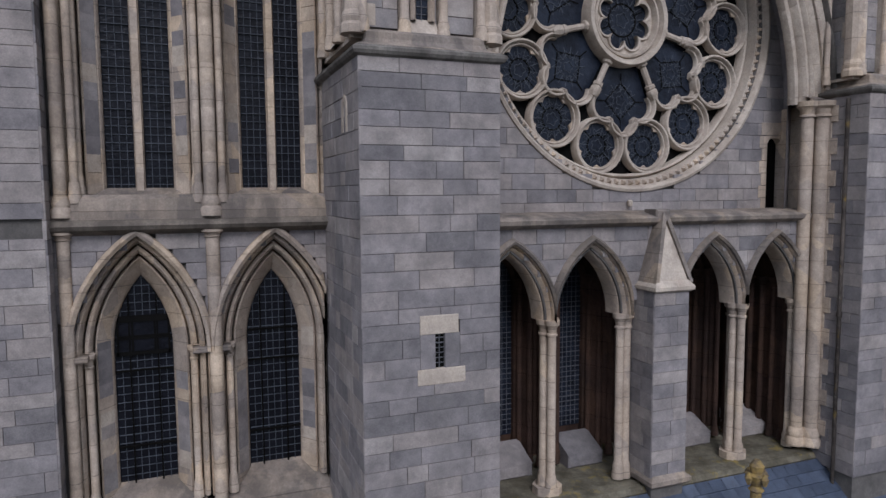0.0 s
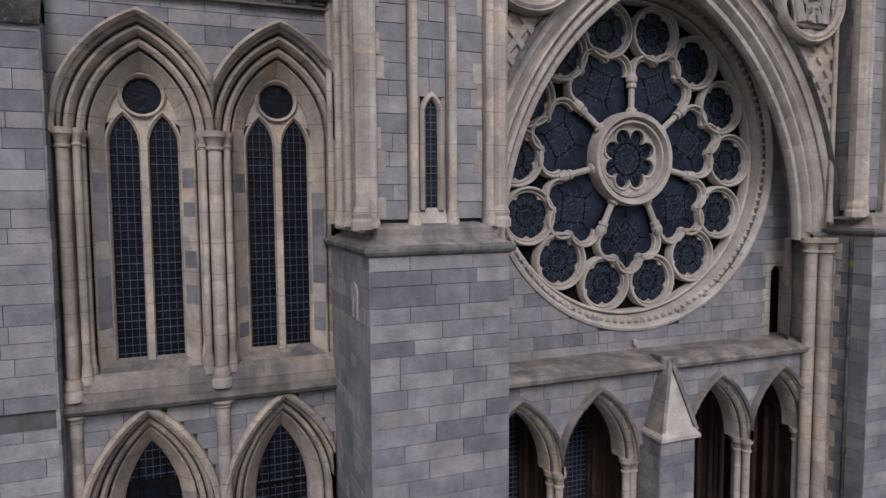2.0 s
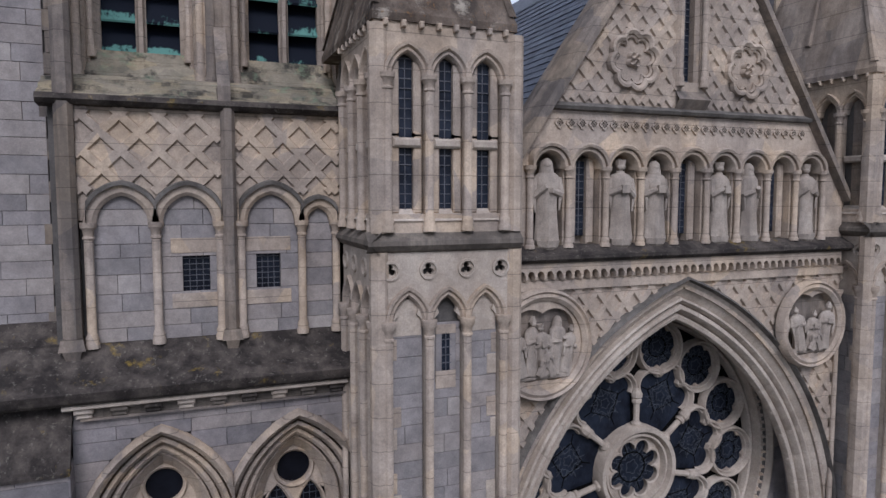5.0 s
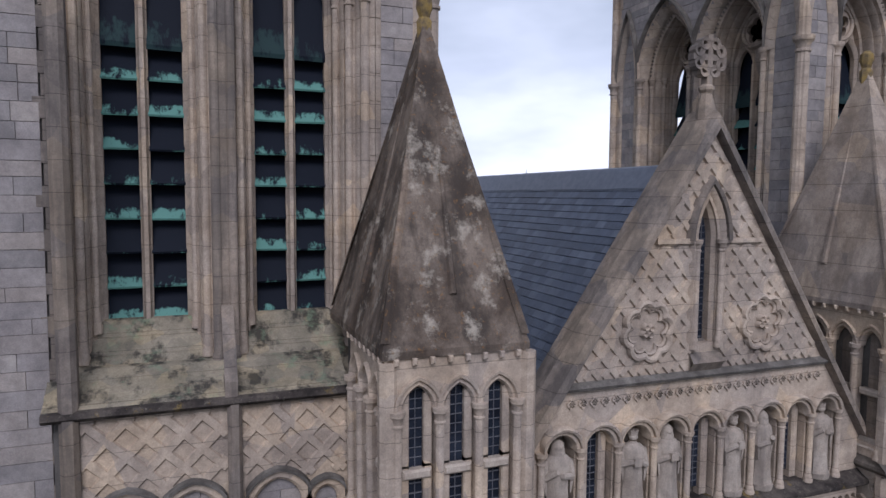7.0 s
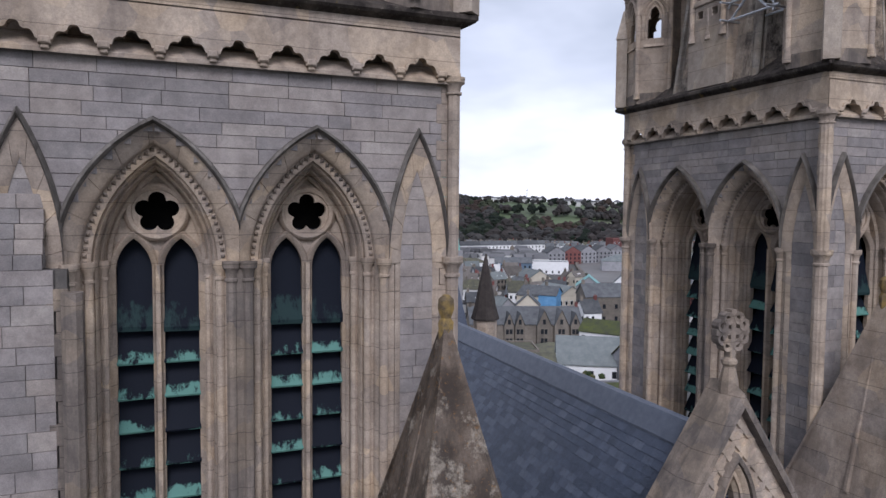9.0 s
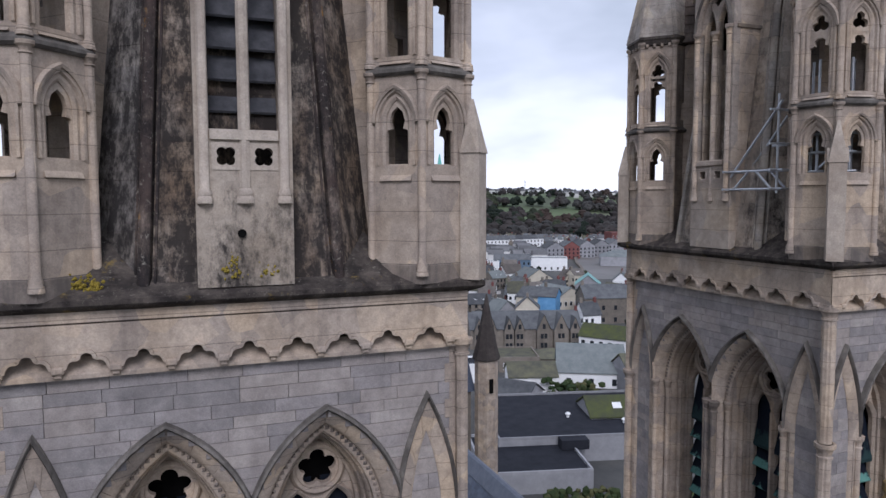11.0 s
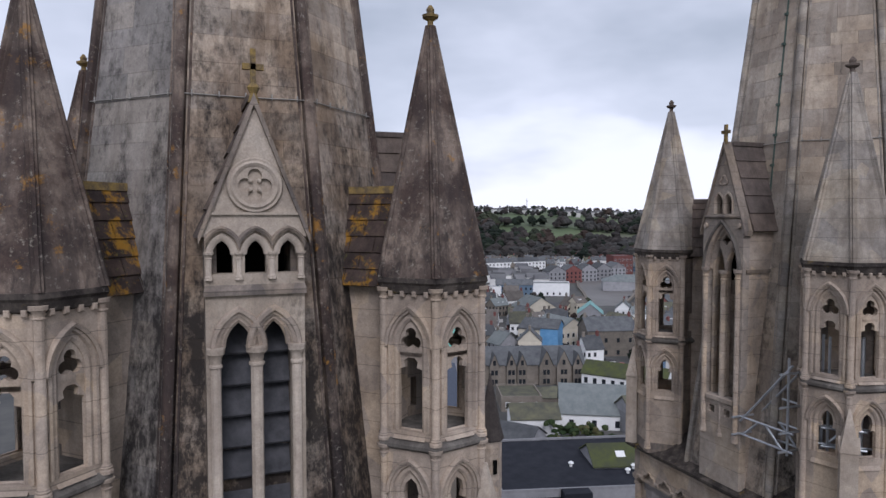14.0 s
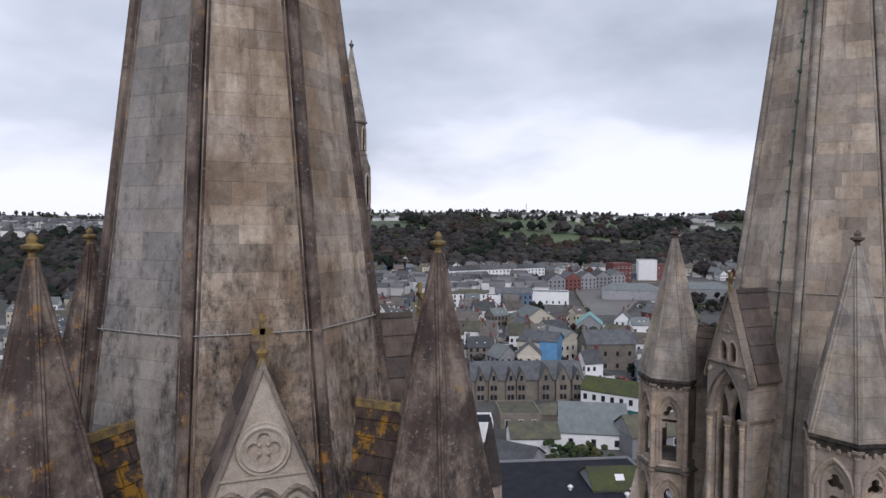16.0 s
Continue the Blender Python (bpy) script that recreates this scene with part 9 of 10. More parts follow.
def building(lat, dep, w, d, h, rh, turn, wall, roof, label, name="house", kind="gable", cols=0, rows=0, chimneys=1, z=None, across=False, frames=True):
    """One building: its front along local x faces the cathedral."""
    x, y = spot(lat, dep)
    z = (land(lat, dep) - 0.3) if z is None else z
    top = empty(name)
    top.matrix_basis = pose(x, y, z, 0, 0, math.degrees(VA) + turn)
    Mesh().box(-w / 2, w / 2, 0, d, -1.5, h).put("wall", wall, top)
    o = 0.3
    m = Mesh()
    if kind == "gable" and not across:
        m.rings([[(x1, -o, h - 0.1), (x1, d / 2, h + rh), (x1, d + o, h - 0.1), (x1, d + o, h + 0.12), (x1, d / 2, h + rh + 0.25), (x1, -o, h + 0.12)] for x1 in (-w / 2 - o, w / 2 + o)])
        for s in (-1, 1):
            Mesh().add([(s * w / 2, yy, zz) for yy, zz in ((0, h), (d, h), (d / 2, h + rh))], [(0, 1, 2)[::s]]).put("gable_end", wall, top)
    elif kind == "gable":
        m.rings([[(-w / 2 - o, y1, h - 0.1), (0, y1, h + rh), (w / 2 + o, y1, h - 0.1), (w / 2 + o, y1, h + 0.12), (0, y1, h + rh + 0.25), (-w / 2 - o, y1, h + 0.12)] for y1 in (-o, d + o)])
        for yy in (0, d):
            Mesh().add([(xx, yy, zz) for xx, zz in ((-w / 2, h), (w / 2, h), (0, h + rh))], [(0, 1, 2) if yy == 0 else (2, 1, 0)]).put("gable_end", wall, top)
    elif kind == "hip":
        i = min(w, d) / 2
        m.rings([[(-w / 2 - o, -o, h), (w / 2 + o, -o, h), (w / 2 + o, d + o, h), (-w / 2 - o, d + o, h)], [(-w / 2 + i, i, h + rh), (w / 2 - i, i, h + rh), (w / 2 - i, d - i + 0.01, h + rh), (-w / 2 + i, d - i + 0.01, h + rh)]])
    else:
        m.box(-w / 2 + 0.25, w / 2 - 0.25, 0.25, d - 0.25, h - 0.2, h + 0.05)
        e = Mesh()
        for a, b, c, dd in ((-w / 2, w / 2, 0, 0.3), (-w / 2, w / 2, d - 0.3, d), (-w / 2, -w / 2 + 0.3, 0.3, d - 0.3), (w / 2 - 0.3, w / 2, 0.3, d - 0.3)):
            e.box(a, b, c, dd, h, h + 0.45)
        e.put("parapet", wall, top)
    m.put("roof", roof, top)
    for c in range(chimneys):
        cx = (-w / 2 + 0.6) if c % 2 == 0 else (w / 2 - 0.6)
        mm = Mesh().box(cx - 0.45, cx + 0.45, d / 2 - 0.4, d / 2 + 0.4, h + rh * 0.5, h + rh + 1.3)
        mm.box(cx - 0.52, cx + 0.52, d / 2 - 0.47, d / 2 + 0.47, h + rh + 1.2, h + rh + 1.35)
        for px in (-0.2, 0.2):
            mm.lathe(cx + px, d / 2, ((0.11, h + rh + 1.3), (0.09, h + rh + 1.75)), 6)
        mm.put("chimney", W_RED if c % 2 else W_STONE, top)
    if cols and rows:
        pane, fr = window_mesh(1.0, 1.5)
        for r in range(rows):
            for c in range(cols):
                wx, wz = -w / 2 + w * (c + 0.5) / cols, 0.9 + (h - 0.7) * r / rows
                wp = shared("window", pane, top, pose(wx, 0, wz))
                if frames:
                    shared("frame", fr, wp)
    return tagged(top, label, "building")


# nearest block: flat black roofs, sheds and workshops
building(24, 104, 30, 24, 4.2, 0, 6, W_GREY, R_BLACK, "low building with a flat black bitumen roof", "flat_roofed_building", "flat", chimneys=0)
building(14, 92, 16, 16, 3.2, 0, 6, W_GREY, R_BLACK, "low extension with a flat black roof and a plant box", "flat_roofed_building", "flat", chimneys=0)
m = Mesh().box(-2.2, 2.2, 0, 2.2, 0, 1.5)
ob = m.put("plant_box", R_BLACK)
ob.matrix_basis = pose(*spot(21, 101), ZG + 3.0, 0, 0, math.degrees(VA) + 6)
tagged(ob, "black roof plant box", "plant box")
for lat, dep in ((22, 113), (31, 110), (32.5, 112)):
    ob = Mesh().lathe(0, 0, ((0.25, 0), (0.25, 0.5), (0.5, 0.55), (0.5, 0.65), (0.2, 0.9)), 10).put("roof_vent", WHITEPAINT, smooth=True)
    ob.matrix_basis = pose(*spot(lat, dep), ZG + 4.25)
    tagged(ob, "small white roof vent on the black roof", "vent", "roof vents")
building(33, 113, 14, 9, 4.6, 2.4, 4, W_GREY, R_MOSS, "building with a mossy slate roof and skylights", "workshop", chimneys=0)
for dx, dz in ((-2.0, 0), (2.5, 0)):
    ob = Mesh().add([(-0.8, 0, 0), (0.8, 0, 0), (0.8, 1.0, 0.72), (-0.8, 1.0, 0.72), (-0.8, 0, -0.12), (0.8, 0, -0.12)], [(0, 1, 2, 3), (4, 5, 1, 0)]).put("skylight", WHITEPAINT)
    ob.matrix_basis = pose(*spot(33 + dx, 114.4), ZG + 5.45, 0, 0, math.degrees(VA) + 4)
    tagged(ob, "pale skylight in the mossy roof", "skylight", "skylights")
building(20, 142, 10.5, 8, 3.8, 2.4, 2, W_WHITE, R_OLIVE, "white rendered shed with a lichened slate roof", "shed", chimneys=0)
building(33.5, 146, 15, 13, 3.6, 5.2, -8, W_WHITE, R_PALE, "long shed with a broad grey-green slate roof", "hall", chimneys=0, cols=3, rows=1)
building(46, 140, 12, 10, 5.0, 3.4, 10, W_GREY, R_OLIVE, "grey house with a mossy slate roof", cols=3, rows=2, chimneys=0)
building(19, 160, 10, 12, 3.6, 0, 2, W_STONE, R_OLIVE, "flat-roofed stone extension behind the gabled hall", "extension", "flat", chimneys=0, cols=3, rows=1)
building(28, 163, 10, 9, 2.8, 1.8, 2, W_STONE, R_OLIVE, "low stone building with a hipped roof", "outbuilding", "hip", chimneys=0)
building(13, 132, 9, 9, 2.2, 2.6, -30, W_GREY, R_SLATE, "small grey outbuilding with a slate roof", "outbuilding", chimneys=0)
building(7, 150, 9, 8, 4.4, 0, 0, W_WHITE, R_BLACK, "flat-roofed white rendered building with bitumen", "extension", "flat", chimneys=0)
# long white building with a mossy roof and shopfronts
lw = building(46, 170, 22, 8, 6.0, 2.8, -33, W_WHITE, R_MOSS, "white terrace with a bright mossy roof and teal shopfronts", "shop_terrace", cols=9, rows=2, chimneys=0, frames=False)
Mesh().box(-10.8, 10.8, -0.25, 0.05, 0.0, 2.3).put("shopfront", SHOP, lw, "teal painted shopfront")
# stone building with a row of gables
lib = building(24, 186, 40, 12, 6.4, 4.6, 4, W_STONE, R_SLATE, "long stone public building with a row of steep gables", "gabled_hall", chimneys=3)
lib.matrix_basis = lib.matrix_basis @ Matrix.Diagonal((0.80, 0.9, 0.92, 1))
pane_me, frame_me = window_mesh(1.0, 1.5)
for k, gx in enumerate((-17, -12.4, -6.4, -2.6, 6.0, 12.2, 17.2)):
    gw, gh = (3.4, 4.4) if k not in (4, 5) else (5.0, 5.6)
    m = Mesh().prism([(gx - gw / 2, 0), (gx + gw / 2, 0), (gx + gw / 2, 6.2), (gx, 6.2 + gh * 0.85), (gx - gw / 2, 6.2)], -1.2, 5.0)
    g = m.put("gabled_bay", W_STONE, lib)
    m = Mesh()
    for s in (-1, 1):
        m.add([(gx + s * (gw / 2 + 0.25), -1.5, 6.0), (gx, -1.5, 6.35 + gh * 0.85), (gx, 6.0, 6.35 + gh * 0.85), (gx + s * (gw / 2 + 0.25), 6.0, 6.0)], [(0, 1, 2, 3)[::s]])
    m.put("bay_roof", R_SLATE, lib)
    for zz, n in ((0.8, 2), (3.6, 2), (6.6, 1)):
        for i in range(n):
            shared("window", pane_me, lib, pose(gx + (i - (n - 1) / 2) * 1.3, -1.2, zz))
building(35, 232, 10, 10, 8.5, 2.6, -22, SHEETING, R_SLATE, "building wrapped in blue scaffold sheeting", "wrapped_building", chimneys=0)
building(30, 234, 8, 14, 8.0, 3.0, -30, W_CREAM, R_SLATE, "cream house with a slate roof", cols=4, rows=2, chimneys=1)
building(57, 224, 17, 11, 9.0, 4.0, 6, W_STONE, R_SLATE, "dark stone warehouse with two chimneys", "warehouse", cols=4, rows=2, chimneys=2, frames=False)
building(47, 240, 12, 16, 7.0, 3.6, 28, W_CREAM, R_PALE, "cream building with a pale slate roof", cols=5, rows=2, chimneys=1, across=True)
building(74, 262, 12, 12, 4.0, 4.6, 30, W_CREAM, R_OLIVE, "cream hall with a lichened roof", "hall", across=True, chimneys=0)
building(64, 290, 11, 12, 5.0, 4.4, -12, W_GREY, R_TEAL, "building with a pale green metal roof", "hall", across=True, chimneys=0)
building(15, 384, 20, 10, 8.0, 2.4, 2, W_WHITE, R_OLIVE, "white three-storey building with a lichened roof", "white_building", "hip", cols=6, rows=3, chimneys=0, frames=False)
building(29, 388, 9, 9, 6.5, 0, 2, W_WHITE, R_SLATE, "white rendered wing with a flat roof", "wing", "flat", chimneys=0)
building(42, 396, 22, 10, 7.0, 3.0, -4, W_BLUE, R_SLATE, "blue-grey clad building with a slate roof", "clad_building", cols=8, rows=2, chimneys=0, frames=False)
building(62, 398, 26, 12, 7.5, 0, -8, W_WHITE, R_PALE, "white rendered building with a flat roof", "white_building", "flat", cols=7, rows=1, chimneys=0, frames=False)
building(44, 300, 16, 14, 6.0, 5.0, 20, W_CREAM, R_PALE, "cream building with a steep pale roof", "hall", across=True, chimneys=0)
for k in range(5):
    building(80 + 13 * k, 468 + 9 * k, 12.5, 14, 9.0, 4.0, 12, (W_GREY, W_RED, W_GREY, W_GREY, W_GREY)[k], R_SLATE, "riverside block in red brick and grey", "riverside_block", across=True, cols=4, rows=3, chimneys=0, frames=False)
building(140, 520, 16, 14, 17, 0, 10, W_RED, R_SLATE, "tall red and white riverside block", "riverside_block", "flat", cols=5, rows=4, chimneys=0, frames=True)
building(172, 560, 15, 14, 17, 0, -8, W_WHITE, R_SLATE, "plain white tower block by the river", "white_block", "flat", chimneys=0)
building(190, 566, 22, 14, 13, 0, -8, W_RED, R_SLATE, "brick and white block of flats", "flats", "flat", cols=7, rows=3, chimneys=0, frames=True)
for k in range(13):
    building(8 + 6.4 * k, 538 + 3.2 * k, 6.3, 9, 9.5, 3.2, 6, W_WHITE, R_SLATE, "white terraced house with a slate roof", "terraced_house", cols=2, rows=3, chimneys=1, frames=False)
for lat, dep, w in ((120, 420, 38), (165, 430, 46), (215, 440, 46)):
    building(lat, dep, w, 18, 6.5, 4, -10, W_GREY, R_PALE, "long low store with a pale roof", "store", "hip", chimneys=0)

# the rest of the streets, house by house
rnd = random.Random(77)
taken = [(46, 168, 16), (24, 190, 24), (57, 226, 12), (36, 238, 12), (30, 236, 9), (47, 246, 10), (74, 266, 9), (64, 294, 9), (15, 388, 14), (29, 390, 8), (42, 400, 14), (44, 306, 11), (62, 402, 16)]
made = 0
tries = 0
HOMES = []
while made < 285 and tries < 9000:
    tries += 1
    zone = rnd.random()
    if zone < 0.62:
        dep = rnd.uniform(203, 372)
        lat = rnd.uniform(-60, 0.40 * dep)
        if lat > 38 and dep > 318:
            continue
    elif zone < 0.80:
        dep = rnd.uniform(240, 560)
        lat = rnd.uniform(-0.66, -0.40) * dep
    else:
        dep = rnd.uniform(560, 700)
        lat = rnd.uniform(-0.12, 0.45) * dep
    size = rnd.uniform(6, 10.5)
    if any(math.hypot(lat - a, dep - b) < c + size * 0.62 for a, b, c in taken):
        continue
    taken.append((lat, dep, size * 0.62))
    wall = rnd.choice((W_WHITE, W_WHITE, W_WHITE, W_CREAM, W_CREAM, W_STONE, W_STONE, W_GREY, W_RED, W_BLUE))
    roof = rnd.choice((R_SLATE, R_SLATE, R_PALE, R_WORN, R_OLIVE, R_WORN, R_SLATE))
    word = {W_BLUE: "blue painted", W_WHITE: "white rendered", W_CREAM: "cream rendered", W_STONE: "grey stone", W_GREY: "grey rendered", W_RED: "red brick"}[wall]
    n = 0
    deep, tall, pitch, turn = rnd.uniform(6, 9), rnd.uniform(4.5, 7.5), rnd.uniform(2.4, 4.0), rnd.choice((0, 12, -14, 78, -60, 95, 30)) + rnd.uniform(-6, 6)
    HOMES.append((lat, dep, size, deep, tall, turn))
    building(lat, dep, size, deep, tall, pitch, turn, wall, roof, word + " town house with a slate roof", "house", cols=n, rows=n, chimneys=1 + made % 2, frames=False)
    made += 1
# their small sash windows, lean-tos, yard walls and roof lights, too small and many to count
pn, lt, lr, sk = Mesh(), Mesh(), Mesh(), Mesh()
rnd = random.Random(55)


def slab(m, M, x0, x1, y0, y1, z0, z1, drop=0.0):
    """A box under M whose top falls by drop towards high y."""
    vs = [(x0, y0, z0), (x1, y0, z0), (x1, y1, z0), (x0, y1, z0), (x0, y0, z1), (x1, y0, z1), (x1, y1, z1 - drop), (x0, y1, z1 - drop)]
    m.add([tuple(M @ Vector(v)) for v in vs], [(0, 3, 2, 1), (4, 5, 6, 7), (0, 1, 5, 4), (1, 2, 6, 5), (2, 3, 7, 6), (3, 0, 4, 7)])


for lat, dep, w, d, h, turn in HOMES:
    M = pose(*spot(lat, dep), land(lat, dep) - 0.3, 0, 0, math.degrees(VA) + turn)
    for side in range(4):
        S = M @ pose(0, d / 2, 0, 0, 0, 90 * side)
        half, reach = (w / 2, d / 2) if side % 2 == 0 else (d / 2, w / 2)
        n = max(2, round(half * 2 / 2.3))
        for r in range(2):
            for c in range(n):
                if rnd.random() < 0.85:
                    u = -half + half * 2 * (c + 0.5) / n
                    slab(pn, S, u - 0.45, u + 0.45, -reach - 0.05, -reach + 0.02, 1.0 + r * h * 0.46, 2.3 + r * h * 0.46)
    for k in range(rnd.choice((1, 2, 2, 3))):
        S = M @ pose(0, d / 2, 0, 0, 0, 90 * rnd.randrange(4))
        u, a, b, hh = rnd.uniform(-w / 3, w / 3), rnd.uniform(1.4, 2.8), rnd.uniform(2.0, 4.5), rnd.uniform(2.2, 4.2)
        slab(lt, S, u - a, u + a, -d / 2 - b, -d / 2, -1.0, hh - 0.1, 0.0)
        slab(lr, S, u - a - 0.15, u + a + 0.15, -d / 2 - b - 0.15, -d / 2, hh - 0.1, hh + 0.12, 0.0 if k else -0.9)
    for k in range(2):
        S = M @ pose(rnd.uniform(-w / 3, w / 3), 0, 0)
        slab(sk, S, -0.35, 0.35, d * 0.18, d * 0.30, h + 0.9, h + 1.65)
    S = M @ pose(rnd.uniform(-6, 6), rnd.uniform(-7, -4), 0, 0, 0, rnd.choice((0, 90)))
    slab(lt, S, -rnd.uniform(2, 5), rnd.uniform(2, 5), -0.12, 0.12, -0.5, 1.7)
tagged(pn.put("sash_windows", PANE), "small dark sash windows of the town houses", "windows", kind="stuff")

# houses scattered over the hillsides, joined as they are too far to count
hm, hr = Mesh(), Mesh()
for k in range(900):
    if k >= 620:
        d = rnd.choice((rnd.uniform(430, 545), rnd.uniform(430, 545), rnd.uniform(430, 545), rnd.uniform(640, 700)))
        ang = radians(rnd.uniform(-9, 32))
        if 395 < d < 600 and (d * math.sin(ang) > 66 or d < 430):
            continue
    elif k < 300:
        ang, d = radians(rnd.uniform(-37, -24)), rnd.uniform(900, 1250)
    elif k < 420:
        ang, d = radians(rnd.uniform(18, 36)), rnd.uniform(900, 1500)
    else:
        ang, d = radians(rnd.uniform(-10, 30)), rnd.choice((rnd.uniform(1140, 1240), rnd.uniform(640, 720), rnd.uniform(1250, 1700)))
    lat, dep = d * math.sin(ang), d * math.cos(ang)
    x, y = spot(lat, dep)
    z = land(lat, dep)
    a = rnd.uniform(-0.5, 0.5) + VA
    c, s = math.cos(a), math.sin(a)
    w, dd, h = rnd.uniform(8, 14), 8, rnd.uniform(5, 7)
    P = lambda u, v, zz: (x + c * u - s * v, y + s * u + c * v, z + zz)
    hm.add([P(-w / 2, 0, -1), P(w / 2, 0, -1), P(w / 2, dd, -1), P(-w / 2, dd, -1), P(-w / 2, 0, h), P(w / 2, 0, h), P(w / 2, dd, h), P(-w / 2, dd, h)], [(0, 1, 5, 4), (1, 2, 6, 5), (2, 3, 7, 6), (3, 0, 4, 7)])
    hr.add([P(-w / 2, -0.3, h), P(w / 2, -0.3, h), P(w / 2, dd / 2, h + 3), P(-w / 2, dd / 2, h + 3), P(-w / 2, dd, h), P(w / 2, dd, h)], [(0, 1, 2, 3), (3, 2, 5, 4), (1, 5, 2), (0, 3, 4)])
W_FAR = town_mat("far_white_walls", (0.50, 0.49, 0.47), (0.66, 0.65, 0.63), 0.35, island=True, scale=0.05)
R_FAR = town_mat("far_slate_roofs", (0.085, 0.085, 0.09), (0.15, 0.15, 0.15), 0.4, island=True, scale=0.05)
tagged(lt.put("lean_to_walls", W_FAR), "rendered lean-tos and yard walls behind the houses", "walls", kind="stuff")
tagged(lr.put("lean_to_roofs", R_FAR), "slate lean-to roofs behind the town houses", "roofs", kind="stuff")
tagged(sk.put("roof_lights", WHITEPAINT), "small pale roof lights in the slate roofs", "skylights", kind="stuff")
tagged(hm.put("far_house_walls", W_FAR), "walls of pale houses scattered over the far hillside", "houses", kind="stuff")
tagged(hr.put("far_house_roofs", R_FAR), "slate roofs of houses on the far hillside", "houses", kind="stuff")
# long white buildings and a mast on the skyline
for lat, dep, w in ((136, 1190, 46), (222, 1200, 60), (96, 1180, 26)):
    building(lat, dep, w, 14, 5.5, 2.5, 3, W_WHITE, R_SLATE, "long white building on the ridge of the hill", "ridge_building", chimneys=0)
x, y = spot(146, 1180)
mh = land(146, 1180)
m = Mesh().lathe(x, y, ((0.8, mh), (0.35, mh + 26)), 6)
m.box(x - 1.6, x + 1.6, y - 0.3, y + 0.3, mh + 20, mh + 21)
tagged(m.put("radio_mast", W_GREY), "thin radio mast on the hilltop", "mast")

# river, quay road and parked cars
rv = Mesh()
pts = [(84, 352), (92, 372), (101, 405), (107, 440), (112, 475), (134, 515), (190, 545)]
halves = (10, 11, 15, 17, 16, 15, 13)
rv.rings([[(*spot(a - wd, b), ZG + 0.15), (*spot(a + wd, b), ZG + 0.15)] for (a, b), wd in zip(pts, halves)], closed=False)
tagged(rv.put("river", WATER), "grey-brown tidal river between quays", "water", kind="structure")
for off in (-1, 1):
    q = Mesh().rings([[(*spot(a + off * (wd + 0.1), b), ZG - 0.5), (*spot(a + off * (wd + 1.6), b), ZG - 0.5), (*spot(a + off * (wd + 1.6), b), ZG + 1.4), (*spot(a + off * (wd + 0.1), b), ZG + 1.4)] for (a, b), wd in zip(pts, halves)])
    tagged(q.put("quay_wall", W_STONE), "stone quay wall along the river", "wall", kind="structure")
rd = Mesh().rings([[(*spot(a, 352), ZG + 0.12), (*spot(a, 366), ZG + 0.12)] for a in (-80, 72)], closed=False)
tagged(rd.put("road", ASPHALT), "grey asphalt road through the town", "road", kind="structure")
lot = Mesh().add([(*spot(a, b), ZG + 0.1) for a, b in ((104, 380), (180, 380), (220, 425), (122, 425))], [(0, 1, 2, 3)])
tagged(lot.put("car_park", ASPHALT), "asphalt car park beside the river", "road", kind="structure")
CARP = [material_c for material_c in (plain("car_white", (0.6, 0.6, 0.6), (0.7, 0.7, 0.7), 0.3), plain("car_dark", (0.03, 0.03, 0.035), (0.05, 0.05, 0.055), 0.3), plain("car_red", (0.3, 0.03, 0.03), (0.4, 0.05, 0.05), 0.3), plain("car_silver", (0.35, 0.36, 0.38), (0.45, 0.46, 0.48), 0.3))]
body_me, cabin_me = [], []
for cm in CARP:
    m = Mesh().rings([[(-2.1, -0.8, 0.3), (2.1, -0.8, 0.3), (2.1, 0.8, 0.3), (-2.1, 0.8, 0.3)], [(-2.15, -0.85, 0.7), (2.15, -0.85, 0.7), (2.15, 0.85, 0.7), (-2.15, 0.85, 0.7)], [(-2.0, -0.8, 0.95), (1.95, -0.8, 0.95), (1.95, 0.8, 0.95), (-2.0, 0.8, 0.95)]])
    m.rings([[(-1.0, -0.68, 1.44), (0.6, -0.68, 1.44), (0.6, 0.68, 1.44), (-1.0, 0.68, 1.44)], [(-1.0, -0.68, 1.5), (0.5, -0.68, 1.5), (0.5, 0.68, 1.5), (-1.0, 0.68, 1.5)]])
    body_me.append(data_of(m, "body", cm))
cab = data_of(Mesh().rings([[(-1.6, -0.78, 0.94), (1.1, -0.78, 0.94), (1.1, 0.78, 0.94), (-1.6, 0.78, 0.94)], [(-1.0, -0.66, 1.45), (0.6, -0.66, 1.45), (0.6, 0.66, 1.45), (-1.0, 0.66, 1.45)]]), "glazing", PANE)
wh = Mesh().lathe(0, 0, ((0.3, -0.1), (0.32, -0.08), (0.32, 0.08), (0.3, 0.1)), 10)
wh.v = [(x, z, y) for x, y, z in wh.v]
wheel = data_of(wh, "wheel", DARK)
rnd = random.Random(3)
spots = [(108 + 5.5 * (k % 14) + (k // 14) * 5, 386 + 11 * (k // 14)) for k in range(42)] + [(13, 136), (14, 139), (52, 206), (56, 207), (60, 206.5), (64, 207.5), (40, 360), (55, 357), (20, 361)]
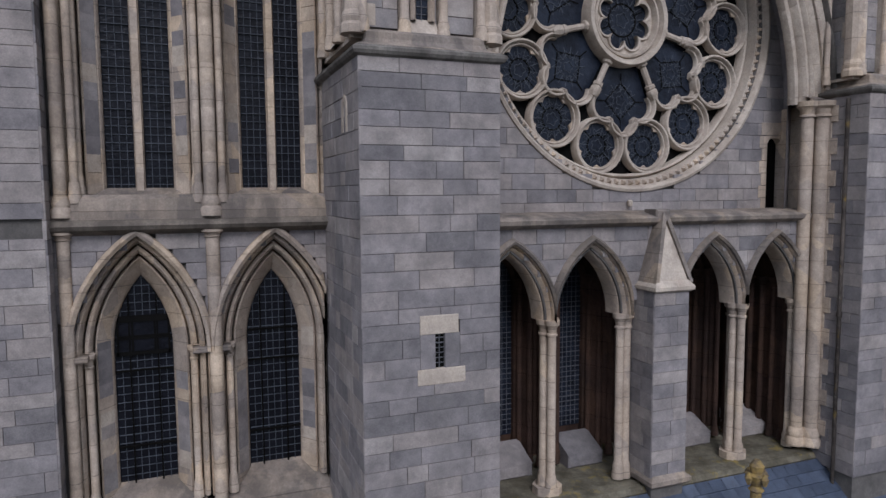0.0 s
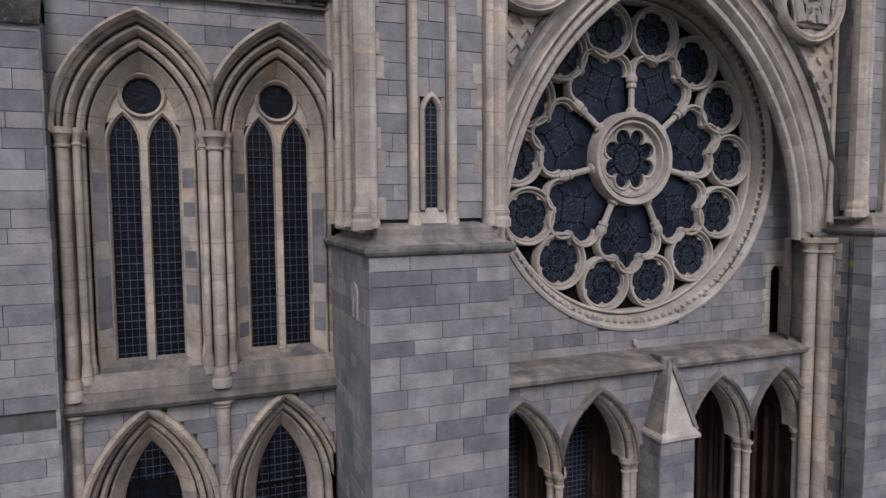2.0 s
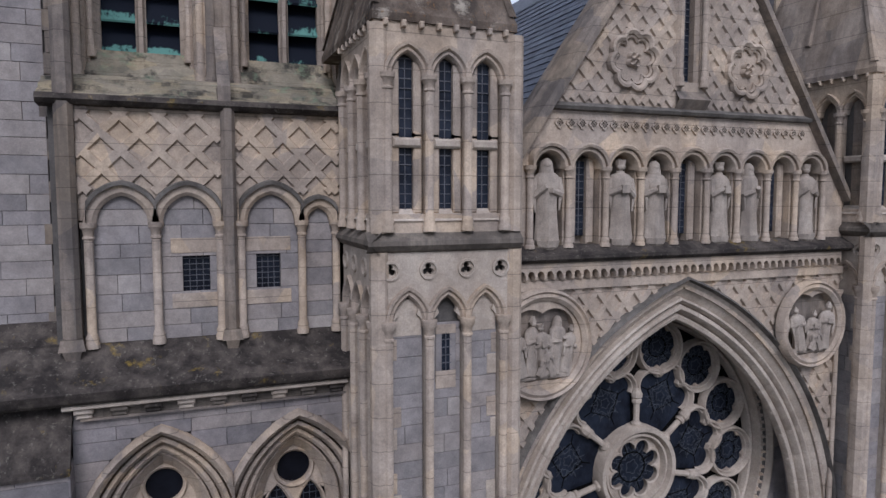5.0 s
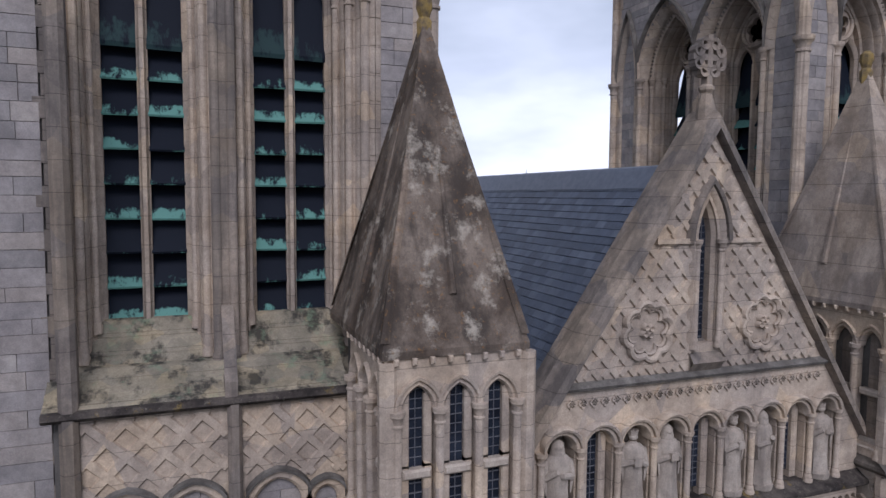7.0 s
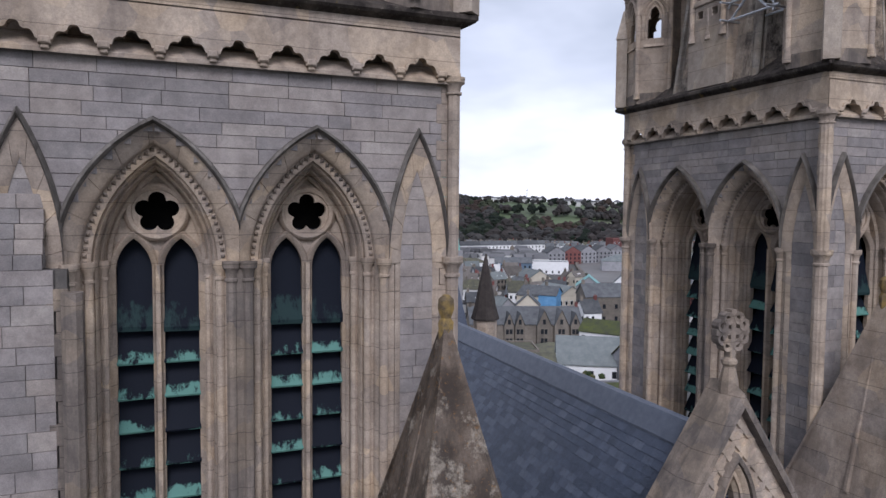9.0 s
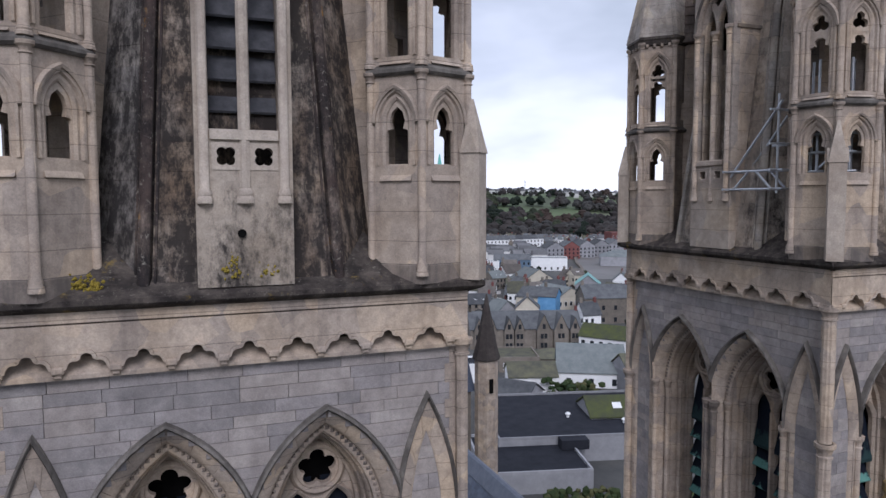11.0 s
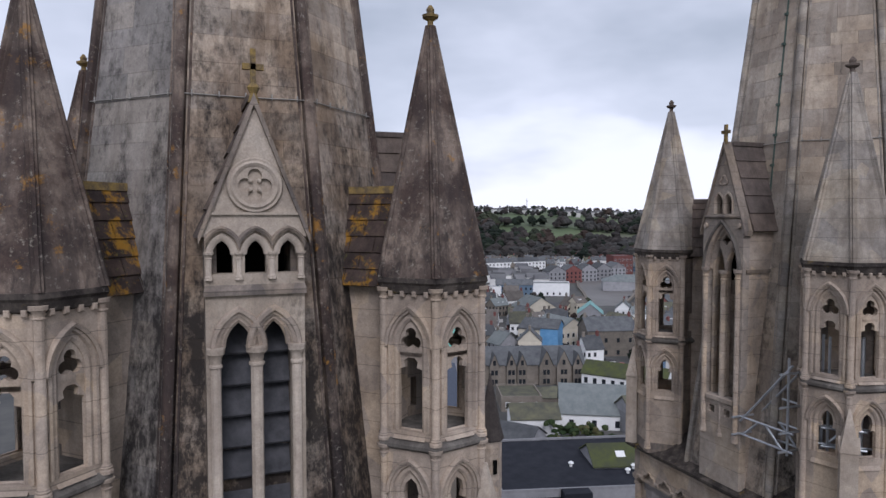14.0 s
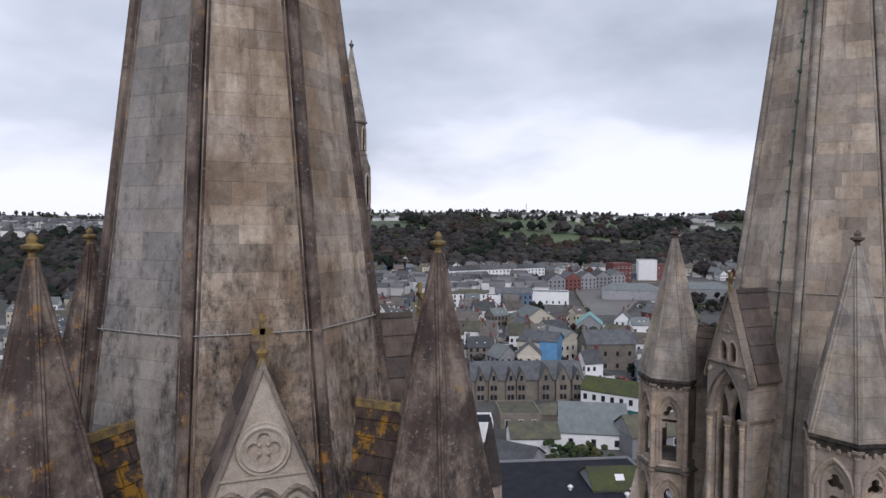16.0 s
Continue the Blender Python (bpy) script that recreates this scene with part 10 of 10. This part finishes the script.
for k, (lat, dep) in enumerate(spots):
    if rnd.random() < 0.2 and k < 42:
        continue
    car = empty("car")
    c = rnd.randrange(4)
    car.matrix_basis = pose(*spot(lat, dep), ZG + (0.1 if k < 42 else 0.0) + 0.03, 0, 0, math.degrees(VA) + (80 if k < 42 else 10) + rnd.uniform(-5, 5))
    shared("body", body_me[c], car)
    shared("glazing", cab, car)
    for wx in (-1.3, 1.3):
        for wy in (-0.75, 0.75):
            shared("wheel", wheel, car, pose(wx, wy, 0.32))
    tagged(car, ("white", "black", "red", "silver")[c] + " parked car seen from far above", "car", "parked cars")
# hedge beside the black roof, and shrubs in gardens
hg = Mesh()
for k in range(260):
    lat, dep = rnd.uniform(14, 40), rnd.uniform(84, 88)
    x, y = spot(lat, dep)
    clump(hg, x, y, ZG + rnd.uniform(0, 2.2), rnd.uniform(0.4, 0.8), rnd.uniform(0.7, 1.4), rnd)
for lat, dep, n in ((25, 137, 30), (30, 139, 26), (28, 358, 40), (12, 398, 30), (-8, 330, 60), (135, 372, 60), (150, 376, 60), (118, 376, 40), (112, 430, 70)):
    for k in range(n):
        x, y = spot(lat + rnd.gauss(0, 2.6), dep + rnd.gauss(0, 2.2))
        clump(hg, x, y, ZG + rnd.uniform(0, 2.6), rnd.uniform(0.5, 1.2), rnd.uniform(0.8, 2.0), rnd)
tagged(hg.put("shrubs", SHRUB), "hedge and garden shrubs between the buildings", "shrubs", kind="stuff")

# ---- other parts of the cathedral seen past the tower ----
x, y = 23.5, 42.2
ct = tagged(empty("slate_cone_turret", x, y, 0), "round stone turret with a dark conical slate roof", "turret")
Mesh().lathe(0, 0, ((1.02, -8), (1.02, 20.0), (1.12, 20.05)), 8, math.pi / 8).put("wall", BATH, ct)
Mesh().lathe(0, 0, ((1.20, 20.0), (1.22, 20.12), (0.95, 21.1), (0.06, 25.7)), 8, math.pi / 8).put("cone_roof", stone("dark_shingle_roof", (0.10, 0.085, 0.075), (0.065, 0.055, 0.05), (0.04, 0.035, 0.03)), ct, "dark conical roof")
Mesh().box(-0.16, 0.16, -1.12, -0.9, 17.2, 18.4).put("window", DARK, ct)
ts = tagged(empty("transept", 20.0, 47.0, 0), "slate-roofed transept behind the towers", "building")
Mesh().box(-4.6, 2.6, -3.5, 6.5, -8, 17.0).put("wall", W_STONE, ts)
m = Mesh().rings([[(-4.8, -3.8, 16.9), (2.9, -3.8, 16.9), (2.9, 6.8, 16.9), (-4.8, 6.8, 16.9)], [(-4.6, 1.4, 25.4), (2.7, 1.4, 25.4), (2.7, 1.6, 25.4), (-4.6, 1.6, 25.4)]])
m.put("roof", SLATE, ts)
gs = tagged(empty("copper_spire", 26.0, 60.0, 0), "green copper spire on a grey stone tower", "spire")
Mesh().box(-2.0, 2.0, -2.0, 2.0, -8, 25.0).put("wall", W_GREY, gs)
m = Mesh().rings([octagon(2.1, 25.0), octagon(1.75, 28.0), octagon(0.05, 39.0)])
m.put("spire_roof", VERDIGRIS, gs, "bright green copper spire")
seams = Mesh()
for k in range(14):
    z = 25.4 + k * 0.8
    r = 2.13 - (z - 25) * 0.117 if z < 28 else 1.78 * (39 - z) / 11 + 0.02
    seams.rings([octagon(r + 0.03, z), octagon(r + 0.03, z + 0.06)])
seams.put("seams", VERDIGRIS, gs)
cp = tagged(empty("far_pinnacle", 15.55, 60.0, 0), "slender stone pinnacle of the central tower", "pinnacle")
Mesh().lathe(0, 0, ((2.0, 20), (2.0, 43.6), (2.1, 43.7), (2.1, 43.9), (2.0, 44.0), (2.0, 48.2), (1.62, 49.3), (1.64, 49.4), (1.64, 49.6), (1.5, 49.7), (1.5, 52.7), (1.66, 52.8), (1.66, 53.0)), 8, math.pi / 8).put("wall", BATH_OLD, cp)
Mesh().lathe(0, 0, ((1.58, 53.0), (0.12, 60.6)), 8, math.pi / 8).put("spirelet", CAP_PALE, cp)
Mesh().lathe(0, 0, ((0.12, 60.5), (0.14, 60.8), (0.30, 61.0), (0.12, 61.2), (0.05, 61.5)), 8).put("finial", BATH_OLD, cp, smooth=True)
for k in range(8):
    a = k * math.pi / 4
    for z0, z1, r, w in ((50.0, 52.3, 1.41, 0.17), (44.4, 47.4, 1.87, 0.22)):
        fm = pose(r * math.cos(a), r * math.sin(a), 0, 0, 0, math.degrees(a) + 90)
        # flat black panel gives each opening its inner shade
        arch_panel(Mesh(), 0, z1 - 0.4, w, 0.4, z0, -0.03, 0.0, 5).put("opening", DARK, cp, m=fm)
        arch_sweep(Mesh(), 0, z1 - 0.4, w, 0.4, [(0.0, 0.05), (0.0, -0.10), (0.14, -0.12), (0.20, 0.05)], z0, 5).put("arch", BATH, cp, m=fm)
ob = Mesh().box(4.0, 13.0, 46, 58, -8, 44).put("central_tower", W_STONE)
tagged(ob, "stone central tower hidden behind the spire", "tower")

# ---- scaffold by the far pinnacle ----
sc = tagged(empty("scaffold", 12.0, 1.6, 34.0), "galvanised tube scaffold bracket beside the pinnacle", "scaffold")


def tube(p, q, r=0.028):
    p, q = Vector(p), Vector(q)
    d = (q - p).normalized()
    u = d.orthogonal().normalized()
    v = d.cross(u)
    Mesh().rings([[tuple(c + (u * math.cos(t) + v * math.sin(t)) * r) for t in [2 * math.pi * i / 8 for i in range(8)]] for c in (p, q)]).put("tube", STEEL, sc, smooth=True)


for dx in (0.0, -0.45):
    tube((dx, -0.35, -0.1), (dx, -0.35, 2.1))
    tube((dx, -0.5, 0.0), (dx, 1.15, 0.0))
    tube((dx, -0.5, 0.42), (dx, 1.1, 0.42))
    tube((dx, 1.0, 0.3), (dx, -0.45, 1.95))
    tube((dx, 0.9, 0.0), (dx, 0.45, 0.42))
    tube((dx, -0.2, 0.0), (dx, 0.25, 0.42))
for z in (0.0, 0.42, 1.75, 1.0):
    tube((-0.7, -0.35, z), (0.35, -0.35, z))
tube((-0.7, 1.0, 0.0), (0.2, 1.0, 0.0))
tube((-0.7, 1.0, 0.42), (0.2, 1.0, 0.42))
tube((0.0, 0.95, 0.0), (0.0, 0.95, 0.6))
tube((-0.0, -0.6, 1.0), (0.0, 0.2, 1.0))
# tubes inside the pinnacle's arches
s2 = tagged(empty("scaffold", 12.22, 0.46, 34.0), "galvanised scaffold tubes inside the open pinnacle", "scaffold")
sc = s2
for x, y in ((-0.42, 0.0), (0.0, -0.42), (-0.30, -0.30), (0.2, -0.3), (-0.3, 0.25)):
    tube((x, y, 0.0), (x, y, 2.7))
for z in (0.35, 0.75, 1.15):
    tube((-0.5, 0.25, z), (0.25, -0.5, z))
    tube((-0.55, 0.05, z), (0.05, -0.55, z))
tube((-0.42, 0.1, 0.3), (0.1, -0.42, 1.1))
